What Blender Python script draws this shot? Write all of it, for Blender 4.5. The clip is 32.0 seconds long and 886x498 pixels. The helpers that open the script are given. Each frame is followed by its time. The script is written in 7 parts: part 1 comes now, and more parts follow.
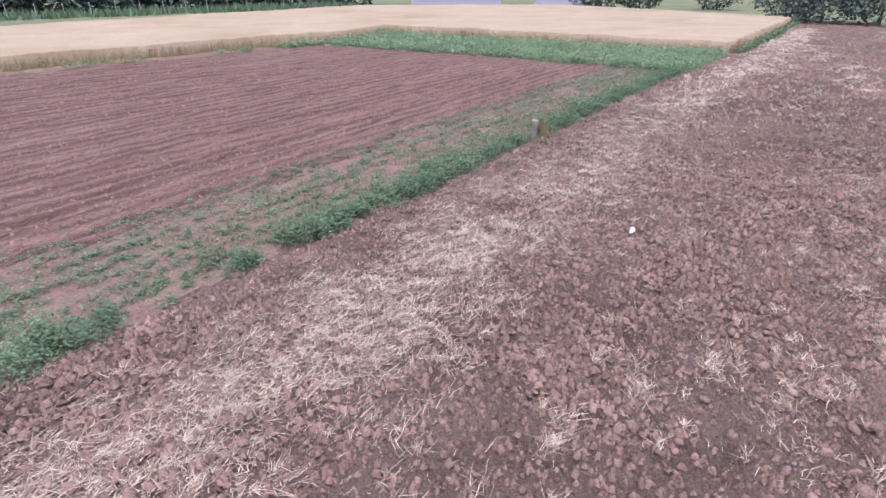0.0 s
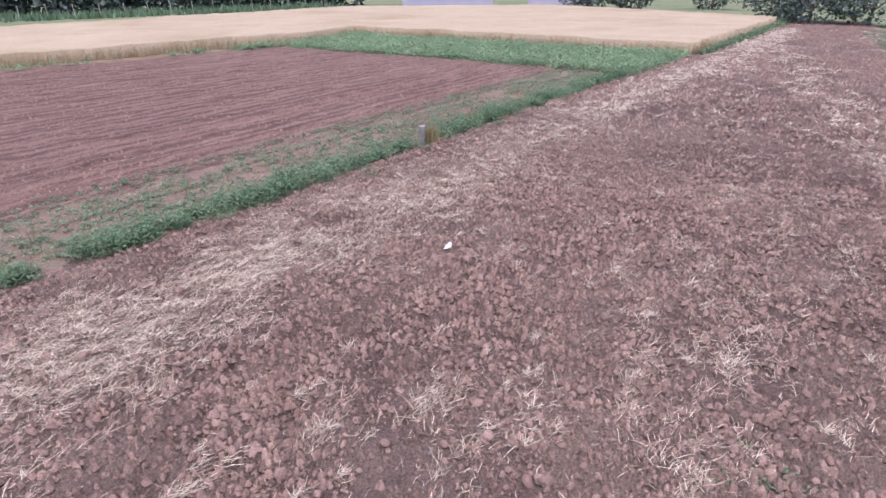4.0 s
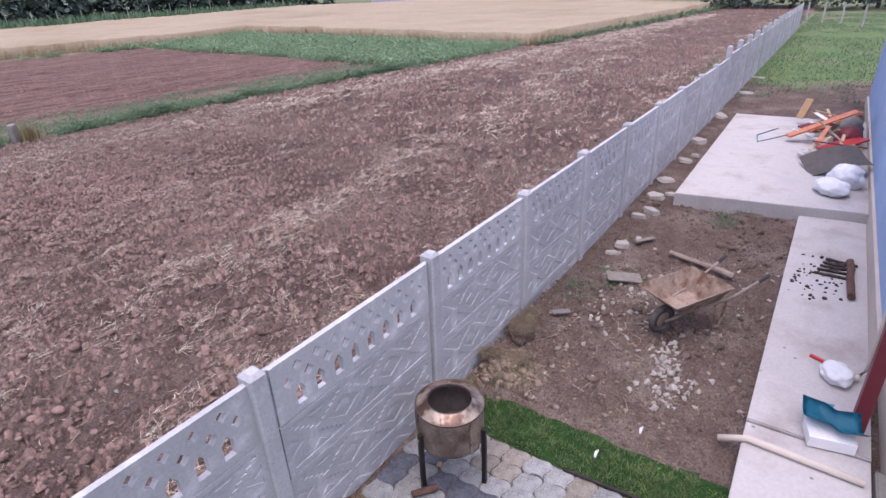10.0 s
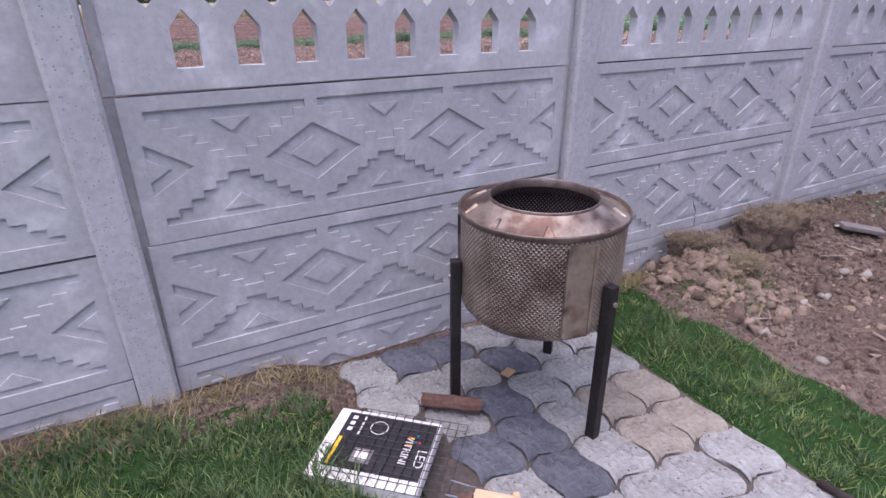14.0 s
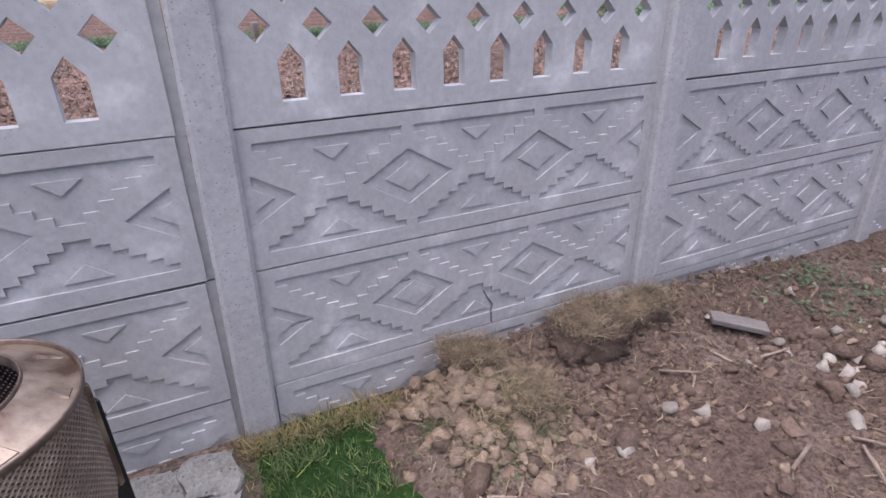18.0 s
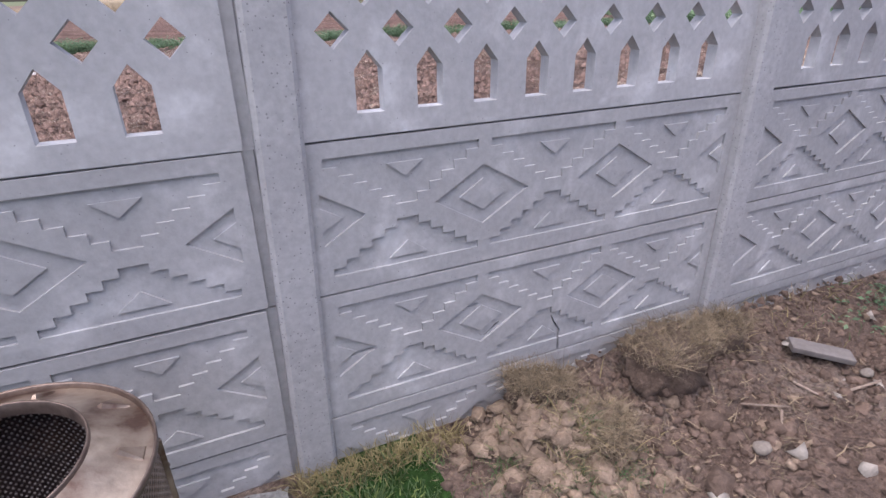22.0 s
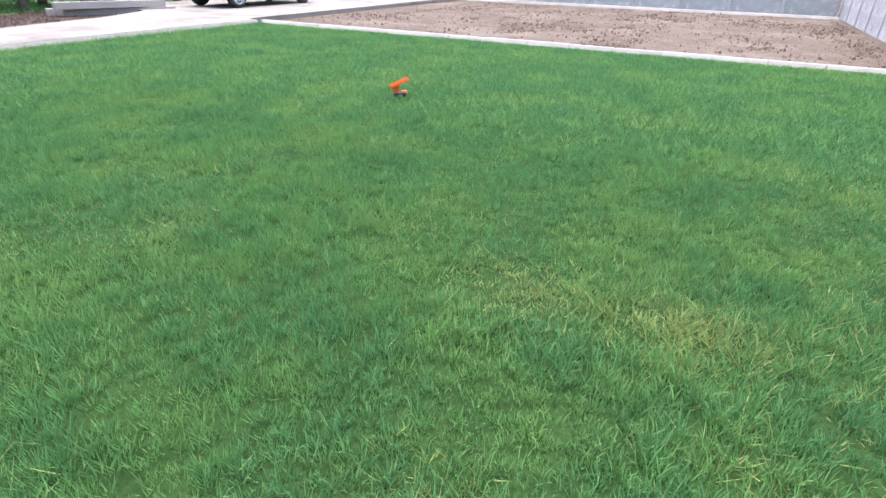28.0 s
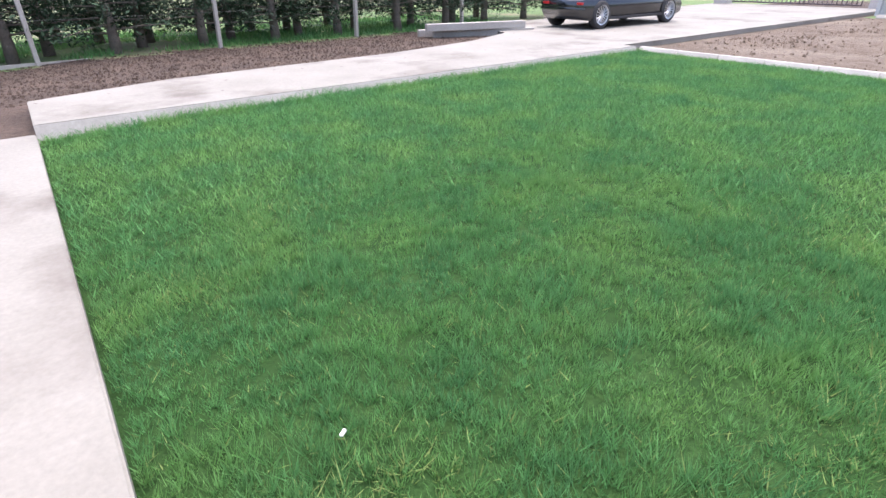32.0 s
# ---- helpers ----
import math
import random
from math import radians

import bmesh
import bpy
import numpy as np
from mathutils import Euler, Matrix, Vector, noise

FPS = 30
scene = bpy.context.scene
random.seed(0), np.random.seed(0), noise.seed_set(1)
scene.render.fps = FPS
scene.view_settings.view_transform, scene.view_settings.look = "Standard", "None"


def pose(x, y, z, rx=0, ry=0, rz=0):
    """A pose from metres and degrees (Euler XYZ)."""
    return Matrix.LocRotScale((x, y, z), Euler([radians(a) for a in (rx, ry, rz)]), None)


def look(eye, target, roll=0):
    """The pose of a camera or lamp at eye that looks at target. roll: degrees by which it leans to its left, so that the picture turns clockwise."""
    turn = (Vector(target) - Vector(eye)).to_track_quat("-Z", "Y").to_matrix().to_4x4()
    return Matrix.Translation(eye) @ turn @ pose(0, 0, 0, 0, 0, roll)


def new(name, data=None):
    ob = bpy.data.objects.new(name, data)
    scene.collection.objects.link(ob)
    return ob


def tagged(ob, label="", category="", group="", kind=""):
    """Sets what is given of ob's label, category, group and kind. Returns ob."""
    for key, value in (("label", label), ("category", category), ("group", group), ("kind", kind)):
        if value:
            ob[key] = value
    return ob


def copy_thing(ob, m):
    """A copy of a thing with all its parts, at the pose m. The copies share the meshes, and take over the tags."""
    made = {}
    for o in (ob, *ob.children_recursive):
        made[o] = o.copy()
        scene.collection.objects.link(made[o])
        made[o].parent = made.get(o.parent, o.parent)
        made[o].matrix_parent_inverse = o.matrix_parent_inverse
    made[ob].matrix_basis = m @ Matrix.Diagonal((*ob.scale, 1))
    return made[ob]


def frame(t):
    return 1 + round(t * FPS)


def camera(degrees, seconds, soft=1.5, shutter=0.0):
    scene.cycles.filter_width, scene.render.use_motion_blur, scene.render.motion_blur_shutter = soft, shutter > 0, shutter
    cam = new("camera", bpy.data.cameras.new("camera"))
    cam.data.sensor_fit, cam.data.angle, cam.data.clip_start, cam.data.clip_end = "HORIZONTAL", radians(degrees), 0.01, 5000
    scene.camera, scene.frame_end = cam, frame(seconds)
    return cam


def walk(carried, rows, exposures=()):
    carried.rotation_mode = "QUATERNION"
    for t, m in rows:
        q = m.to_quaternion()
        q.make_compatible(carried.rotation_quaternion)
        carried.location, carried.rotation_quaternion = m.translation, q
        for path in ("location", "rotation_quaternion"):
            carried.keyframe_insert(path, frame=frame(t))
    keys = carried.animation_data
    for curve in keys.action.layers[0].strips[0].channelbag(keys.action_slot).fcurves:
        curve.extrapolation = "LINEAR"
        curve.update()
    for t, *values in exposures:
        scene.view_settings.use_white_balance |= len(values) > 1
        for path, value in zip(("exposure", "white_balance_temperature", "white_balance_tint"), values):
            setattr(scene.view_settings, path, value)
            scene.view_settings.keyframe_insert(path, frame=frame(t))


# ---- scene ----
cam = camera(78.0, 32.0)
PATH = [
    (0, (-11.886, 12.515, 4.436), (-10.295, 13.374, 3.582), -0.2),
    (0.5, (-11.55, 12.384, 4.428), (-9.961, 13.249, 3.574), -0.4),
    (1, (-10.31, 12.29, 4.439), (-8.727, 13.164, 3.585), -0.5),
    (1.5, (-9.522, 12.243, 4.448), (-7.94, 13.118, 3.594), -0.6),
    (2, (-9.203, 12.178, 4.408), (-7.62, 13.053, 3.555), -0.5),
    (2.5, (-9.451, 11.75, 4.335), (-7.868, 12.63, 3.485), -0.5),
    (4.5, (-9.371, 8.002, 4.457), (-7.812, 8.915, 3.6), -0.7),
    (5, (-8.584, 6.301, 4.413), (-7.036, 7.236, 3.558), -1.1),
    (5.5, (-7.865, 4.989, 4.284), (-6.319, 5.932, 3.435), -1.1),
    (6, (-7.434, 4.223, 4.2), (-5.892, 5.173, 3.352), -1.3),
    (6.5, (-6.789, 2.874, 4.151), (-5.255, 3.838, 3.303), -1.4),
    (7, (-5.923, 1.311, 4.144), (-4.4, 2.29, 3.294), -1.7),
    (7.5, (-5.172, -0.002, 4.167), (-3.658, 0.987, 3.313), -1.9),
    (8, (-4.844, -0.413, 4.091), (-3.329, 0.576, 3.238), -2.0),
    (8.5, (-4.11, -1.296, 4.065), (-2.602, -0.296, 3.214), -2.2),
    (9, (-3.1, -2.271, 4.087), (-1.606, -1.254, 3.231), -2.3),
    (9.5, (-2.168, -2.784, 4.08), (-0.687, -1.752, 3.22), -2.5),
    (10, (-1.739, -2.838, 4.095), (-0.267, -1.793, 3.233), -2.5),
    (10.5, (-1.518, -2.724, 4.008), (-0.099, -1.605, 3.152), -2.2),
    (11, (-1.38, -2.594, 3.04), (-0.095, -1.305, 2.211), -1.4),
    (11.5, (-1.136, -2.403, 2.056), (-0.024, -0.956, 1.239), -0.4),
    (12, (-0.879, -2.302, 1.897), (0.129, -0.784, 1.073), 0.1),
    (12.5, (-0.559, -2.225, 1.7), (0.397, -0.671, 0.883), 0.2),
    (13, (-0.259, -2.182, 1.47), (0.672, -0.615, 0.646), 0.2),
    (13.5, (0.024, -2.166, 1.429), (0.925, -0.579, 0.612), -0.1),
    (14, (0.12, -2.118, 1.45), (1.003, -0.518, 0.638), -0.4),
    (14.5, (0.197, -2.089, 1.5), (1.07, -0.488, 0.678), -0.2),
    (15, (0.786, -2.24, 1.589), (1.614, -0.631, 0.738), -0.3),
    (15.5, (1.655, -2.48, 1.556), (2.397, -0.803, 0.758), -2.6),
    (17.5, (1.733, -1.851, 1.592), (2.524, -0.225, 0.736), -0.8),
    (18, (2.005, -1.941, 1.597), (2.768, -0.304, 0.739), -1.2),
    (18.5, (2.038, -1.939, 1.591), (2.798, -0.294, 0.746), -1.5),
    (19, (2.019, -1.869, 1.601), (2.781, -0.228, 0.75), -1.4),
    (19.5, (1.99, -1.822, 1.599), (2.751, -0.18, 0.748), -1.3),
    (20, (1.95, -1.746, 1.637), (2.712, -0.102, 0.789), -1.3),
    (20.5, (1.888, -1.682, 1.641), (2.649, -0.037, 0.796), -1.2),
    (21, (1.854, -1.657, 1.615), (2.612, -0.009, 0.772), -1.1),
    (21.5, (1.842, -1.654, 1.607), (2.59, -0.004, 0.76), -1.0),
    (22, (1.859, -1.66, 1.594), (2.6, -0.007, 0.747), -1.0),
    (22.5, (1.869, -1.707, 1.596), (2.602, -0.051, 0.749), -1.0),
    (23, (1.852, -1.766, 1.618), (2.579, -0.107, 0.77), -1.0),
    (23.5, (1.748, -1.856, 1.637), (2.377, -0.138, 0.827), -1.3),
    (24, (1.593, -1.835, 1.600), (1.947, -0.052, 0.722), 0.3),
    (24.5, (1.476, -1.835, 1.657), (1.467, -0.037, 0.782), 0.1),
    (26.5, (0.294, -3.002, 1.867), (-1.322, -2.287, 0.931), 2.4),
    (27, (0.401, -3.79, 2.145), (-1.335, -3.691, 1.156), 0.9),
    (28, (0.242, -3.914, 1.775), (-1.359, -4.676, 0.848), 1.4),
    (28.5, (0.091, -4.486, 1.815), (-1.427, -5.406, 0.895), 0.8),
    (29, (-0.402, -5.004, 1.811), (-1.736, -6.165, 0.877), 0.0),
    (29.5, (-0.503, -5.241, 1.84), (-1.792, -6.457, 0.911), -0.3),
    (30, (-0.51, -5.71, 1.878), (-1.952, -6.736, 0.946), -0.9),
    (30.5, (-0.49, -6.234, 1.856), (-1.81, -7.414, 0.927), -0.4),
    (31, (-0.524, -6.653, 1.875), (-1.669, -8.007, 0.951), -0.4),
    (31.5, (-0.632, -7.171, 1.933), (-1.77, -8.536, 1.016), -0.7),
    (32, (-0.585, -7.573, 1.899), (-1.634, -9.015, 0.993), -0.7),
]
EXPOSURES = [(0, 0.87, 6000, 24), (7, 0.86, 6000, 25), (9, 0.82, 6000, 25), (10, 0.60, 6000, 26), (11, 0.62, 6000, 26), (13, 0.70, 6000, 29), (15.5, 0.79, 6050, 26), (18, 0.75, 6250, 20), (24.5, 0.77, 6250, 19), (26.5, 1.20, 6300, 18), (27, 1.64, 6280, 18), (28, 1.84, 6250, 18), (32, 1.70, 6250, 18)]
walk(cam, [(t, look(eye, target, roll)) for t, eye, target, roll in PATH], EXPOSURES)

# ---- light ----
world = bpy.data.worlds.new("overcast_sky")
scene.world = world
world.use_nodes = True
wn = world.node_tree
wn.nodes.clear()
w_out = wn.nodes.new("ShaderNodeOutputWorld")
w_bg = wn.nodes.new("ShaderNodeBackground")
w_sky = wn.nodes.new("ShaderNodeTexSky")
w_sky.sky_type = "NISHITA"
w_sky.sun_disc = False
w_sky.sun_elevation = radians(78.5)
w_sky.sun_rotation = radians(244.7)
w_sky.air_density, w_sky.dust_density, w_sky.ozone_density = 1.0, 4.0, 1.0
w_bg.inputs["Strength"].default_value = 0.15
wn.links.new(w_sky.outputs[0], w_bg.inputs["Color"])
wn.links.new(w_bg.outputs[0], w_out.inputs["Surface"])
sun = new("sun", bpy.data.lights.new("sun", "SUN"))
sun.data.energy, sun.data.angle, sun.data.color = 1.8, radians(95), (1.0, 0.97, 0.95)
sun.matrix_world = look((0, 0, 30), (5.5, 2.6, 0))


# ---- materials ----
def mat(name, c1, c2, scale=6.0, fine=60.0, fine_amt=0.35, rough=0.9, bump=0.3, bump_dist=0.01, metal=0.0,
        c3=None, c3_scale=1.2, c3_at=0.6, c3_soft=0.1, island=0.0, random_obj=0.0, spots=None, spec=0.3, stretch=None, coat=0.0, leafy=0.0, cells=None, rows=None):
    """A surface with variation at two scales, optional third tone in patches, pores, and relief."""
    m = bpy.data.materials.new(name)
    m.use_nodes = True
    nt = m.node_tree
    b = nt.nodes["Principled BSDF"]
    N, L = nt.nodes.new, nt.links.new
    tc = N("ShaderNodeTexCoord")
    src = tc.outputs["Object"]
    if stretch:
        mp = N("ShaderNodeMapping")
        mp.inputs["Scale"].default_value = stretch
        L(src, mp.inputs["Vector"])
        src = mp.outputs[0]

    def noise_tex(s, detail=5.0, roughness=0.6):
        t = N("ShaderNodeTexNoise")
        t.inputs["Scale"].default_value, t.inputs["Detail"].default_value, t.inputs["Roughness"].default_value = s, detail, roughness
        L(src, t.inputs["Vector"])
        return t.outputs["Fac"]

    def ramp(fac, lo, hi):
        r = N("ShaderNodeMapRange")
        r.inputs["From Min"].default_value, r.inputs["From Max"].default_value = lo, hi
        L(fac, r.inputs["Value"])
        return r.outputs[0]

    def mix(fac, a, c, mode="MIX"):
        x = N("ShaderNodeMix")
        x.data_type, x.blend_type = "RGBA", mode
        if isinstance(fac, float):
            x.inputs["Factor"].default_value = fac
        else:
            L(fac, x.inputs["Factor"])
        for v, s in ((a, x.inputs["A"]), (c, x.inputs["B"])):
            if isinstance(v, tuple):
                s.default_value = (*v, 1)
            else:
                L(v, s)
        return x.outputs["Result"]

    f1 = ramp(noise_tex(scale), 0.3, 0.7)
    f2 = noise_tex(fine, 3.0)
    col = mix(f1, c1, c2)
    if c3:
        col = mix(ramp(noise_tex(c3_scale, 6.0), c3_at - c3_soft, c3_at + c3_soft), col, c3)
    hsv = N("ShaderNodeHueSaturation")
    val = ramp(f2, 0.0, 1.0)
    mr = N("ShaderNodeMapRange")
    mr.inputs["From Min"].default_value, mr.inputs["From Max"].default_value = 0.25, 0.75
    mr.inputs["To Min"].default_value, mr.inputs["To Max"].default_value = 1 - fine_amt, 1 + fine_amt
    L(f2, mr.inputs["Value"])
    value = mr.outputs[0]
    for amt, node, sock in ((island, "ShaderNodeNewGeometry", "Random Per Island"), (random_obj, "ShaderNodeObjectInfo", "Random")):
        if amt:
            g = N(node)
            r = N("ShaderNodeMapRange")
            r.inputs["To Min"].default_value, r.inputs["To Max"].default_value = 1 - amt, 1 + amt
            L(g.outputs[sock], r.inputs["Value"])
            mm = N("ShaderNodeMath")
            mm.operation = "MULTIPLY"
            L(value, mm.inputs[0])
            L(r.outputs[0], mm.inputs[1])
            value = mm.outputs[0]
    # Row bands change only the colour, in place of furrow shading.
    if rows:
        mp, wv, r, mm = N("ShaderNodeMapping"), N("ShaderNodeTexWave"), N("ShaderNodeMapRange"), N("ShaderNodeMath")
        mp.inputs["Rotation"].default_value = (0, 0, rows[1])
        L(tc.outputs["Object"], mp.inputs["Vector"])
        wv.wave_type, wv.bands_direction = "BANDS", "Y"
        wv.inputs["Scale"].default_value, wv.inputs["Distortion"].default_value = 0.314 / rows[0], 3.5
        wv.inputs["Detail"].default_value, wv.inputs["Detail Scale"].default_value = 4.0, 2.5
        L(mp.outputs[0], wv.inputs["Vector"])
        r.inputs["To Min"].default_value, r.inputs["To Max"].default_value = 1 - rows[2], 1 + rows[2]
        L(wv.outputs["Fac"], r.inputs["Value"])
        mm.operation = "MULTIPLY"
        L(value, mm.inputs[0])
        L(r.outputs[0], mm.inputs[1])
        value = mm.outputs[0]
    L(value, hsv.inputs["Value"])
    L(col, hsv.inputs["Color"])
    col = hsv.outputs[0]
    if spots:
        v = N("ShaderNodeTexVoronoi")
        v.inputs["Scale"].default_value = spots[0]
        L(src, v.inputs["Vector"])
        r = N("ShaderNodeMapRange")
        r.inputs["From Min"].default_value, r.inputs["From Max"].default_value = spots[1], spots[1] * 1.5
        r.inputs["To Min"].default_value, r.inputs["To Max"].default_value = 1.0, 0.0
        L(v.outputs["Distance"], r.inputs["Value"])
        col = mix(r.outputs[0], col, spots[2])
    L(col, b.inputs["Base Color"])
    b.inputs["Roughness"].default_value = rough
    b.inputs["Metallic"].default_value = metal
    b.inputs["Specular IOR Level"].default_value = spec
    if coat:
        b.inputs["Coat Weight"].default_value = coat
        b.inputs["Coat Roughness"].default_value = 0.05
    if leafy:
        tl, ms = N("ShaderNodeBsdfTranslucent"), N("ShaderNodeMixShader")
        ms.inputs[0].default_value = leafy
        L(col, tl.inputs["Color"])
        L(b.outputs[0], ms.inputs[1])
        L(tl.outputs[0], ms.inputs[2])
        L(ms.outputs[0], nt.nodes["Material Output"].inputs["Surface"])
    if bump:
        bn = N("ShaderNodeBump")
        bn.inputs["Strength"].default_value, bn.inputs["Distance"].default_value = bump, bump_dist
        add = N("ShaderNodeMath")
        add.operation = "ADD"
        L(f2, add.inputs[0])
        L(f1, add.inputs[1])
        height = add.outputs[0]
        for sc_, amt in cells or ():
            v = N("ShaderNodeTexVoronoi")
            v.feature, v.inputs["Scale"].default_value = "SMOOTH_F1", sc_
            L(src, v.inputs["Vector"])
            mu = N("ShaderNodeMath")
            mu.operation = "MULTIPLY_ADD"
            mu.inputs[1].default_value = -amt
            L(v.outputs["Distance"], mu.inputs[0])
            L(height, mu.inputs[2])
            height = mu.outputs[0]
        L(height, bn.inputs["Height"])
        L(bn.outputs[0], b.inputs["Normal"])
    return m


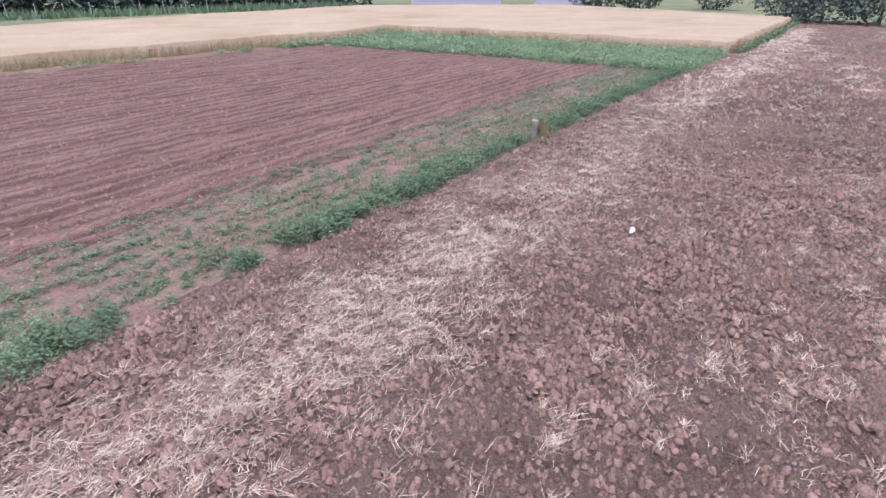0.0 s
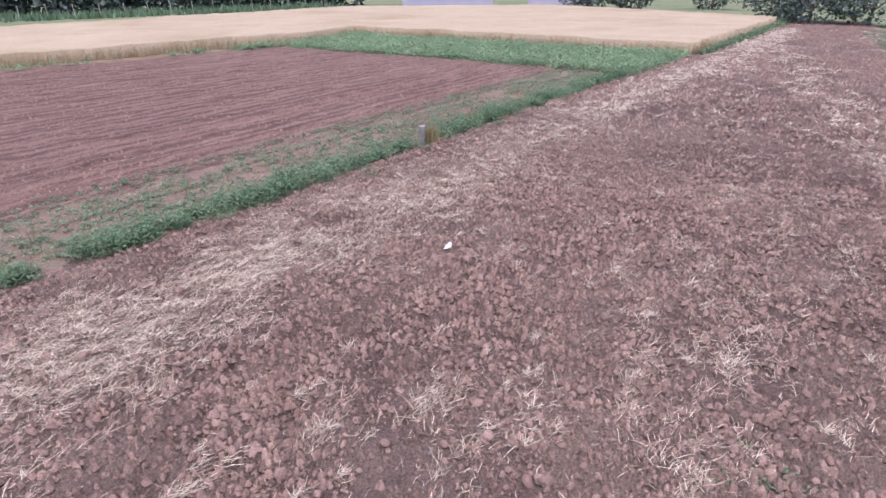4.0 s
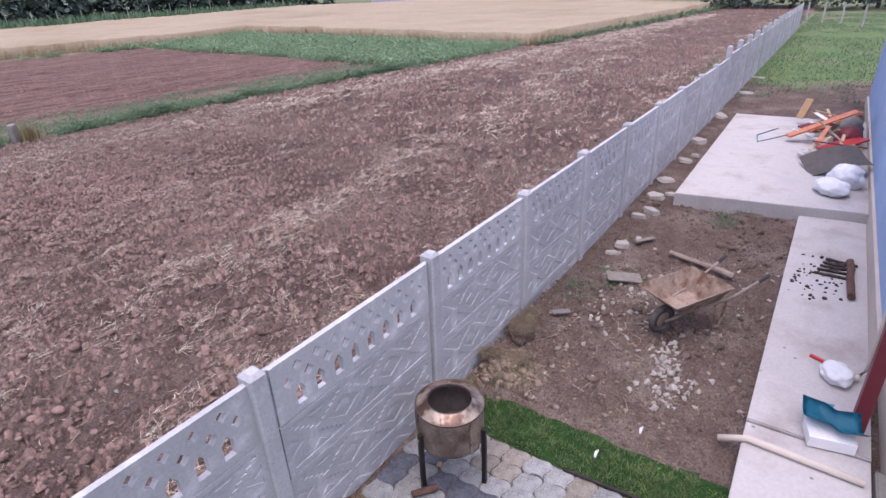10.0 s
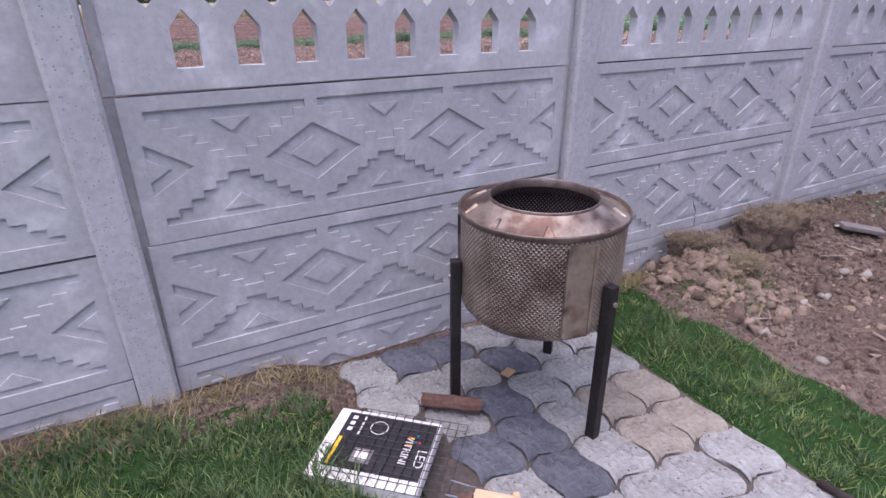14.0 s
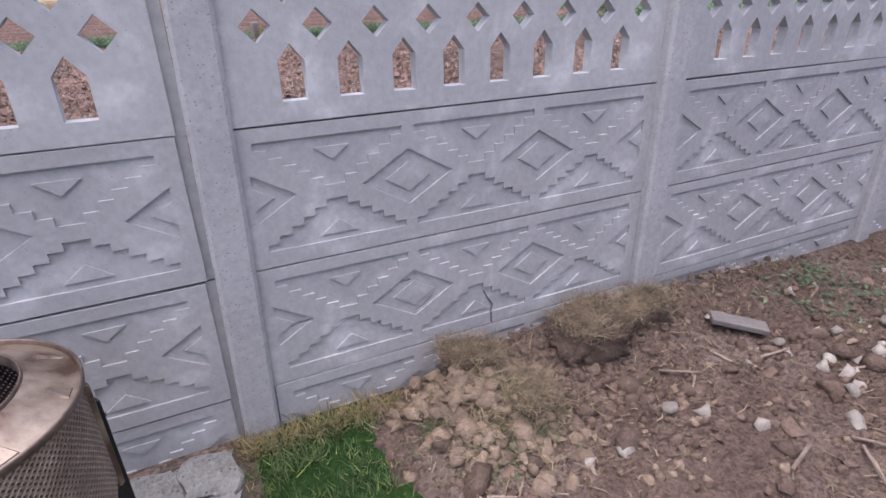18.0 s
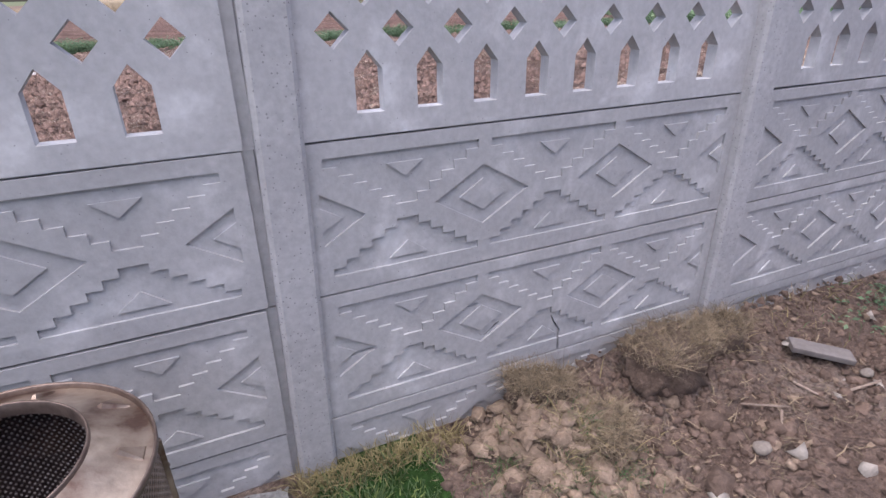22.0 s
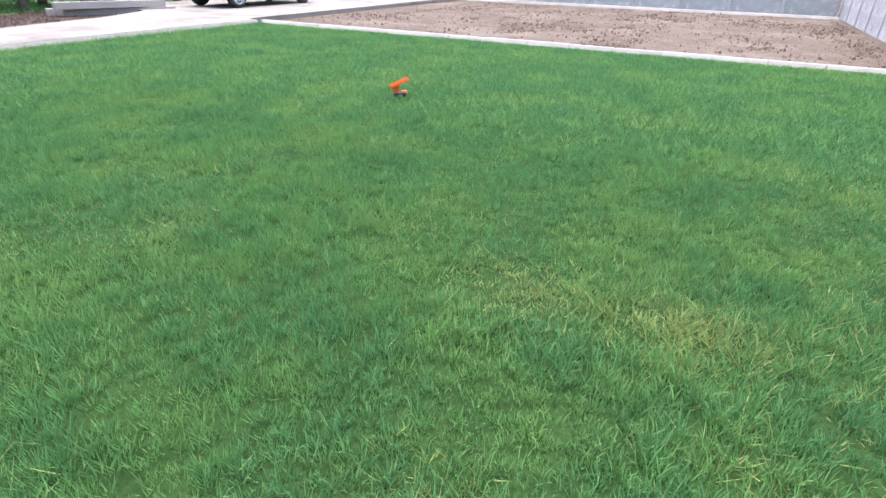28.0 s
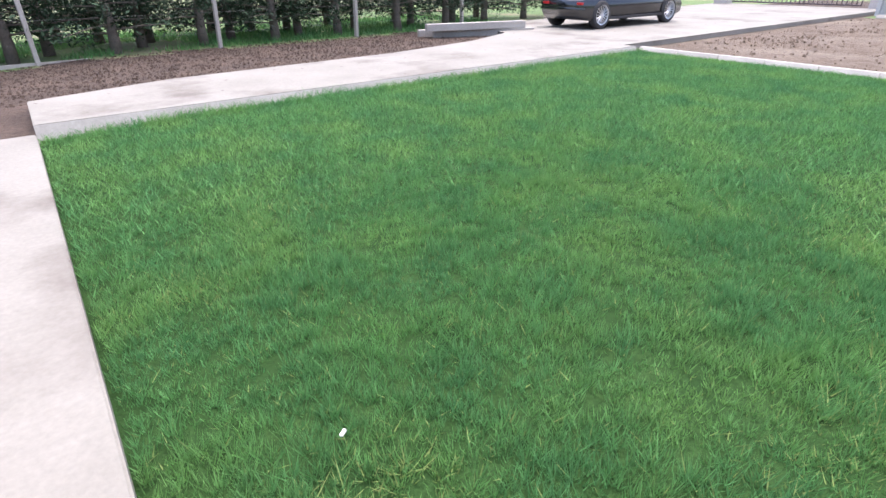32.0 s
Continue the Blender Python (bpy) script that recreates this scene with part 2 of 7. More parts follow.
M = {
    # Ground between the clods: darkened in colour to stand for shade in the gaps.
    "clod": mat("clod_soil_shaded", (0.118, 0.078, 0.062), (0.205, 0.140, 0.113), 5, 55, 0.45, 0.95, 1.0, 0.09, c3=(0.27, 0.195, 0.155), c3_scale=0.35, c3_at=0.55, c3_soft=0.12, cells=((11, 1.6), (24, 1.5))),
    "clod_piece": mat("clod_lump", (0.172, 0.112, 0.090), (0.262, 0.180, 0.147), 1.3, 70, 0.40, 0.95, 1.0, 0.012, island=0.30, cells=((45, 0.8),)),
    # The rows here paint the shade of the harrowed furrows.
    "till": mat("tilled_soil", (0.135, 0.078, 0.061), (0.205, 0.126, 0.101), 1.6, 22, 0.50, 0.95, 1.0, 0.07, stretch=(0.38, 2.0, 1), c3=(0.225, 0.148, 0.120), c3_scale=0.5, c3_at=0.58, cells=((7, 1.3), (16, 1.3)), rows=(0.55, 0.13, 0.28)),
    "margin": mat("weedy_soil", (0.150, 0.096, 0.075), (0.215, 0.145, 0.115), 1.2, 22, 0.35, 0.95, 0.9, 0.04, c3=(0.135, 0.130, 0.085), c3_scale=1.6, c3_at=0.58, cells=((14, 0.9),)),
    "wheat_floor": mat("stubble_soil", (0.24, 0.18, 0.11), (0.18, 0.13, 0.08), 1.0, 14, 0.3, 0.95, 0.6, 0.03),
    # Lawn floor kept very dark green, painting the shade between the blades.
    "lawn_floor": mat("lawn_floor_shade", (0.017, 0.043, 0.012), (0.030, 0.066, 0.019), 2.2, 45, 0.4, 0.95, 0.8, 0.02, spec=0.05),
    "border": mat("border_soil", (0.044, 0.030, 0.022), (0.080, 0.057, 0.043), 1.5, 25, 0.35, 0.95, 0.9, 0.04, cells=((12, 0.9),)),
    "dirt": mat("garden_dirt", (0.108, 0.074, 0.058), (0.184, 0.133, 0.106), 3.5, 40, 0.42, 0.95, 1.0, 0.05, c3=(0.255, 0.205, 0.172), c3_scale=1.0, c3_at=0.60, cells=((16, 0.9), (38, 0.7))),
    "bare": mat("levelled_soil", (0.092, 0.071, 0.054), (0.138, 0.110, 0.085), 0.9, 16, 0.3, 0.95, 0.8, 0.04, c3=(0.160, 0.132, 0.104), c3_scale=0.35, c3_at=0.57, cells=((6, 0.9), (15, 0.6)), spec=0.1),
    "trod": mat("trodden_soil", (0.150, 0.099, 0.080), (0.228, 0.157, 0.128), 1.6, 30, 0.3, 0.95, 0.9, 0.03, c3=(0.27, 0.195, 0.162), c3_scale=1.2, c3_at=0.6, cells=((14, 0.9), (30, 0.6))),
    "bare_clod": mat("levelled_soil_clod", (0.098, 0.075, 0.057), (0.145, 0.113, 0.087), 1.2, 40, 0.35, 0.95, 0.8, 0.01, island=0.3, spec=0.1),
    "far_land": mat("far_pasture", (0.10, 0.13, 0.06), (0.16, 0.17, 0.09), 0.06, 1.2, 0.25, 0.95, 0.0),
    "rough_grass": mat("rough_grass_floor", (0.07, 0.13, 0.04), (0.12, 0.16, 0.06), 0.8, 12, 0.3, 0.95, 0.6, 0.03, c3=(0.2, 0.15, 0.11), c3_scale=0.35, c3_at=0.62),
    "fence": mat("cast_concrete", (0.395, 0.392, 0.396), (0.470, 0.467, 0.470), 2.2, 34, 0.11, 0.9, 0.35, 0.005, c3=(0.58, 0.577, 0.58), c3_scale=4.0, c3_at=0.60, c3_soft=0.08, random_obj=0.07, spots=(38, 0.05, (0.25, 0.246, 0.25)), spec=0.15),
    # Flat panel backs: smoother, and lightened to make up for the missing sun.
    "lit_smooth_back": mat("smooth_concrete_lightened", (0.62, 0.60, 0.63), (0.70, 0.68, 0.71), 1.4, 20, 0.06, 0.7, 0.2, 0.003, c3=(0.54, 0.52, 0.55), c3_scale=0.9, c3_at=0.6),
    "spill": mat("spilled_concrete", (0.46, 0.43, 0.42), (0.58, 0.55, 0.54), 2.5, 22, 0.2, 0.9, 0.6, 0.02, c3=(0.25, 0.20, 0.175), c3_scale=1.6, c3_at=0.60),
    "fence_post": mat("cast_post_concrete", (0.41, 0.406, 0.410), (0.48, 0.476, 0.480), 3.0, 40, 0.13, 0.9, 0.35, 0.005, c3=(0.36, 0.356, 0.362), c3_scale=2.0, c3_at=0.6, random_obj=0.06, spots=(60, 0.13, (0.26, 0.256, 0.26)), spec=0.15),
    "slab": mat("poured_concrete", (0.40, 0.375, 0.36), (0.48, 0.455, 0.435), 1.1, 28, 0.08, 0.85, 0.2, 0.006, c3=(0.33, 0.295, 0.27), c3_scale=1.1, c3_at=0.58, spots=(3.5, 0.05, (0.22, 0.19, 0.17))),
    "kerb": mat("kerb_concrete", (0.325, 0.302, 0.268), (0.392, 0.368, 0.330), 2.0, 30, 0.12, 0.88, 0.3, 0.006, random_obj=0.07),
    "old_slab": mat("aged_concrete", (0.186, 0.175, 0.150), (0.232, 0.220, 0.192), 0.8, 24, 0.10, 0.88, 0.3, 0.008, c3=(0.122, 0.106, 0.090), c3_scale=0.5, c3_at=0.60, c3_soft=0.07, spots=(2.2, 0.05, (0.10, 0.082, 0.068))),
    "blue_wall": mat("pale_blue_render", (0.30, 0.41, 0.60), (0.34, 0.45, 0.64), 0.8, 60, 0.04, 0.85, 0.25, 0.003),
    "cream": mat("cream_plaster", (0.50, 0.43, 0.36), (0.56, 0.49, 0.42), 1.5, 50, 0.06, 0.85, 0.2, 0.004),
    "white": mat("white_paint", (0.62, 0.62, 0.61), (0.70, 0.70, 0.69), 1.5, 50, 0.05, 0.6, 0.1, 0.003),
    "lilac": mat("pale_lilac_render", (0.44, 0.41, 0.50), (0.50, 0.47, 0.56), 0.5, 10, 0.05, 0.85, 0.1, 0.003),
    "maroon": mat("maroon_paint", (0.13, 0.022, 0.030), (0.17, 0.030, 0.038), 3, 60, 0.12, 0.45, 0.1, 0.002),
    "roof": mat("roof_tile", (0.28, 0.10, 0.07), (0.36, 0.15, 0.10), 2, 30, 0.2, 0.85, 0.3, 0.01),
    "leaf": mat("weed_leaf", (0.102, 0.176, 0.098), (0.182, 0.262, 0.148), 0.9, 20, 0.2, 0.7, 0.0, island=0.35, leafy=0.35),
    "tall_weed": mat("tall_weed_leaf", (0.160, 0.265, 0.145), (0.262, 0.362, 0.212), 0.6, 20, 0.2, 0.7, 0.0, island=0.3, leafy=0.4),
    "blade": mat("grass_blade", (0.075, 0.208, 0.077), (0.122, 0.274, 0.079), 1.5, 7, 0.16, 0.75, 0.0, c3=(0.152, 0.290, 0.084), c3_scale=0.75, c3_at=0.58, island=0.34, leafy=0.28, spec=0.2),
    "dull_blade": mat("dull_grass_blade", (0.080, 0.146, 0.064), (0.132, 0.198, 0.088), 2.2, 7, 0.18, 0.8, 0.0, c3=(0.150, 0.205, 0.095), c3_scale=1.6, c3_at=0.58, island=0.30, leafy=0.3, spec=0.2),
    "pale_blade": mat("pale_grass_blade", (0.200, 0.275, 0.085), (0.285, 0.340, 0.125), 2.6, 7, 0.16, 0.75, 0.0, island=0.30, leafy=0.35, spec=0.15),
    "rubble": mat("dirty_concrete", (0.20, 0.178, 0.155), (0.31, 0.285, 0.255), 3, 30, 0.2, 0.9, 0.5, 0.015, c3=(0.14, 0.11, 0.09), c3_scale=2.5, c3_at=0.58),
    "dry": mat("dry_grass", (0.235, 0.195, 0.095), (0.33, 0.28, 0.145), 3, 20, 0.2, 0.8, 0.0, island=0.35, leafy=0.2),
    "dead_sod": mat("dead_sod_grass", (0.165, 0.128, 0.084), (0.275, 0.220, 0.150), 14, 30, 0.25, 0.9, 0.0, island=0.45),
    "straw": mat("straw", (0.345, 0.278, 0.206), (0.505, 0.424, 0.334), 4, 20, 0.18, 0.75, 0.0, island=0.35),
    "wheat": mat("ripe_wheat", (0.290, 0.230, 0.150), (0.345, 0.280, 0.190), 0.25, 6, 0.14, 0.9, 0.6, 0.08, c3=(0.25, 0.193, 0.117), c3_scale=0.12, c3_at=0.6),
    "wheat_stalk": mat("wheat_stalk", (0.24, 0.175, 0.095), (0.34, 0.26, 0.15), 1, 9, 0.2, 0.85, 0.0, island=0.3),
}


from mathutils.geometry import delaunay_2d_cdt


# ---- mesh helpers ----
def smoothstep(a, b, v):
    t = np.clip((v - a) / (b - a), 0, 1)
    return t * t * (3 - 2 * t)


def value_noise(x, y, seed=0):
    """Smooth lattice noise in 0..1 for arrays."""
    xi, yi = np.floor(x).astype(np.int64), np.floor(y).astype(np.int64)
    u, v = x - xi, y - yi
    u, v = u * u * (3 - 2 * u), v * v * (3 - 2 * v)

    def h(a, b):
        n = (a * 374761393 + b * 668265263 + seed * 1442695041) & 0x7FFFFFFF
        n = ((n ^ (n >> 13)) * 1274126177) & 0x7FFFFFFF
        return ((n ^ (n >> 16)) & 0xFFFF) / 65535.0

    return (h(xi, yi) * (1 - u) + h(xi + 1, yi) * u) * (1 - v) + (h(xi, yi + 1) * (1 - u) + h(xi + 1, yi + 1) * u) * v


def fbm(x, y, seed=0, octaves=3):
    return sum(value_noise(x * 2**o, y * 2**o, seed + o) / 2**o for o in range(octaves)) / sum(1 / 2**o for o in range(octaves))


def array_mesh(name, verts, faces, material, smooth=False):
    """A mesh from arrays: verts (n, 3), faces (m, 3) or (m, 4)."""
    me = bpy.data.meshes.new(name)
    verts, faces = np.asarray(verts, np.float32), np.asarray(faces, np.int32)
    k = faces.shape[1]
    me.vertices.add(len(verts))
    me.vertices.foreach_set("co", verts.ravel())
    me.loops.add(faces.size)
    me.loops.foreach_set("vertex_index", faces.ravel())
    me.polygons.add(len(faces))
    me.polygons.foreach_set("loop_start", np.arange(0, faces.size, k, dtype=np.int32))
    me.polygons.foreach_set("loop_total", np.full(len(faces), k, np.int32))
    if smooth:
        me.polygons.foreach_set("use_smooth", np.ones(len(faces), bool))
    for one in material if isinstance(material, list) else [material]:
        me.materials.append(one)
    me.update(calc_edges=True)
    return me


def bm_mesh(name, bm, material, smooth=False):
    bmesh.ops.recalc_face_normals(bm, faces=bm.faces)
    me = bpy.data.meshes.new(name)
    bm.to_mesh(me)
    bm.free()
    me.materials.append(material)
    if smooth:
        me.shade_smooth()
    return me


def part(name, data, material, parent, label=""):
    """One mesh object under a thing or a part."""
    if isinstance(data, bmesh.types.BMesh):
        data = bm_mesh(name, data, material)
    ob = new(name, data)
    ob.parent = parent
    return tagged(ob, label)


def thing(name, label, category, at=(0, 0, 0), turn=0.0, group="", kind=""):
    """An Empty at a thing's base, to hold its parts."""
    ob = new(name)
    ob.location, ob.rotation_euler = at, (0, 0, radians(turn))
    ob.empty_display_size = 0.1
    return tagged(ob, label, category, group, kind)


def box(bm, x0, y0, z0, x1, y1, z1, bevel=0.0, m=None):
    """A box with softened edges, added to bm."""
    r = bmesh.ops.create_cube(bm, size=1.0)
    vs = r["verts"]
    for v in vs:
        v.co = Vector((x0 + (v.co.x + 0.5) * (x1 - x0), y0 + (v.co.y + 0.5) * (y1 - y0), z0 + (v.co.z + 0.5) * (z1 - z0)))
    if bevel:
        es = list({e for v in vs for e in v.link_edges})
        r = bmesh.ops.bevel(bm, geom=es, offset=bevel, segments=2, affect="EDGES", profile=0.6)
        vs = list({v for f in r["faces"] for v in f.verts} | {v for v in vs if v.is_valid})
    if m is not None:
        bmesh.ops.transform(bm, matrix=m, verts=vs)
    return vs


def tube(bm, points, radius, sides=8, cap=True):
    """A bent round bar through points; radius may be a list."""
    pts = [Vector(p) for p in points]
    rings = []
    for i, p in enumerate(pts):
        d = (pts[min(i + 1, len(pts) - 1)] - pts[max(i - 1, 0)]).normalized()
        a = d.orthogonal().normalized() if abs(d.z) > 0.95 else d.cross(Vector((0, 0, 1))).normalized()
        c = d.cross(a)
        r = radius[i] if isinstance(radius, (list, tuple)) else radius
        rings.append([bm.verts.new(p + r * (math.cos(2 * math.pi * k / sides) * a + math.sin(2 * math.pi * k / sides) * c)) for k in range(sides)])
    for q, s in zip(rings, rings[1:]):
        for k in range(sides):
            bm.faces.new((q[k], q[(k + 1) % sides], s[(k + 1) % sides], s[k]))
    if cap:
        bm.faces.new(rings[0][::-1])
        bm.faces.new(rings[-1])
    return rings


def lathe(bm, profile, sides=32, close=False):
    """A body turned round z from (radius, height) pairs."""
    rings = [[bm.verts.new((r * math.cos(2 * math.pi * k / sides), r * math.sin(2 * math.pi * k / sides), z)) for k in range(sides)] for r, z in profile]
    for q, s in zip(rings, rings[1:]):
        for k in range(sides):
            bm.faces.new((q[k], q[(k + 1) % sides], s[(k + 1) % sides], s[k]))
    if close:
        bm.faces.new(rings[0][::-1])
        bm.faces.new(rings[-1])
    return rings


def prism(bm, outline, z0, z1):
    """An upright body over a flat outline of (x, y)."""
    lo = [bm.verts.new((x, y, z0)) for x, y in outline]
    hi = [bm.verts.new((x, y, z1)) for x, y in outline]
    n = len(outline)
    bm.faces.new(lo[::-1])
    bm.faces.new(hi)
    for k in range(n):
        bm.faces.new((lo[k], lo[(k + 1) % n], hi[(k + 1) % n], hi[k]))
    return lo, hi


def cell_domes(x, y, seed=0):
    """Rounded lumps, one to a unit cell: height 0..1 at the points of arrays."""
    xi, yi = np.floor(x).astype(np.int64), np.floor(y).astype(np.int64)
    best = np.zeros(np.shape(x))

    def h(a, b, s):
        n = (a * 374761393 + b * 668265263 + (seed * 7 + s) * 1442695041) & 0x7FFFFFFF
        n = ((n ^ (n >> 13)) * 1274126177) & 0x7FFFFFFF
        return ((n ^ (n >> 16)) & 0xFFFF) / 65535.0

    for di in (-1, 0, 1):
        for dj in (-1, 0, 1):
            a, b = xi + di, yi + dj
            r = 0.35 + 0.5 * h(a, b, 3)
            d2 = ((x - a - h(a, b, 1)) ** 2 + (y - b - h(a, b, 2)) ** 2) / r**2
            best = np.maximum(best, np.sqrt(np.clip(1 - d2, 0, 1)) * r * (0.5 + 0.7 * h(a, b, 4)))
    return best


# ---- lie of the land ----
def margin_line(x):
    return 18.6 - 0.13 * x


def field_height(x, y):
    return -0.25 + 0.014 * (np.clip(x, -60, 80) + 3) + 0.02 * (np.clip(y, -10, 75) - 5)


def yard_height(x, y):
    return 0.10 * smoothstep(0.3, -2.5, x) + 0.012 * np.clip(x - 9, 0, 40) - 0.05 * smoothstep(2.3, 3.5, x) * smoothstep(9, 7, x) - 0.085 * smoothstep(0.42, 0.70, x) * smoothstep(3.7, 2.5, x) * smoothstep(-3.1, -2.9, y)


def land_height(x, y):
    s = smoothstep(0.02, 0.12, y)
    return field_height(x, y) * s + yard_height(x, y) * (1 - s)


def field_relief(x, y):
    """Lumps of the ploughed strip, the tilled field and the yard's dirt."""
    d = y - margin_line(x)
    plough = (y > 0.15) * smoothstep(0.3, -0.5, d)
    near = smoothstep(30, 12, x)
    lump = (fbm(x * 2.1, y * 2.1, 3, 3) - 0.45) * 0.12 + cell_domes(x * 4.2, y * 4.2, 5) * 0.11 + cell_domes(x * 8.5, y * 8.5, 9) * 0.085
    u = y + 0.13 * x
    till = (y > 0.15) * smoothstep(3.0, 4.5, d) * ((fbm(x * 0.4, u * 2.2, 21, 3) - 0.5) * 0.16 + 0.03 * np.sin(u * 9.0 + 2 * fbm(x * 0.3, u * 0.5, 23, 2)))
    dirt = (x > 2.45) * (x < 9.6) * (y < -0.02) * (y > -2.9) * ((fbm(x * 4, y * 4, 31, 3) - 0.5) * 0.09 + cell_domes(x * 7.5, y * 7.5, 33) * 0.045 - 0.015)
    mound = 0.13 * np.exp(-(((x - 3.45) / 0.40) ** 2 + ((y + 0.10) / 0.30) ** 2)) + 0.18 * np.exp(-(((x - 2.88) / 0.25) ** 2 + ((y + 0.30) / 0.22) ** 2))
    mound += 0.12 * np.exp(-(((x - 4.6) / 0.9) ** 2 + ((y + 0.05) / 0.3) ** 2))
    bare = (x < -13.0) * (x > -28) * (y < -0.02) * (y > -16.4) * (fbm(x * 1.6, y * 1.6, 41, 3) - 0.5) * 0.14
    return plough * lump * near + till + dirt + (y < -0.02) * mound * (x > 2) * (x < 8) + bare


def total_height(x, y):
    return land_height(x, y) + field_relief(x, y)


def spread(*runs):
    """Grid stations from runs of (from, to, step)."""
    return np.unique(np.round(np.concatenate([np.arange(a, b, s) for a, b, s in runs]), 4))


gx = spread((-900, -60, 120), (-60, -26, 2.5), (-26, -12.0, 0.35), (-12.0, -8.5, 0.10), (-8.5, 2.4, 0.075), (2.4, 6.0, 0.06), (6.0, 10, 0.085), (10, 20, 0.2), (20, 42, 0.5), (42, 80, 1.6), (80, 1001, 115))
gy = spread((-900, -40, 120), (-40, -24, 2), (-24, -14, 0.5), (-14, -3.2, 0.3), (-3.2, 0.0, 0.06), (0.0, 1.2, 0.085), (1.2, 12.0, 0.07), (12.0, 18.6, 0.085), (18.6, 26, 0.14), (26, 46, 0.4), (46, 90, 2.5), (90, 1001, 115))
X, Y = np.meshgrid(gx, gy, indexing="ij")
Z = total_height(X, Y)
Z -= 0.02 * ((X > -0.7) & (X < 3.3) & (Y < -3.4) & (Y > -16))
nx, ny = X.shape
idx = np.arange(nx * ny).reshape(nx, ny)
quads = np.stack([idx[:-1, :-1], idx[1:, :-1], idx[1:, 1:], idx[:-1, 1:]], -1).reshape(-1, 4)
cx, cy = (X[:-1, :-1] + X[1:, 1:]).ravel() / 2, (Y[:-1, :-1] + Y[1:, 1:]).ravel() / 2
zone_list = ["clod", "till", "margin", "wheat_floor", "lawn_floor", "dirt", "bare", "far_land", "rough_grass", "border", "trod"]
zone = np.full(len(cx), 7)
wob = (fbm(cx * 0.9, cy * 0.9, 77, 3) - 0.5) * 1.2
dm = cy - margin_line(cx) + wob
in_field = (cy > 0.06) & (cx < 76)


def wheat_edge(x, y):
    """Positive inside the wheat: beyond the tilled field's far side and its far end."""
    side = y - (47.2 - 0.25 * np.clip(x, -40, 24))
    end = x - (32.4 - 0.04 * (y - 15.7))
    return np.maximum(side, np.where(y > margin_line(x) - 1.4, end, -1))


def headland(x, y):
    """Positive on the weedy strip in front of the wheat: narrow along the side, wide at the end."""
    side = y - (46.3 - 0.25 * np.clip(x, -40, 24))
    end = x - (22.3 - 0.05 * np.abs(y - 27))
    return np.maximum(side, np.where(y > margin_line(x) - 0.4, end, -1))


def wheat_reach(x, y):
    """Positive inside the wheat's far bounds."""
    return np.minimum(68.0 - 0.05 * x - y, 82.0 - 0.9 * np.clip(y - 41, 0, 60) - 0.47 * np.clip(41 - y, 0, 60) - x)


we = wheat_edge(cx, cy)
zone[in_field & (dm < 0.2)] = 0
zone[in_field & (cy < 0.62 + 0.5 * (fbm(cx * 2.6, cy * 2.6, 79, 3) - 0.5))] = 10
zone[in_field & (dm >= 0.2)] = 1
zone[in_field & (dm >= 0.2) & (dm < 3.6)] = 2
zone[in_field & (headland(cx, cy) > wob * 0.6) & (dm > -0.4)] = 2
zone[in_field & (we > 0) & (dm > -0.6)] = 3
zone[(cx > -60) & (cx < 84) & (cy > 60) & (cy < 84 - 0.12 * cx)] = 2
zone[in_field & (we > 0) & (dm > -0.6) & (wheat_reach(cx, cy) > -1)] = 3
zone[((cy > 96) | (wheat_reach(cx, cy) < -9)) & (zone < 7) & (cy > margin_line(cx))] = 7
yard = (cy <= 0.06) & (cy > -40)
zone[yard & (cx > -60) & (cx < 60)] = 8
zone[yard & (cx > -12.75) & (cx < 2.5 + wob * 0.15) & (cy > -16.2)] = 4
zone[yard & (cx >= 2.5 + wob * 0.15) & (cx < 10.5)] = 5
zone[yard & (cx >= 10.5) & (cx < 24 + wob * 3) & (cy > -4)] = 5
zone[yard & (cx > 0.6) & (cx < 2.0) & (cy > -0.4)] = 5
zone[yard & (cx > -0.9) & (cx < 0.72) & (cy > -0.13 + wob * 0.10 - 0.13 * smoothstep(-0.3, 0.5, cx))] = 5
zone[yard & (cx <= -12.75) & (cx > -28.6) & (cy > -16.6)] = 6
zone[(cy <= -16.2) & (cy > -23.7 + wob * 0.4) & (cx < 3) & (cx > -40) & ((cx > -12.75) | (cy < -16.6))] = 9
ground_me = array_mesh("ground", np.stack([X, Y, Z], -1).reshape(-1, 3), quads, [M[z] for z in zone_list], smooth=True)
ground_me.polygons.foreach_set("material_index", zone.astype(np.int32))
ground = tagged(new("ground", ground_me), "farmland with red-brown ploughed soil, lawn and bare garden dirt", "ground", kind="structure")

# ---- concrete fence ----
TOP, BAY, POST_W, ROW_H = 1.717, 2.05, 0.14, 0.532


def inside(poly, x, y):
    hit, n = False, len(poly)
    for i in range(n):
        (x0, y0), (x1, y1) = poly[i], poly[(i + 1) % n]
        if (y0 > y) != (y1 > y) and x < x0 + (y - y0) / (y1 - y0) * (x1 - x0):
            hit = not hit
    return hit


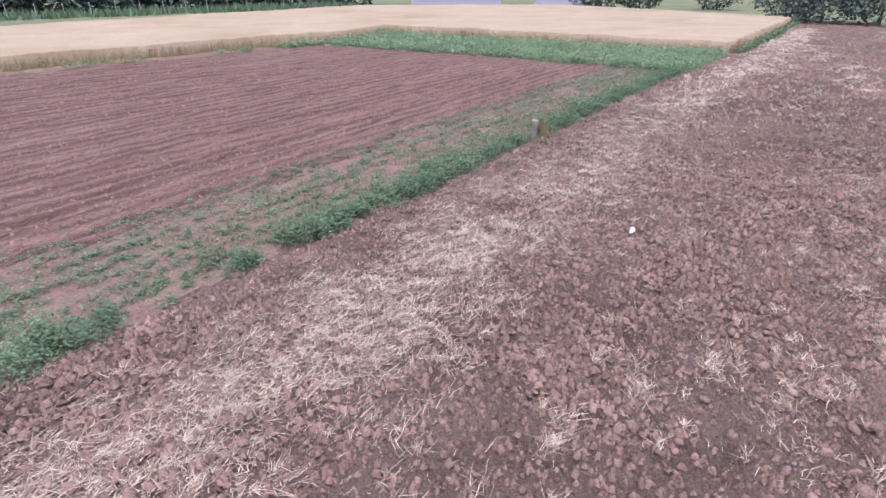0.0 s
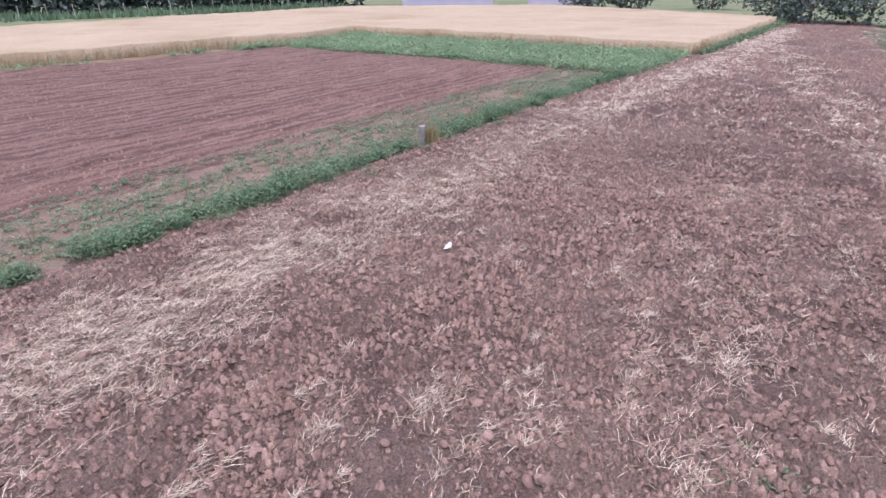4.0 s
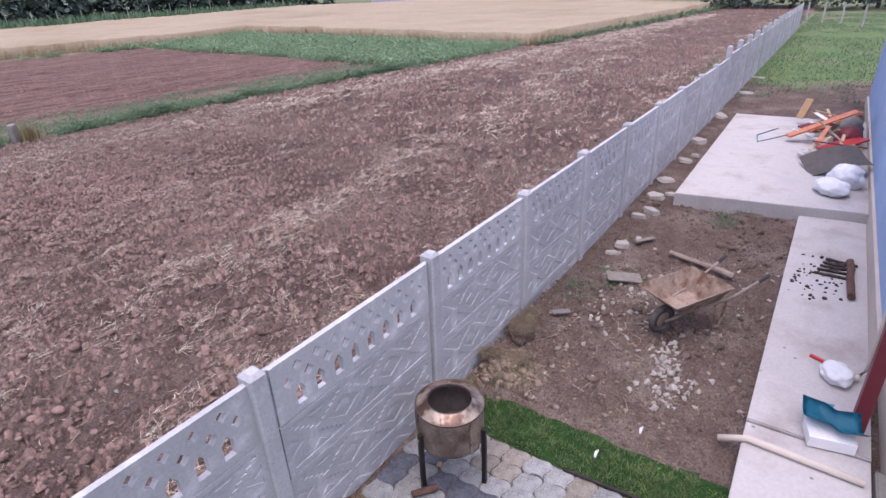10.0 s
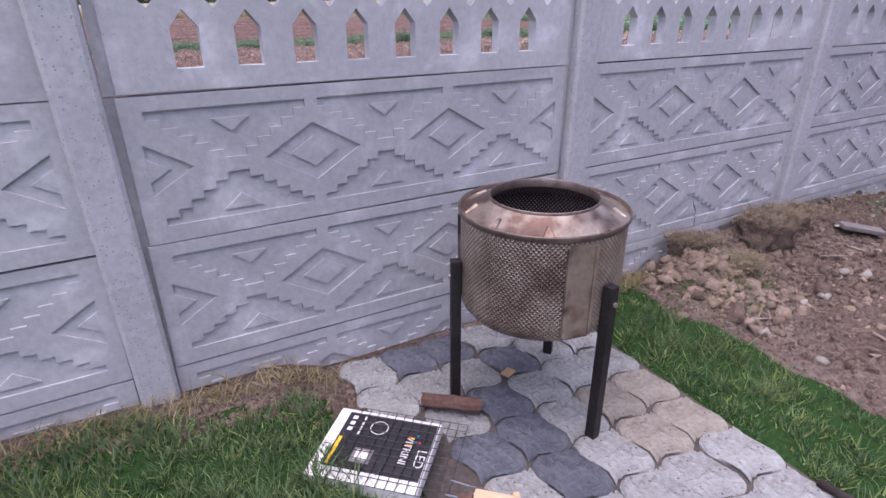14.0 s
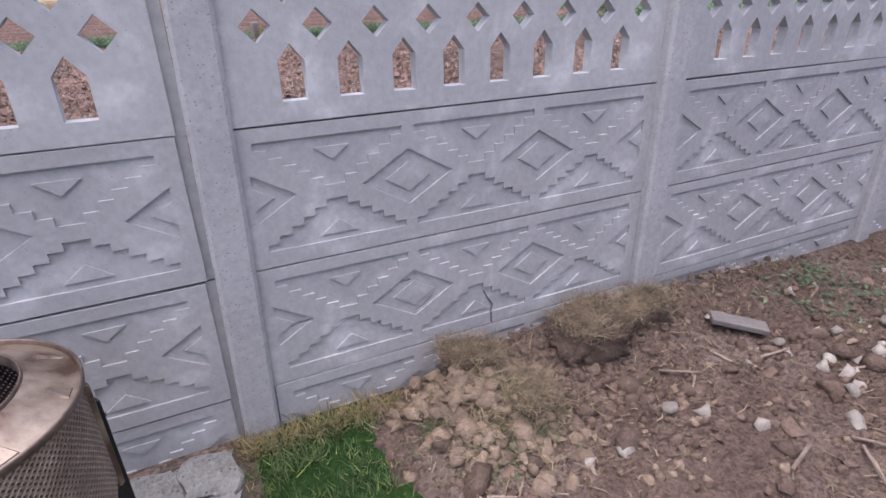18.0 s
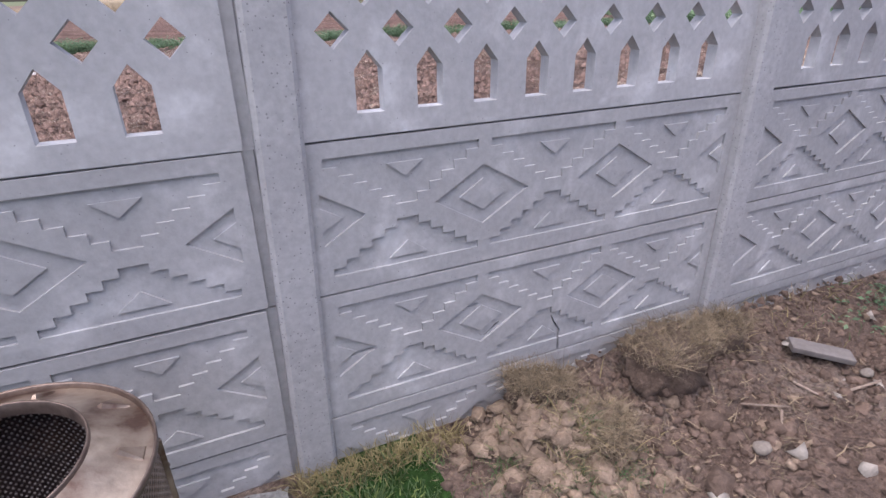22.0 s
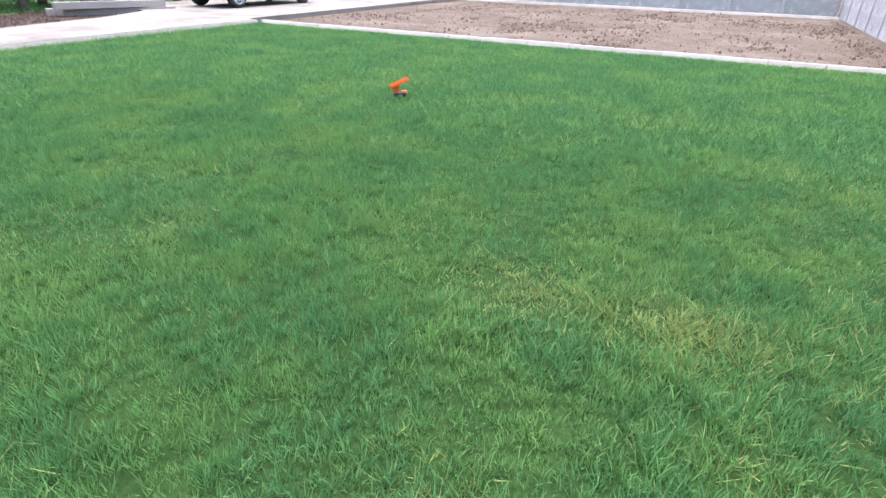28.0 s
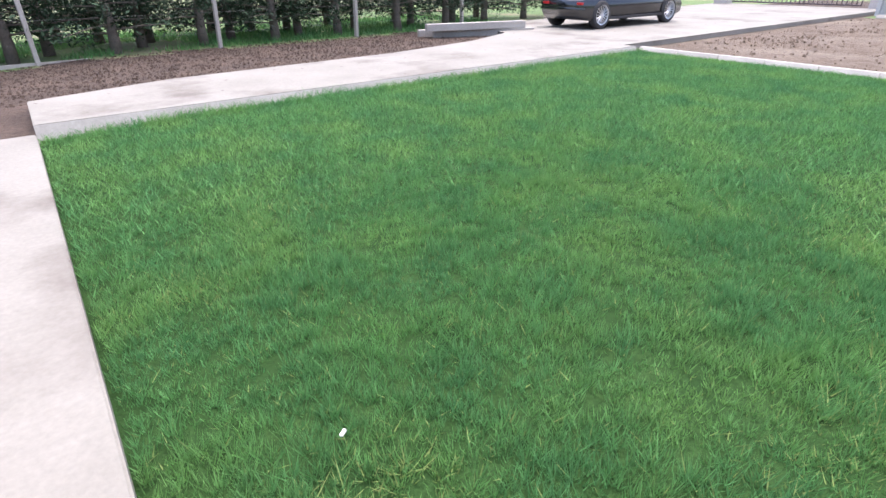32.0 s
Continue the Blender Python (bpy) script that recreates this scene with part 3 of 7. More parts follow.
def relief_mesh(name, width, height, thick, shapes, material):
    """A cast panel: front at y = 0, its shapes sunk by their depth (None: a hole right through). Shapes: (outline, depth), later ones win."""
    outlines = [[(-width / 2, 0), (width / 2, 0), (width / 2, height), (-width / 2, height)]] + [s for s, _ in shapes]
    verts, edges = [], []
    for poly in outlines:
        k, n = len(verts), len(poly)
        verts += [Vector(p) for p in poly]
        edges += [(k + i, k + (i + 1) % n) for i in range(n)]
    vs, _, fs, *_ = delaunay_2d_cdt(verts, edges, [], 0, 1e-5)
    depth = []
    for f in fs:
        px, py = sum(vs[i].x for i in f) / 3, sum(vs[i].y for i in f) / 3
        d = 0.0
        for poly, sunk in shapes:
            if inside(poly, px, py):
                d = sunk
        depth.append(d)
    out_v, out_f, at = [], [], {}

    def put(i, y):
        key = (i, y)
        if key not in at:
            at[key] = len(out_v)
            out_v.append((vs[i].x, y, vs[i].y))
        return at[key]

    sides = {}
    for f, d in zip(fs, depth):
        if d is not None:
            out_f.append([put(i, d) for i in f])
            out_f.append([put(i, thick) for i in reversed(f)])
        for a, b in zip(f, (*f[1:], f[0])):
            sides.setdefault((min(a, b), max(a, b)), []).append((d, a, b))
    for (a, b), both in sides.items():
        depths = [thick if d is None else d for d, *_ in both] + [thick] * (2 - len(both))
        lo, hi = min(depths), max(depths)
        if hi - lo > 1e-6:
            out_f.append([put(a, lo), put(b, lo), put(b, hi), put(a, hi)])
    bm = bmesh.new()
    bv = [bm.verts.new(v) for v in out_v]
    for f in out_f:
        try:
            bm.faces.new([bv[i] for i in f])
        except ValueError:
            pass
    me = bm_mesh(name, bm, material)
    me.materials.append(M["lit_smooth_back"])
    for f in me.polygons:
        if all(abs(me.vertices[i].co.y - thick) < 1e-4 for i in f.vertices):
            f.material_index = 1
    return me


def stairs(cx_, v0, v1, w0, w1, n):
    """A stepped triangle from half-width w0 at v0 to w1 at v1."""
    left, right = [], []
    for i in range(n):
        a, b = v0 + (v1 - v0) * i / n, v0 + (v1 - v0) * (i + 1) / n
        w = w0 + (w1 - w0) * i / (n - 1)
        right += [(cx_ + w, a), (cx_ + w, b)]
        left += [(cx_ - w, a), (cx_ - w, b)]
    return right + left[::-1]


def diamond(cx_, cv, w, h):
    return [(cx_ + w, cv), (cx_, cv + h), (cx_ - w, cv), (cx_, cv - h)]


SUNK = 0.010
seams = lambda: [([(-0.985, 0.0), (0.985, 0.0), (0.985, 0.006), (-0.985, 0.005)], 0.014), ([(-0.985, 0.0), (-0.949, 0.0), (-0.949, 0.529), (-0.985, 0.529)], 0.02), ([(0.949, 0.0), (0.985, 0.0), (0.985, 0.529), (0.949, 0.529)], 0.02)]
ornament = []
for c in (-0.602, 0.0, 0.602):
    ornament.append((stairs(c, 0.480, 0.293, 0.276, 0.040, 6), SUNK))
    ornament.append(([(c - 0.064, 0.437), (c, 0.388), (c + 0.064, 0.437)], 0.003))
    ornament.append((stairs(c, 0.068, 0.240, 0.276, 0.040, 6), SUNK))
    ornament.append(([(c + 0.072, 0.095), (c, 0.152), (c - 0.072, 0.095)], 0.003))
for c in (-0.305, 0.305):
    ornament.append((diamond(c, 0.276, 0.192, 0.114), SUNK))
    ornament.append((diamond(c, 0.276, 0.094, 0.060), 0.003))
for s in (-1, 1):
    ornament.append(([(s * 0.900, 0.276 - 0.092), (s * 0.900, 0.276 + 0.092), (s * 0.748, 0.276)], SUNK))
    ornament.append(([(s * 0.900, 0.276 - 0.042), (s * 0.900, 0.276 + 0.042), (s * 0.830, 0.276)], 0.003))
PANEL_W = BAY - POST_W + 0.06
relief_panel = relief_mesh("relief_panel", PANEL_W, ROW_H - 0.003, 0.05, ornament + seams(), M["fence"])
crack = [(0.022, 0.0), (0.034, 0.0), (0.030, 0.06), (0.042, 0.10), (0.008, 0.15), (-0.012, 0.19), (-0.016, 0.19), (0.0, 0.145), (0.028, 0.10), (0.020, 0.06)]
crack = [(x + 0.06, v) for x, v in crack]
chips = [([(-0.355, 0.335), (-0.375, 0.345), (-0.33, 0.352), (-0.31, 0.338)], 0.02), ([(-0.30, 0.185), (-0.22, 0.235), (-0.215, 0.23), (-0.285, 0.18)], 0.018), ([(-0.85, 0.255), (-0.76, 0.262), (-0.75, 0.27), (-0.84, 0.272)], 0.022)]
cracked_panel = relief_mesh("relief_panel", PANEL_W, ROW_H - 0.003, 0.05, ornament + seams() + [(crack, 0.03)] + chips, M["fence"])
holes = []
for i in range(8):
    c = -0.7070 + 0.202 * i
    holes.append(([(c - 0.045, 0.076), (c + 0.045, 0.076), (c + 0.045, 0.205), (c, 0.260), (c - 0.045, 0.205)], None))
    holes.append((diamond(c, 0.425, 0.049, 0.047), None))
for i in range(9):
    holes.append((diamond(-0.808 + 0.202 * i, 0.316, 0.051, 0.052), None))
lattice_panel = relief_mesh("lattice_panel", PANEL_W, ROW_H - 0.003, 0.05, holes + seams(), M["fence"])


def fence_post_mesh(height):
    bm = bmesh.new()
    w, c, y0, y1 = POST_W / 2, 0.014, -0.04, 0.115
    ring = [(-w + c, y0), (w - c, y0), (w, y0 + c), (w, y1 - c), (w - c, y1), (-w + c, y1), (-w, y1 - c), (-w, y0 + c)]
    lo, hi = prism(bm, ring, -0.6, height)
    bm.faces.remove(next(f for f in bm.faces if all(v in hi for v in f.verts)))
    ring2 = [bm.verts.new((x * 0.55, 0.025 + (y - 0.025) * 0.55, height + 0.035)) for x, y in ring]
    n = len(ring)
    for k in range(n):
        bm.faces.new((hi[k], hi[(k + 1) % n], ring2[(k + 1) % n], ring2[k]))
    bm.faces.new(ring2)
    return bm_mesh("fence_post", bm, M["fence_post"])


post_low, post_high = fence_post_mesh(TOP + 0.035), fence_post_mesh(TOP + 0.34)
fence = thing("wall_fence", "grey precast concrete fence with diamond relief panels and pierced lattice top", "fence", kind="structure")
rnd = random.Random(4)
for k in range(-14, 24):
    rise = 0.10 if k >= 9 else 0.0
    lean = (rnd.uniform(-0.5, 0.5), {0: -0.7, 1: 1.3}.get(k, rnd.uniform(-0.4, 0.4)), 0)
    ob = part("fence_post", post_high if rise else post_low, None, fence)
    ob.location, ob.rotation_euler = (k * BAY - (0.02 if k in (-1, 0) else 0), 0, 0), [radians(a) for a in lean]
    if k == 23:
        break
    for row in range(4):
        ob = part("lattice_panel" if row == 0 else "relief_panel", lattice_panel if row == 0 else cracked_panel if (k, row) == (1, 2) else relief_panel, None, fence)
        ob.location = (k * BAY + BAY / 2 - (0.022 if k == -1 else (0.0, 0.006, 0.016, 0.022)[row] if k == 0 else 0), rnd.uniform(-0.002, 0.004), TOP + rise - ROW_H * (row + 1))
        ob.rotation_euler = (0, radians(rnd.uniform(-0.15, 0.15)), 0)

# spilled footing along the fence's field side
fx = np.arange(-14, 40, 0.12)
spill = smoothstep(0.42, 0.62, fbm(fx * 0.9, fx * 0, 5, 3))
rows_y = np.stack([np.full_like(fx, 0.045), np.full_like(fx, 0.085), 0.15 + 0.08 * fbm(fx * 3, fx * 0, 8, 2) + 0.24 * spill, 0.19 + 0.10 * fbm(fx * 3, fx * 0, 8, 2) + 0.32 * spill], 1)
rows_z = np.stack([0.11 + 0.06 * fbm(fx * 2, fx * 0, 6, 2), 0.09 + 0.06 * fbm(fx * 2, fx * 0, 6, 2), 0.03 + 0.08 * fbm(fx * 3, fx * 0, 7, 2), np.full_like(fx, -0.20)], 1) + field_height(fx, 0.3)[:, None]
fv = np.stack([np.repeat(fx[:, None], 4, 1), rows_y, rows_z], -1).reshape(-1, 3)
n = len(fx)
fi = np.arange(n * 4).reshape(n, 4)
ff = np.stack([fi[:-1, :-1], fi[1:, :-1], fi[1:, 1:], fi[:-1, 1:]], -1).reshape(-1, 4)
tagged(new("fence_footing", array_mesh("fence_footing", fv, ff, M["spill"], True)), "rough spilled concrete footing along the fence", "footing", kind="structure")

# ---- hard ground of the yard ----
def slab(name, outline, z0, z1, label, material="slab", category="paving"):
    bm = bmesh.new()
    lo, hi = prism(bm, outline, z0, z1)
    top = [e for e in bm.edges if all(v in hi for v in e.verts)]
    bmesh.ops.bevel(bm, geom=top, offset=0.012, segments=2, affect="EDGES")
    return tagged(new(name, bm_mesh(name, bm, M[material])), label, category, kind="structure")


slab("house_walkway", [(3.35, -3.86), (9.58, -3.86), (9.55, -2.85), (3.35, -2.85)], -0.3, 0.10, "pale poured concrete walkway along the house wall")
slab("house_apron", [(1.05, -3.86), (3.33, -3.86), (3.33, -2.85), (1.05, -2.88)], -0.3, 0.085, "pale poured concrete apron before the porch")
slab("garden_path", [(-0.47, -16.07), (-0.47, -6.6), (0.55, -5.2), (1.03, -3.9), (3.2, -3.88), (3.2, -16.07)], -0.3, 0.125, "pale concrete path beside the lawn", "old_slab")
slab("concrete_pad", [(9.60, -3.86), (17.3, -3.86), (17.2, -0.62), (9.18, -0.74)], -0.3, 0.27, "raised pale concrete pad behind the house")
slab("driveway", [(-0.47, -16.09), (-0.47, -17.9), (-2.6, -18.6), (-7.5, -18.95), (-10.4, -19.6), (-12.5, -20.6), (-13.2, -23.2), (-31.2, -24.6), (-31.0, -16.75), (-12.6, -16.45), (-12.6, -16.09)], -0.3, 0.235, "pale concrete driveway with stains leading to the gate", "old_slab")
# Added wedge, sloped and paler than the driveway, to brighten its dark side face.
edge_bm = bmesh.new()
sec = [(-16.087, 0.232), (-16.020, 0.06), (-16.000, -0.2), (-16.087, -0.2)]
ends = [[edge_bm.verts.new((x, y, z)) for y, z in sec] for x in (-12.6, -9.6, -6.5, -3.5, -0.47)]
for a, b in zip(ends, ends[1:]):
    for k in range(4):
        edge_bm.faces.new((a[k], a[(k + 1) % 4], b[(k + 1) % 4], b[k]))
edge_bm.faces.new(ends[0][::-1])
edge_bm.faces.new(ends[-1])
bmesh.ops.recalc_face_normals(edge_bm, faces=edge_bm.faces)
tagged(new("driveway_edge", bm_mesh("driveway_edge", edge_bm, M["kerb"])), "added sloped pale concrete edge brightening the driveway side towards the lawn", "edging", kind="structure")
kerb_bm = bmesh.new()
sec = [(-0.075, 0.0), (0.010, 0.0), (0.075, -0.10), (0.075, -0.35), (-0.075, -0.35)]
ends = [[kerb_bm.verts.new((x, y, z)) for x, z in sec] for y in (-0.495, 0.495)]
for k in range(5):
    kerb_bm.faces.new((ends[0][k], ends[0][(k + 1) % 5], ends[1][(k + 1) % 5], ends[1][k]))
kerb_bm.faces.new(ends[0][::-1])
kerb_bm.faces.new(ends[1])
bmesh.ops.recalc_face_normals(kerb_bm, faces=kerb_bm.faces)
bmesh.ops.bevel(kerb_bm, geom=list(kerb_bm.edges), offset=0.008, segments=1, affect="EDGES")
kerb_me = bm_mesh("kerb_stone", kerb_bm, M["kerb"])
kerb = thing("kerb", "pale concrete kerb between lawn and bare soil", "kerb", kind="structure")
for i in range(16):
    ob = part("kerb_stone", kerb_me, None, kerb)
    ob.location = (-12.79 + rnd.uniform(-0.01, 0.01), -0.58 - i, 0.21 + rnd.uniform(-0.006, 0.006))
kerb_2 = thing("kerb_far", "pale concrete kerb at the far end of the bare soil", "kerb", kind="structure")
for i in range(16):
    ob = part("kerb_stone", kerb_me, None, kerb_2)
    ob.location = (-27.6, -0.6 - i, 0.22)
cross = thing("wall_cross_fence", "grey precast concrete fence across the end of the yard", "fence", kind="structure")
for i in range(8):
    ob = part("fence_post", post_low, None, cross)
    ob.matrix_basis = pose(-28.75, -0.05 - i * BAY - BAY, 0, 0, 0, -90)
    for row in range(4):
        ob = part("lattice_panel" if row == 0 else "relief_panel", lattice_panel if row == 0 else relief_panel, None, cross)
        ob.matrix_basis = pose(-28.75, -0.05 - i * BAY - BAY / 2, TOP - ROW_H * (row + 1), 0, 0, 90)

# ---- house ----
house = thing("house", "house with pale blue rendered wall, cream plinth and tiled roof", "house", (4.7, -3.9, 0))


def house_box(name, x0, y0, z0, x1, y1, z1, m, parent=house, bev=0.01, label=""):
    bm = bmesh.new()
    box(bm, x0, y0, z0, x1, y1, z1, bev)
    return part(name, bm, M[m], parent, label)


house_box("wall", 0.0, -8.3, 0.42, 15.9, 0.0, 3.3, "blue_wall", label="pale blue rendered wall")
house_box("plinth", -0.02, -8.32, -0.3, 15.92, 0.045, 0.42, "cream", label="cream plastered plinth")
house_box("porch_base", -1.9, -8.0, -0.3, -0.03, -0.06, 0.32, "cream", label="cream plastered porch base")
house_box("porch_wall", -1.7, -6.0, 0.32, -0.03, -0.35, 3.2, "white", label="white porch wall")
bm = bmesh.new()
prof = [(-2.1, 0.15, 3.3), (-2.1, -4.15, 5.0), (-2.1, -8.9, 3.3)]
for dx in (0, 18.6):
    for p in prof:
        bm.verts.new((p[0] + dx, p[1], p[2]))
    for p in prof:
        bm.verts.new((p[0] + dx, p[1], p[2] + 0.14))
bm.verts.ensure_lookup_table()
bmesh.ops.convex_hull(bm, input=bm.verts)
part("roof", bm, M["roof"], house, "red-brown tiled gable roof")
bm = bmesh.new()
box(bm, 3.66, -3.80, 0.10, 3.78, -3.68, 3.25, 0.008)
porch_post = tagged(new("porch_post", bm_mesh("porch_post", bm, M["maroon"])), "dark maroon painted steel porch post on the concrete", "post")
bm = bmesh.new()
tube(bm, [(4.55, -3.80, 3.1), (4.55, -3.80, 0.3), (4.55, -3.74, 0.16), (4.5, -3.62, 0.13)], 0.035, 10)
drain = tagged(new("downpipe", bm_mesh("downpipe", bm, M["cream"], True)), "cream plastic downpipe on the house wall", "pipe")


# ---- pieces scattered in numbers ----
def ico(sub):
    bm = bmesh.new()
    bmesh.ops.create_icosphere(bm, subdivisions=sub, radius=1.0)
    v = np.array([x.co[:] for x in bm.verts])
    f = np.array([[x.index for x in y.verts] for y in bm.faces])
    bm.free()
    return v, f


def rot_batch(rng, n, tilt=3.1):
    a, b, c = rng.uniform(0, 6.283, n), rng.uniform(-tilt, tilt, n), rng.uniform(0, 6.283, n)
    ca, sa, cb, sb, cc, sc = np.cos(a), np.sin(a), np.cos(b), np.sin(b), np.cos(c), np.sin(c)
    z = np.zeros(n)
    o = np.ones(n)
    A = np.stack([ca, -sa, z, sa, ca, z, z, z, o], -1).reshape(n, 3, 3)
    B = np.stack([o, z, z, z, cb, -sb, z, sb, cb], -1).reshape(n, 3, 3)
    C = np.stack([cc, -sc, z, sc, cc, z, z, z, o], -1).reshape(n, 3, 3)
    return A @ B @ C


def lumps(name, x, y, size, rng, material, sub=1, sink=0.25, flat=0.75, label="", category="", height=None, rough_amt=0.28, smooth=True):
    """Many uneven lumps resting on the land, one mesh."""
    v0, f0 = ico(sub)
    n = len(x)
    kinds = [v0 * (1 + rough_amt * rng.uniform(-1, 1, (len(v0), 1))) for _ in range(12)]
    base = np.stack(kinds)[rng.integers(0, 12, n)]
    sc = size[:, None] * np.stack([rng.uniform(0.8, 1.25, n), rng.uniform(0.7, 1.1, n), rng.uniform(0.55, 0.95, n) * flat / 0.75], -1)
    v = np.einsum("nij,nkj->nki", rot_batch(rng, n, 0.5), base * sc[:, None, :])
    z = (total_height(x, y) if height is None else height) + size * flat * (0.5 - sink)
    v += np.stack([x, y, z], -1)[:, None, :]
    if sub == 1:
        f0 = f0[v0[f0][:, :, 2].mean(1) > -0.3]
    f = f0[None] + (np.arange(n) * len(v0))[:, None, None]
    ob = new(name, array_mesh(name, v.reshape(-1, 3), f.reshape(-1, 3), material, smooth))
    return tagged(ob, label, category, kind="stuff")


def clods(name, x, y, size, rng, material, label, flat=0.72, sink=0.05):
    """Many small rounded clods on the land, one mesh: five sides, three top corners."""
    n = len(x)
    a5 = np.arange(5) * 1.2566 + rng.uniform(0, 6.283, (n, 1)) + rng.uniform(-0.35, 0.35, (n, 5))
    a3 = np.arange(3) * 2.0944 + rng.uniform(0, 6.283, (n, 1)) + rng.uniform(-0.4, 0.4, (n, 3))
    r5, r3 = rng.uniform(0.80, 1.15, (n, 5)), rng.uniform(0.42, 0.75, (n, 3))
    long_, turn = rng.uniform(0.75, 1.35, (n, 1)), rng.uniform(0, 3.14, (n, 1))
    px = np.concatenate([r5 * np.cos(a5), r3 * np.cos(a3)], 1) * long_
    py = np.concatenate([r5 * np.sin(a5), r3 * np.sin(a3)], 1) / long_
    pz = np.concatenate([rng.uniform(-0.35, 0.15, (n, 5)), rng.uniform(0.75, 1.2, (n, 3)) * flat * 1.6], 1)
    c, d = np.cos(turn), np.sin(turn)
    v = np.stack([px * c - py * d, px * d + py * c, pz], -1) * size[:, None, None]
    v += np.stack([x, y, total_height(x, y) - sink * size], -1)[:, None, :]
    f0 = np.zeros((n, 9, 3), int)
    shift = np.round((a3[:, 0] - a5[:, 0]) / 1.2566).astype(int)
    b = lambda k: (k + shift) % 5
    top = lambda k: np.full(n, 5 + k)
    for k, tri in enumerate(((b(0), b(1), top(0)), (b(1), b(2), top(0)), (top(0), b(2), top(1)), (b(2), b(3), top(1)), (top(1), b(3), top(2)), (b(3), b(4), top(2)), (b(4), b(0), top(2)), (top(2), b(0), top(0)), (top(0), top(1), top(2)))):
        f0[:, k] = np.stack(tri, -1)
    f = f0 + (np.arange(n) * 8)[:, None, None]
    return tagged(new(name, array_mesh(name, v.reshape(-1, 3), f.reshape(-1, 3), material, True)), label, "soil", kind="stuff")


def blades(x, y, z, h, w, rng, bend=0.5, tris=3, lean=None):
    """Upright bent blades of grass."""
    n = len(x)
    a, b = rng.uniform(0, 6.283, n), rng.uniform(0, 6.283, n)
    if lean is not None:
        b = lean + rng.normal(0, 0.5, n)
    s = np.stack([np.cos(a), np.sin(a), np.zeros(n)], -1) * (w * 0.5)[:, None]
    d = np.stack([np.cos(b), np.sin(b), np.zeros(n)], -1) * (h * bend * rng.uniform(0.2, 1.3, n))[:, None]
    p = np.stack([x, y, z], -1)
    e = np.stack([np.zeros(n), np.zeros(n), h], -1)
    if tris == 1:
        v = np.stack([p - s, p + s, p + d + e], 1)
        f = np.array([[0, 1, 2]])[None] + (np.arange(n) * 3)[:, None, None]
    else:
        m = p + d * 0.35 + e * 0.6
        v = np.stack([p - s, p + s, m - s * 0.8, m + s * 0.8, p + d + e * 0.95], 1)
        f = np.array([[0, 1, 3], [0, 3, 2], [2, 3, 4]])[None] + (np.arange(n) * 5)[:, None, None]
    return v.reshape(-1, 3), f.reshape(-1, 3)


def stuff(name, vf, material, label, category):
    return tagged(new(name, array_mesh(name, *vf, material)), label, category, kind="stuff")


def scatter(rng, n, x0, x1, y0, y1, keep):
    x, y = rng.uniform(x0, x1, n), rng.uniform(y0, y1, n)
    k = rng.uniform(0, 1, n) < keep(x, y)
    return x[k], y[k]


# clods of the ploughed strip
rng = np.random.default_rng(11)
ploughed = lambda x, y: (y > 0.30 + 0.08 * np.sin(2 * x)) * (y < margin_line(x) + 0.1) * 1.0


def lumpy(x, y):
    return np.clip(0.55 + 1.3 * (fbm(x * 0.5, y * 0.5, 51, 3) - 0.42), 0.25, 1) * ploughed(x, y) * (0.12 + 0.88 * smoothstep(0.5, 1.4, y + 0.9 * (fbm(x * 1.1, y * 1.1, 53, 2) - 0.5)))


x, y = scatter(rng, 135000, -11.5, 9, 0.3, 20.0, lambda x, y: lumpy(x, y) * (1 - 0.5 * smoothstep(2, 8, x)))
size = 0.016 + 0.044 * rng.power(0.5, len(x)) * (0.5 + 1.0 * fbm(x * 0.35, y * 0.35, 61, 2))
clods("soil_clods", x, y, size, rng, M["clod_piece"], "red-brown ploughed clods of soil")
x, y = scatter(rng, 5200, -11, 6, 0.6, 18, lambda x, y: lumpy(x, y) * np.clip(smoothstep(0.38, 0.6, fbm(x * 0.4, y * 0.4, 65, 2)) * 0.6 + np.exp(-(((x + 1.2) / 1.6) ** 2 + ((y - 3.6) / 1.6) ** 2)), 0, 1))
lumps("large_soil_clods", x, y, 0.035 + 0.045 * rng.power(0.7, len(x)), rng, M["clod_piece"], 2, sink=0.15, label="large red-brown clods of ploughed soil", category="soil", rough_amt=0.16)
x, y = scatter(rng, 15000, 9, 36, 0.4, 17.6, lumpy)
x2, y2 = scatter(rng, 9000, 36, 72, 0.4, 15.0, lumpy)
x, y = np.concatenate([x, x2]), np.concatenate([y, y2])
clods("far_soil_clods", x, y, rng.uniform(0.03, 0.09, len(x)), rng, M["clod_piece"], "red-brown ploughed clods further along the strip")


# clods left in rows by the harrow on the tilled field
row = rng.integers(0, 90, 28000)
x = rng.uniform(-9, 22, 28000)
y = margin_line(x) + 4.0 + row * 0.26 + rng.normal(0, 0.10, 28000)
k = (fbm(x * 0.5, row * 1.7, 63, 2) > 0.32) & (headland(x, y) < -0.3)
x, y = x[k], y[k]
clods("tilled_clods", x, y, 0.012 + 0.040 * rng.power(0.5, len(x)), rng, M["clod_piece"], "red-brown crumbs in harrowed rows")


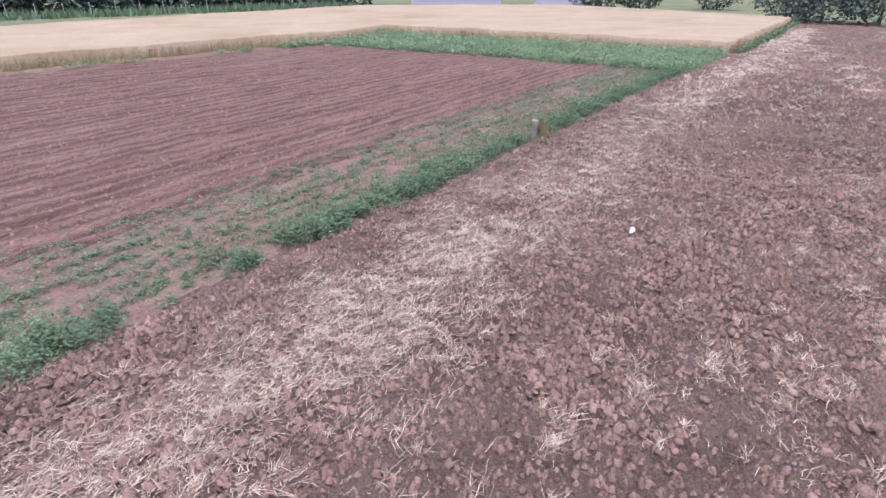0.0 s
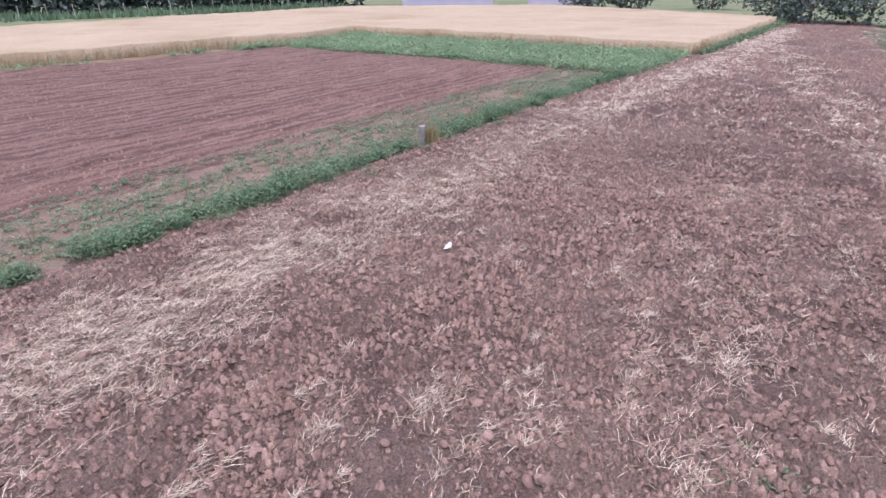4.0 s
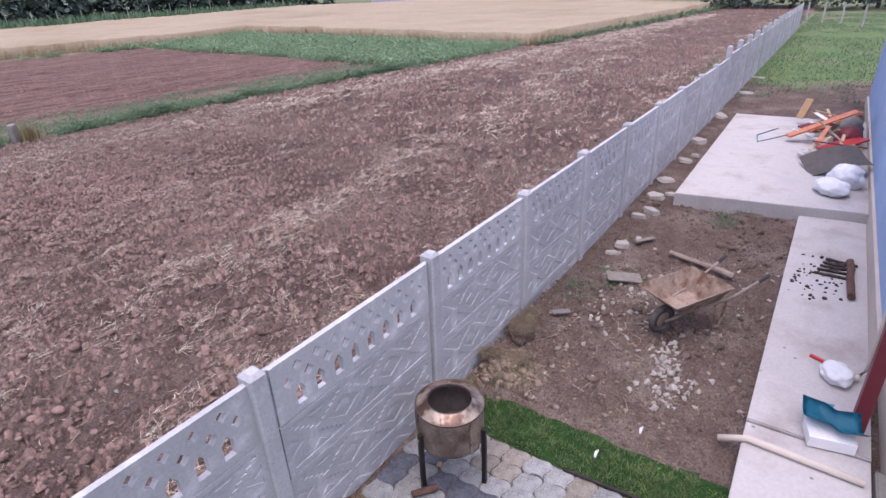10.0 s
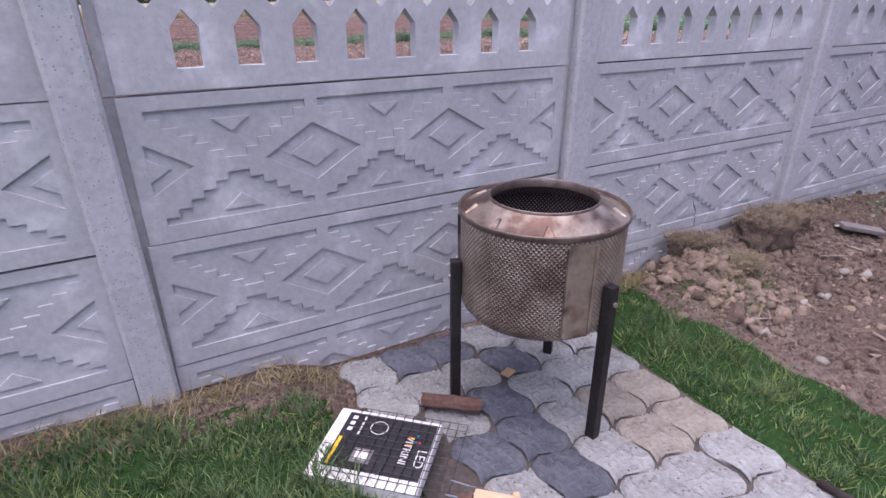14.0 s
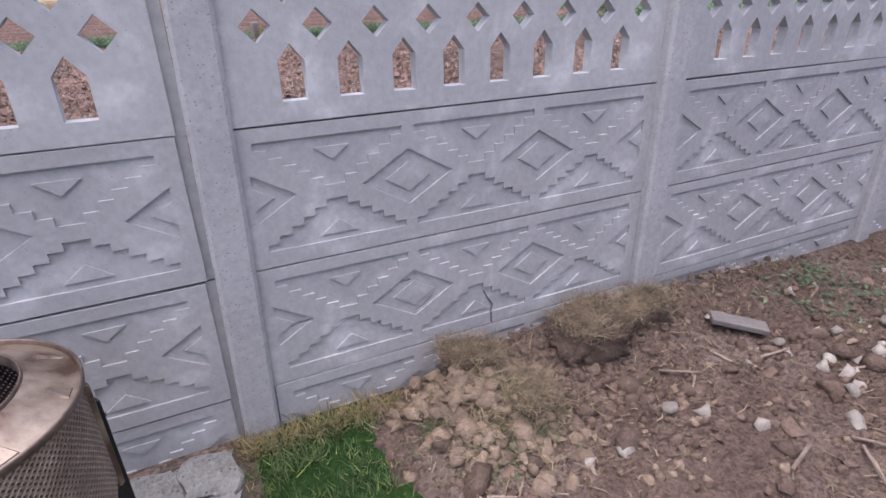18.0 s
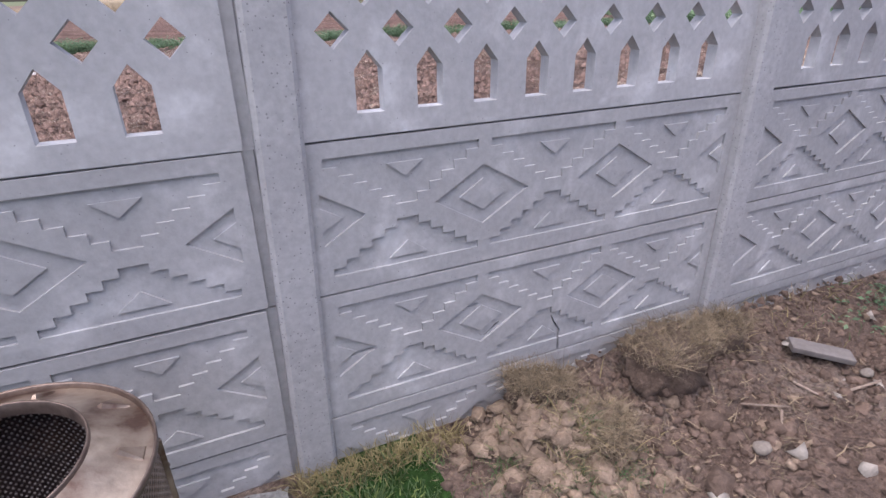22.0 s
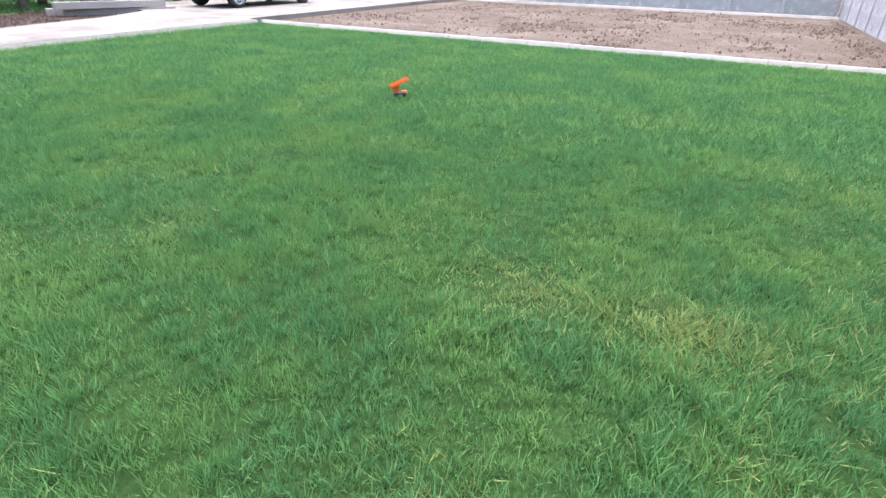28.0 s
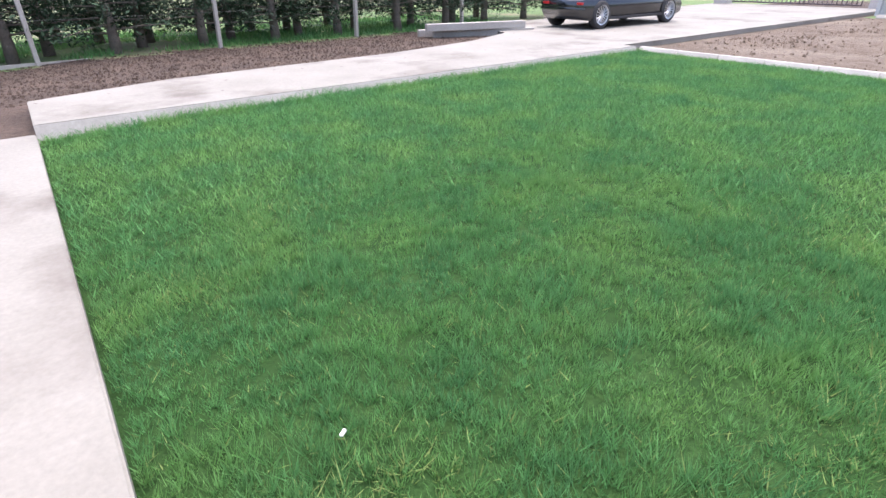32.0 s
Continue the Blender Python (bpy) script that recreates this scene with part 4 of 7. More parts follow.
# straw lying in bands
def strawy(x, y):
    d = y - margin_line(x)
    edge = np.exp(-((d + 2.5) / 1.15) ** 2) * (0.72 + 0.28 * smoothstep(8, -3, x)) * smoothstep(0.22, 0.5, fbm(x * 0.8, y * 1.1, 73, 3)) * 0.55
    bands = 0.5 * np.exp(-((d + 2.6) / 1.3) ** 2) + (0.40 + 0.12 * smoothstep(2, 8, x)) * np.exp(-((y - 5.2 - 0.085 * x) / 1.1) ** 2) + 0.12 * np.exp(-((y - 9.6 - 0.03 * x) / 0.9) ** 2) + 0.18 * np.exp(-((y - 1.9) / 1.2) ** 2) * smoothstep(-1, 1.5, x)
    return np.clip(edge + np.clip(bands + 0.07, 0, 1) * smoothstep(0.36, 0.62, fbm(x * 0.9, y * 0.9, 71, 3)) * smoothstep(0.25, 0.65, fbm(x * 3.5, y * 3.5, 72, 2)), 0, 1) * ploughed(x, y)


def straw_bits(x, y, length, width, lift, turn, keep_along=0.8):
    """Flat bent stalks lying on the soil, most of them along the furrows."""
    n = len(x)
    a = np.where(rng.uniform(0, 1, n) < keep_along, rng.normal(turn, 0.55, n), rng.uniform(0, 6.283, n))
    d = np.stack([np.cos(a), np.sin(a), np.zeros(n)], -1) * length[:, None]
    s = np.stack([-np.sin(a), np.cos(a), np.zeros(n)], -1) * width[:, None] * 0.5
    p0 = np.stack([x, y, total_height(x, y) + lift], -1)
    p1 = p0 + d * 0.5 + s * rng.uniform(-4, 4, n)[:, None] + np.array([0, 0, 1.0]) * (rng.uniform(0, 0.10, n) * length)[:, None]
    p2 = p0 + d + s * rng.uniform(-7, 7, n)[:, None]
    p2[:, 2] += rng.uniform(-0.03, 0.22, n) * length
    v = np.stack([p0 - s, p0 + s, p1 - s, p1 + s, p2], 1)
    f = np.array([[0, 1, 3], [0, 3, 2], [2, 3, 4]])[None] + (np.arange(n) * 5)[:, None, None]
    return v.reshape(-1, 3), f.reshape(-1, 3)


def wisps(n_clumps, each, x0, x1, y1, long_, wide):
    cx_, cy_ = scatter(rng, n_clumps, x0, x1, 0.5, y1, strawy)
    k = rng.integers(each // 3, each, len(cx_))
    ang, grow = rng.normal(-0.13, 0.45, len(cx_)), rng.uniform(0.5, 1.5, len(cx_))
    cx_, cy_, ang, grow = (np.repeat(q, k) for q in (cx_, cy_, ang, grow))
    u, w = rng.normal(0, 0.20, len(cx_)) * grow, rng.normal(0, 0.07, len(cx_)) * grow
    x, y = cx_ + u * np.cos(ang) - w * np.sin(ang), cy_ + u * np.sin(ang) + w * np.cos(ang)
    k = ploughed(x, y) > 0
    x, y, ang = x[k], y[k], ang[k]
    n = len(x)
    return straw_bits(x, y, rng.uniform(0.3, 1.0, n) * long_, rng.uniform(0.6, 1.3, n) * wide, rng.uniform(0.01, 0.05, n), ang)


def joined(*parts_):
    vs, fs, k = [], [], 0
    for v, f in parts_:
        vs.append(v)
        fs.append(f + k)
        k += len(v)
    return np.concatenate(vs), np.concatenate(fs)


x, y = scatter(rng, 330000, -11.5, 12, 0.4, 20.2, strawy)
n = len(x)
loose = straw_bits(x, y, rng.uniform(0.03, 0.17, n), rng.uniform(0.0040, 0.0080, n), rng.uniform(0.0, 0.05, n), -0.13, 0.5)
stuff("straw_litter", joined(loose, wisps(20000, 30, -11.5, 12, 20.2, 0.30, 0.0060)), M["straw"], "pale dry straw lying over the ploughed soil", "straw")
stuff("far_straw_litter", wisps(24000, 14, 12, 60, 17.6, 0.5, 0.024), M["straw"], "pale dry straw further along the ploughed strip", "straw")

# tufts of straw that stand out
rr = random.Random(8)
tuft_spots = [(0.43, 9.55), (3.65, 10.97), (-0.46, 10.99), (-1.8, 10.2), (-3.4, 10.1), (-0.77, 4.6), (-3.0, 6.6), (-4.8, 9.2), (2.2, 7.4), (5.5, 8.9), (9.9, 3.9), (-2.0, 4.1), (-3.9, 3.4), (-6.1, 12.9), (-5.0, 12.2), (-7.3, 13.6)]
tufts = []
sx, sy = scatter(rng, 420, -10.5, 10, 1.2, 17.5, lambda x, y: 0.75 * ploughed(x, y) * (1 - 0.5 * smoothstep(0, 10, x)))
for tx, ty in tuft_spots + list(zip(sx, sy)):
    n = 150 if len(tufts) < len(tuft_spots) else int(rng.integers(6, 46))
    wide = 0.16 if n == 150 else rng.uniform(0.03, 0.09)
    a = rng.normal(tx, wide, n)
    b = rng.normal(ty, wide * 0.45, n)
    tufts.append(straw_bits(a, b, rng.uniform(0.06, 0.26, n), rng.uniform(0.003, 0.006, n), rng.uniform(0.0, 0.05, n), rr.uniform(-0.5, 0.3), 0.85))
stuff("straw_tufts", joined(*tufts), M["straw"], "pale tufts of dry straw on the ploughed soil", "straw")


# pale stones and scraps turned up by the plough, a few sprouts between the clods
x, y = scatter(rng, 420, -9, 14, 0.6, 17, lambda x, y: 0.4 + 0 * x)
lumps("field_stones", x, y, rng.uniform(0.010, 0.032, len(x)), rng, M["rubble"], 1, sink=0.0, label="small pale stones on the ploughed soil", category="stones", smooth=False)


x, y = scatter(rng, 420, -8, 16, 0.22, 2.6, lambda x, y: np.exp(-(y - 0.2) / 1.1))
lumps("mortar_chips", x, y, 0.010 + 0.030 * rng.power(0.6, len(x)), rng, M["spill"], 1, sink=0.0, flat=0.5, label="pale mortar chips scattered on the soil by the fence", category="chips", smooth=False)


# ---- weeds of the margins ----
def leaves(cx_, cy_, cz, spread_r, height, n, leaf, rng):
    """Leaves of one plant: bent diamonds round a centre."""
    r, a = spread_r * np.sqrt(rng.uniform(0, 1, n)), rng.uniform(0, 6.283, n)
    zz = height * rng.uniform(0.05, 1, n) * (1 - 0.5 * (r / spread_r) ** 2)
    c = np.stack([cx_ + r * np.cos(a), cy_ + r * np.sin(a), cz + zz], -1)
    R = rot_batch(rng, n, 0.9)
    s = leaf * rng.uniform(0.6, 1.4, n)
    q = np.array([[-0.5, 0, 0], [0, -0.28, 0.06], [0.5, 0, -0.08], [0, 0.28, 0.06]])
    return (np.einsum("nij,kj->nki", R, q) * s[:, None, None] + c[:, None, :]).reshape(-1, 3)


def plants(name, xs, ys, radius, height, count, leaf, rng, material, label, category, ground_z=None):
    zs = total_height(xs, ys) if ground_z is None else ground_z
    v = np.concatenate([leaves(a, b, c, r, h, max(4, int(k)), leaf, rng) for a, b, c, r, h, k in zip(xs, ys, zs, radius, height, count)])
    f = np.arange(len(v)).reshape(-1, 4)
    return stuff(name, (v, f), material, label, category)


x = np.concatenate([rng.normal(3.6, 0.45, 60), rng.normal(-4.4, 0.3, 40), rng.normal(-4.9, 0.35, 30), rng.normal(9.0, 1.0, 30)])
y = np.concatenate([rng.normal(5.2, 0.5, 60), rng.normal(8.6, 0.3, 40), rng.normal(7.0, 0.25, 30), rng.normal(3.0, 0.6, 30)])
n = len(x)
plants("field_sprouts", x, y, rng.uniform(0.03, 0.08, n), rng.uniform(0.02, 0.06, n), rng.uniform(5, 9, n), 0.04, rng, M["leaf"], "tiny green sprouts between the clods", "weeds")
n = 720
x = rng.uniform(-10.5, 27, n)
y = margin_line(x) + 0.45 + rng.normal(0, 0.28, n)
clump = np.exp(-(((x + 8.9) / 0.75) ** 2)) + np.exp(-(((x + 5.97) / 0.3) ** 2))
k = (x > -4.6 + rng.uniform(-0.5, 0.5, n)) | (rng.uniform(0, 1, n) < clump)
x, y = x[k], y[k]
k = (x - 5.0) ** 2 + (y - 18.15) ** 2 > 0.30
x, y = x[k], y[k]
big = 0.40 + 1.15 * fbm(x * 0.9, x * 0, 81, 2)
plants("margin_weeds", x, y, 0.20 * big + 0.06, 0.36 * big, 95 * big + 20, 0.060, rng, M["leaf"], "dense green leafy weeds along the field margin", "weeds")
x, y = scatter(rng, 22000, -10.5, 22, 17, 25, lambda x, y: ((y - margin_line(x)) > 0.5) * ((y - margin_line(x)) < 4.3) * np.clip(1.7 - (y - margin_line(x)) / 3.4, 0.1, 1) * smoothstep(0.16, 0.42, fbm(x * 0.6, y * 1.5, 91, 2)) * (0.25 + 0.75 * (np.sin((y + 0.13 * x) * 12.6 + 2 * fbm(x, y, 92, 2)) > 0.1)))
plants("margin_sprouts", x, y, rng.uniform(0.06, 0.15, len(x)), rng.uniform(0.07, 0.20, len(x)), rng.uniform(6, 12, len(x)), 0.060, rng, M["leaf"], "low green sprouts in loose rows on bare soil", "weeds")
x, y = scatter(rng, 9500, 19, 33, 14, 46, lambda x, y: (headland(x, y) > 0.1) * (wheat_edge(x, y) < 0.1) * (y > margin_line(x) - 0.3) * np.clip(0.55 + 0.9 * fbm(x * 0.3, y * 0.3, 93, 2), 0, 1))
x2, y2 = scatter(rng, 2600, -6, 25, 39, 50, lambda x, y: (headland(x, y) > 0.1) * (wheat_edge(x, y) < 0.1) * smoothstep(0.42, 0.55, fbm(x * 0.25, y * 0.25, 95, 2)))
x, y = np.concatenate([x, x2]), np.concatenate([y, y2])
plants("headland_weeds", x, y, rng.uniform(0.2, 0.42, len(x)), rng.uniform(0.22, 0.62, len(x)) * (0.7 + 0.6 * fbm(x * 0.2, y * 0.2, 97, 2)), rng.uniform(9, 17, len(x)), 0.15, rng, M["tall_weed"], "tall green weeds in front of the wheat", "weeds")
x = np.linspace(33, 74, 260)
y = margin_line(x) - 0.9 + rng.normal(0, 0.25, 260)
plants("path_weeds", x, y, rng.uniform(0.2, 0.4, 260), rng.uniform(0.25, 0.6, 260), rng.uniform(10, 22, 260), 0.2, rng, M["leaf"], "green weeds between the wheat and the ploughed strip", "weeds")
x = rng.uniform(-6, 14, 260)
y = margin_line(x) + rng.uniform(0.0, 2.5, 260)
tx = np.concatenate([rng.normal(5.10, 0.16, 160), x])
ty = np.concatenate([rng.normal(18.14, 0.12, 160), y])
stuff("dry_stalks", blades(tx, ty, total_height(tx, ty), np.concatenate([rng.uniform(0.35, 0.68, 160), rng.uniform(0.15, 0.35, 260)]), np.full(420, 0.022), rng, 0.35), M["dry"], "yellowed dry grass stalks in the field margin", "grass")
bm = bmesh.new()
box(bm, -0.10, -0.09, -0.25, 0.10, 0.09, 0.62, 0.025)
bmesh.ops.subdivide_edges(bm, edges=bm.edges, cuts=2, use_grid_fill=True)
for vert in bm.verts:
    vert.co += vert.co.normalized() * 0.02 * noise.noise(vert.co * 7)
marker = tagged(new("boundary_stone", bm_mesh("boundary_stone", bm, M["rubble"], True)), "weathered pale boundary stone standing in the weedy field margin", "boundary stone")
marker.matrix_basis = pose(4.74, 18.2, float(total_height(np.array([4.74]), np.array([18.2]))[0]), 2, -3, 20)
poppy = mat("poppy_petal", (0.55, 0.02, 0.015), (0.7, 0.04, 0.03), 5, 40, 0.1, 0.6, 0)
x = np.array([8.3, 8.6, 9.4, 13.2, 13.5, 21.0, 21.4, -0.4])
y = margin_line(x) + np.array([0.9, 1.2, 0.7, 1.5, 0.8, 0.6, 1.2, 0.8])
plants("poppies", x, y, np.full(8, 0.07), np.full(8, 0.42), np.full(8, 9), 0.07, rng, poppy, "small red poppies among the margin weeds", "flowers")

# ---- wheat ----
wx, wy = np.arange(-6, 83, 0.34), np.arange(8, 69, 0.34)
WX, WY = np.meshgrid(wx, wy, indexing="ij")
wob2 = (fbm(WX * 1.1, WY * 1.1, 101, 2) - 0.5) * 0.7
inside_w = (wheat_edge(WX, WY) + wob2 > 0.35) & (WY > margin_line(WX) - 0.55 + wob2 * 0.4) & (wheat_reach(WX, WY) > wob2)
WZ = field_height(WX, WY) + 0.74 + (fbm(WX * 2.3, WY * 2.3, 111, 2) - 0.5) * 0.10 + (fbm(WX * 0.3, WY * 0.3, 121, 2) - 0.5) * 0.16
cell = inside_w[:-1, :-1] & inside_w[1:, :-1] & inside_w[1:, 1:] & inside_w[:-1, 1:]
ii = np.arange(WX.size).reshape(WX.shape)
top_v = np.stack([WX, WY, WZ], -1).reshape(-1, 3)
low_v = np.stack([WX, WY, WZ - 0.85], -1).reshape(-1, 3)
q = np.stack([ii[:-1, :-1], ii[1:, :-1], ii[1:, 1:], ii[:-1, 1:]], -1)[cell]
sides_w = []
pad = np.pad(cell, 1)
for (di, dj), (a, b) in (((-1, 0), ((0, 0), (0, 1))), ((1, 0), ((1, 1), (1, 0))), ((0, -1), ((1, 0), (0, 0))), ((0, 1), ((0, 1), (1, 1)))):
    edge = cell & ~pad[1 + di : pad.shape[0] - 1 + di, 1 + dj : pad.shape[1] - 1 + dj]
    I, J = np.nonzero(edge)
    va, vb = ii[I + a[0], J + a[1]], ii[I + b[0], J + b[1]]
    sides_w.append(np.stack([va, vb, vb + WX.size, va + WX.size], -1))
used = np.concatenate([q, *sides_w])
keep_v, inv = np.unique(used, return_inverse=True)
all_v = np.concatenate([top_v, low_v])[keep_v]
stuff("wheat", (all_v, inv.reshape(-1, 4)), M["wheat"], "ripe pale golden wheat standing in the field", "wheat")
edge_pts = np.concatenate(sides_w)[:, 0]
ex, ey = WX.ravel()[edge_pts], WY.ravel()[edge_pts]
near_e = (ex < 37) & (ey < 52)
ex, ey = np.repeat(ex[near_e], 22), np.repeat(ey[near_e], 22)
ex, ey = ex + rng.normal(0, 0.2, len(ex)), ey + rng.normal(0, 0.2, len(ey))
stuff("wheat_stalks", blades(ex, ey, field_height(ex, ey), rng.uniform(0.55, 0.88, len(ex)), np.full(len(ex), 0.03), rng, 0.2, 1), M["wheat_stalk"], "brownish wheat stalks along the edge of the field", "wheat")

# ---- lawn ----
def on_lawn(x, y):
    a = (x > -12.70) & (x < 0.60 + 0.06 * np.sin(y * 7)) & (y < -0.05 - (0.04 + 0.05 * np.sin(x * 9)) * smoothstep(-1.4, -0.6, x) - 0.20 * smoothstep(-0.4, 0.5, x)) & (y > -16.07) & ((x < -0.49) | (y > np.where(x < 0.55, -6.6 + 1.37 * (x + 0.47), -5.2 + 2.7 * (x - 0.55)) + 0.03))
    b = (x > 1.95) & (x < 2.52 + 0.1 * (fbm(y * 3, y * 0, 7, 2) - 0.5)) & (y < -0.08) & (y > -2.86)
    return (a | b) * 1.0


def patchy(x, y):
    spots_ = ((-2.42, -4.70, 0.32, 0.34, 1.0), (-2.40, -3.78, 0.30, 0.45, 1.0), (-1.03, -4.48, 0.2, 0.22, 0.5), (-1.55, -3.46, 0.2, 0.15, 0.5), (-2.10, -7.1, 0.3, 0.25, 0.35), (-1.29, -8.9, 0.25, 0.25, 0.3), (-0.55, -0.6, 0.3, 0.2, 0.9))
    return np.clip(sum(e * np.exp(-(((x - a) / c) ** 2 + ((y - b) / d) ** 2)) for a, b, c, d, e in spots_), 0, 1)


def dry_here(x, y):
    return np.clip(0.02 + 0.10 * (y > -3.2) + 0.18 * (x > 1.8) + 0.75 * patchy(x, y) + 0.10 * smoothstep(0.6, 0.75, fbm(x * 0.9, y * 0.9, 131, 3)), 0, 0.92)


near_lawn = lambda x, y: smoothstep(-6.6, -4.4, x) * smoothstep(-13.2, -10.8, y)
tx, ty = scatter(rng, 43000, -6.6, 0.7, -13.2, -0.05, lambda x, y: on_lawn(x, y) * near_lawn(x, y))
tx2, ty2 = scatter(rng, 900, 1.9, 2.65, -2.9, -0.05, on_lawn)
tx3, ty3 = scatter(rng, 1300, -2.0, 0.7, -2.2, -0.05, on_lawn)
tx, ty = np.concatenate([tx, tx2, tx3]), np.concatenate([ty, ty2, ty3])
per = rng.integers(8, 22, len(tx))
grow = rng.uniform(0.55, 1.45, len(tx))
dxy = rng.normal(0, 0.020, (per.sum(), 2))
x, y, grow = np.repeat(tx, per) + dxy[:, 0], np.repeat(ty, per) + dxy[:, 1], np.repeat(grow, per)
k = on_lawn(x, y) > 0
x, y, grow, lean = x[k], y[k], grow[k], np.arctan2(dxy[k, 1], dxy[k, 0])
tall = np.where(x > 1.8, 0.72, 1.0) * (0.034 + 0.042 * smoothstep(0.25, 0.75, fbm(x * 2.2, y * 2.2, 141, 3))) * grow
isdry = rng.uniform(0, 1, len(x)) < dry_here(x, y)
hh = tall * rng.uniform(0.7, 1.25, len(x))
ww = rng.uniform(0.004, 0.0078, len(x))
close = (x > -2.2) & (y > -5.2)
dull = ~isdry & ((x > 1.8) | (rng.uniform(0, 1, len(x)) < smoothstep(-1.7, -0.7, x) * smoothstep(-2.3, -1.3, y)))
g1, g2, g3 = ~isdry & close & ~dull, ~isdry & ~close & ~dull, dull
stuff("lawn_grass", joined(blades(x[g1], y[g1], yard_height(x, y)[g1], hh[g1], ww[g1] * 0.85, rng, 0.7, 3, lean[g1]), blades(x[g2], y[g2], yard_height(x, y)[g2], hh[g2], ww[g2] * 0.95, rng, 0.62, 1, lean[g2])), M["blade"], "green lawn grass, uneven and freshly grown", "grass")
stuff("dull_lawn_grass", blades(x[g3], y[g3], yard_height(x, y)[g3], hh[g3], ww[g3] * 0.8, rng, 0.8, 3, lean[g3]), M["dull_blade"], "dull green grass by the paving and the fence", "grass")
stuff("dry_lawn_grass", blades(x[isdry], y[isdry], yard_height(x, y)[isdry], hh[isdry] * 0.85, ww[isdry] * 1.2, rng, 1.1, 1, lean[isdry]), M["pale_blade"], "yellowed pale blades in the lawn", "grass")
x, y = scatter(rng, 320000, -12.7, 0.6, -16.1, -0.05, lambda x, y: on_lawn(x, y) * (1 - near_lawn(x, y)))
hh = (0.045 + 0.05 * fbm(x * 1.4, y * 1.4, 141, 3)) * rng.uniform(0.7, 1.2, len(x)) * (1 + 0.9 * smoothstep(-15.6, -16.0, y))
ex = np.concatenate([rng.uniform(-12.70, -12.52, 5000), rng.uniform(-12.6, -0.5, 6500)])
ey = np.concatenate([rng.uniform(-16.0, -0.1, 5000), rng.uniform(-15.96, -15.80, 6500)])
x, y, hh = np.concatenate([x, ex]), np.concatenate([y, ey]), np.concatenate([hh, rng.uniform(0.03, 0.08, 5000), rng.uniform(0.04, 0.09, 6500)])
stuff("far_lawn_grass", blades(x, y, yard_height(x, y), hh, rng.uniform(0.0070, 0.0130, len(x)), rng, 1.0, 1), M["blade"], "green lawn grass towards the kerb", "grass")
x3, y3 = scatter(rng, 14000, 14, 62, 0.14, 2.4, lambda x, y: smoothstep(0.35, 0.5, fbm(x * 0.4, y * 0.3, 157, 2) + 0.25 * smoothstep(16, 30, x) - 0.12 * (y > 1.5)))
x, y = scatter(rng, 42000, 8.2, 64, -12, -0.1, lambda x, y: np.where(x < 10, 0.5 * (y > -2.6) * (y < -0.9) * smoothstep(0.5, 0.6, fbm(x * 1.5, y * 1.5, 151, 2)), (x > 20.7) * smoothstep(0.30, 0.5, fbm(x * 0.35, y * 0.5, 153, 3))))
x, y = np.concatenate([x, x3]), np.concatenate([y, y3])
stuff("rough_grass", blades(x, y, total_height(x, y), rng.uniform(0.04, 0.13, len(x)), rng.uniform(0.02, 0.045, len(x)), rng, 0.9, 1), M["leaf"], "patchy green grass on the waste ground behind the house", "grass")

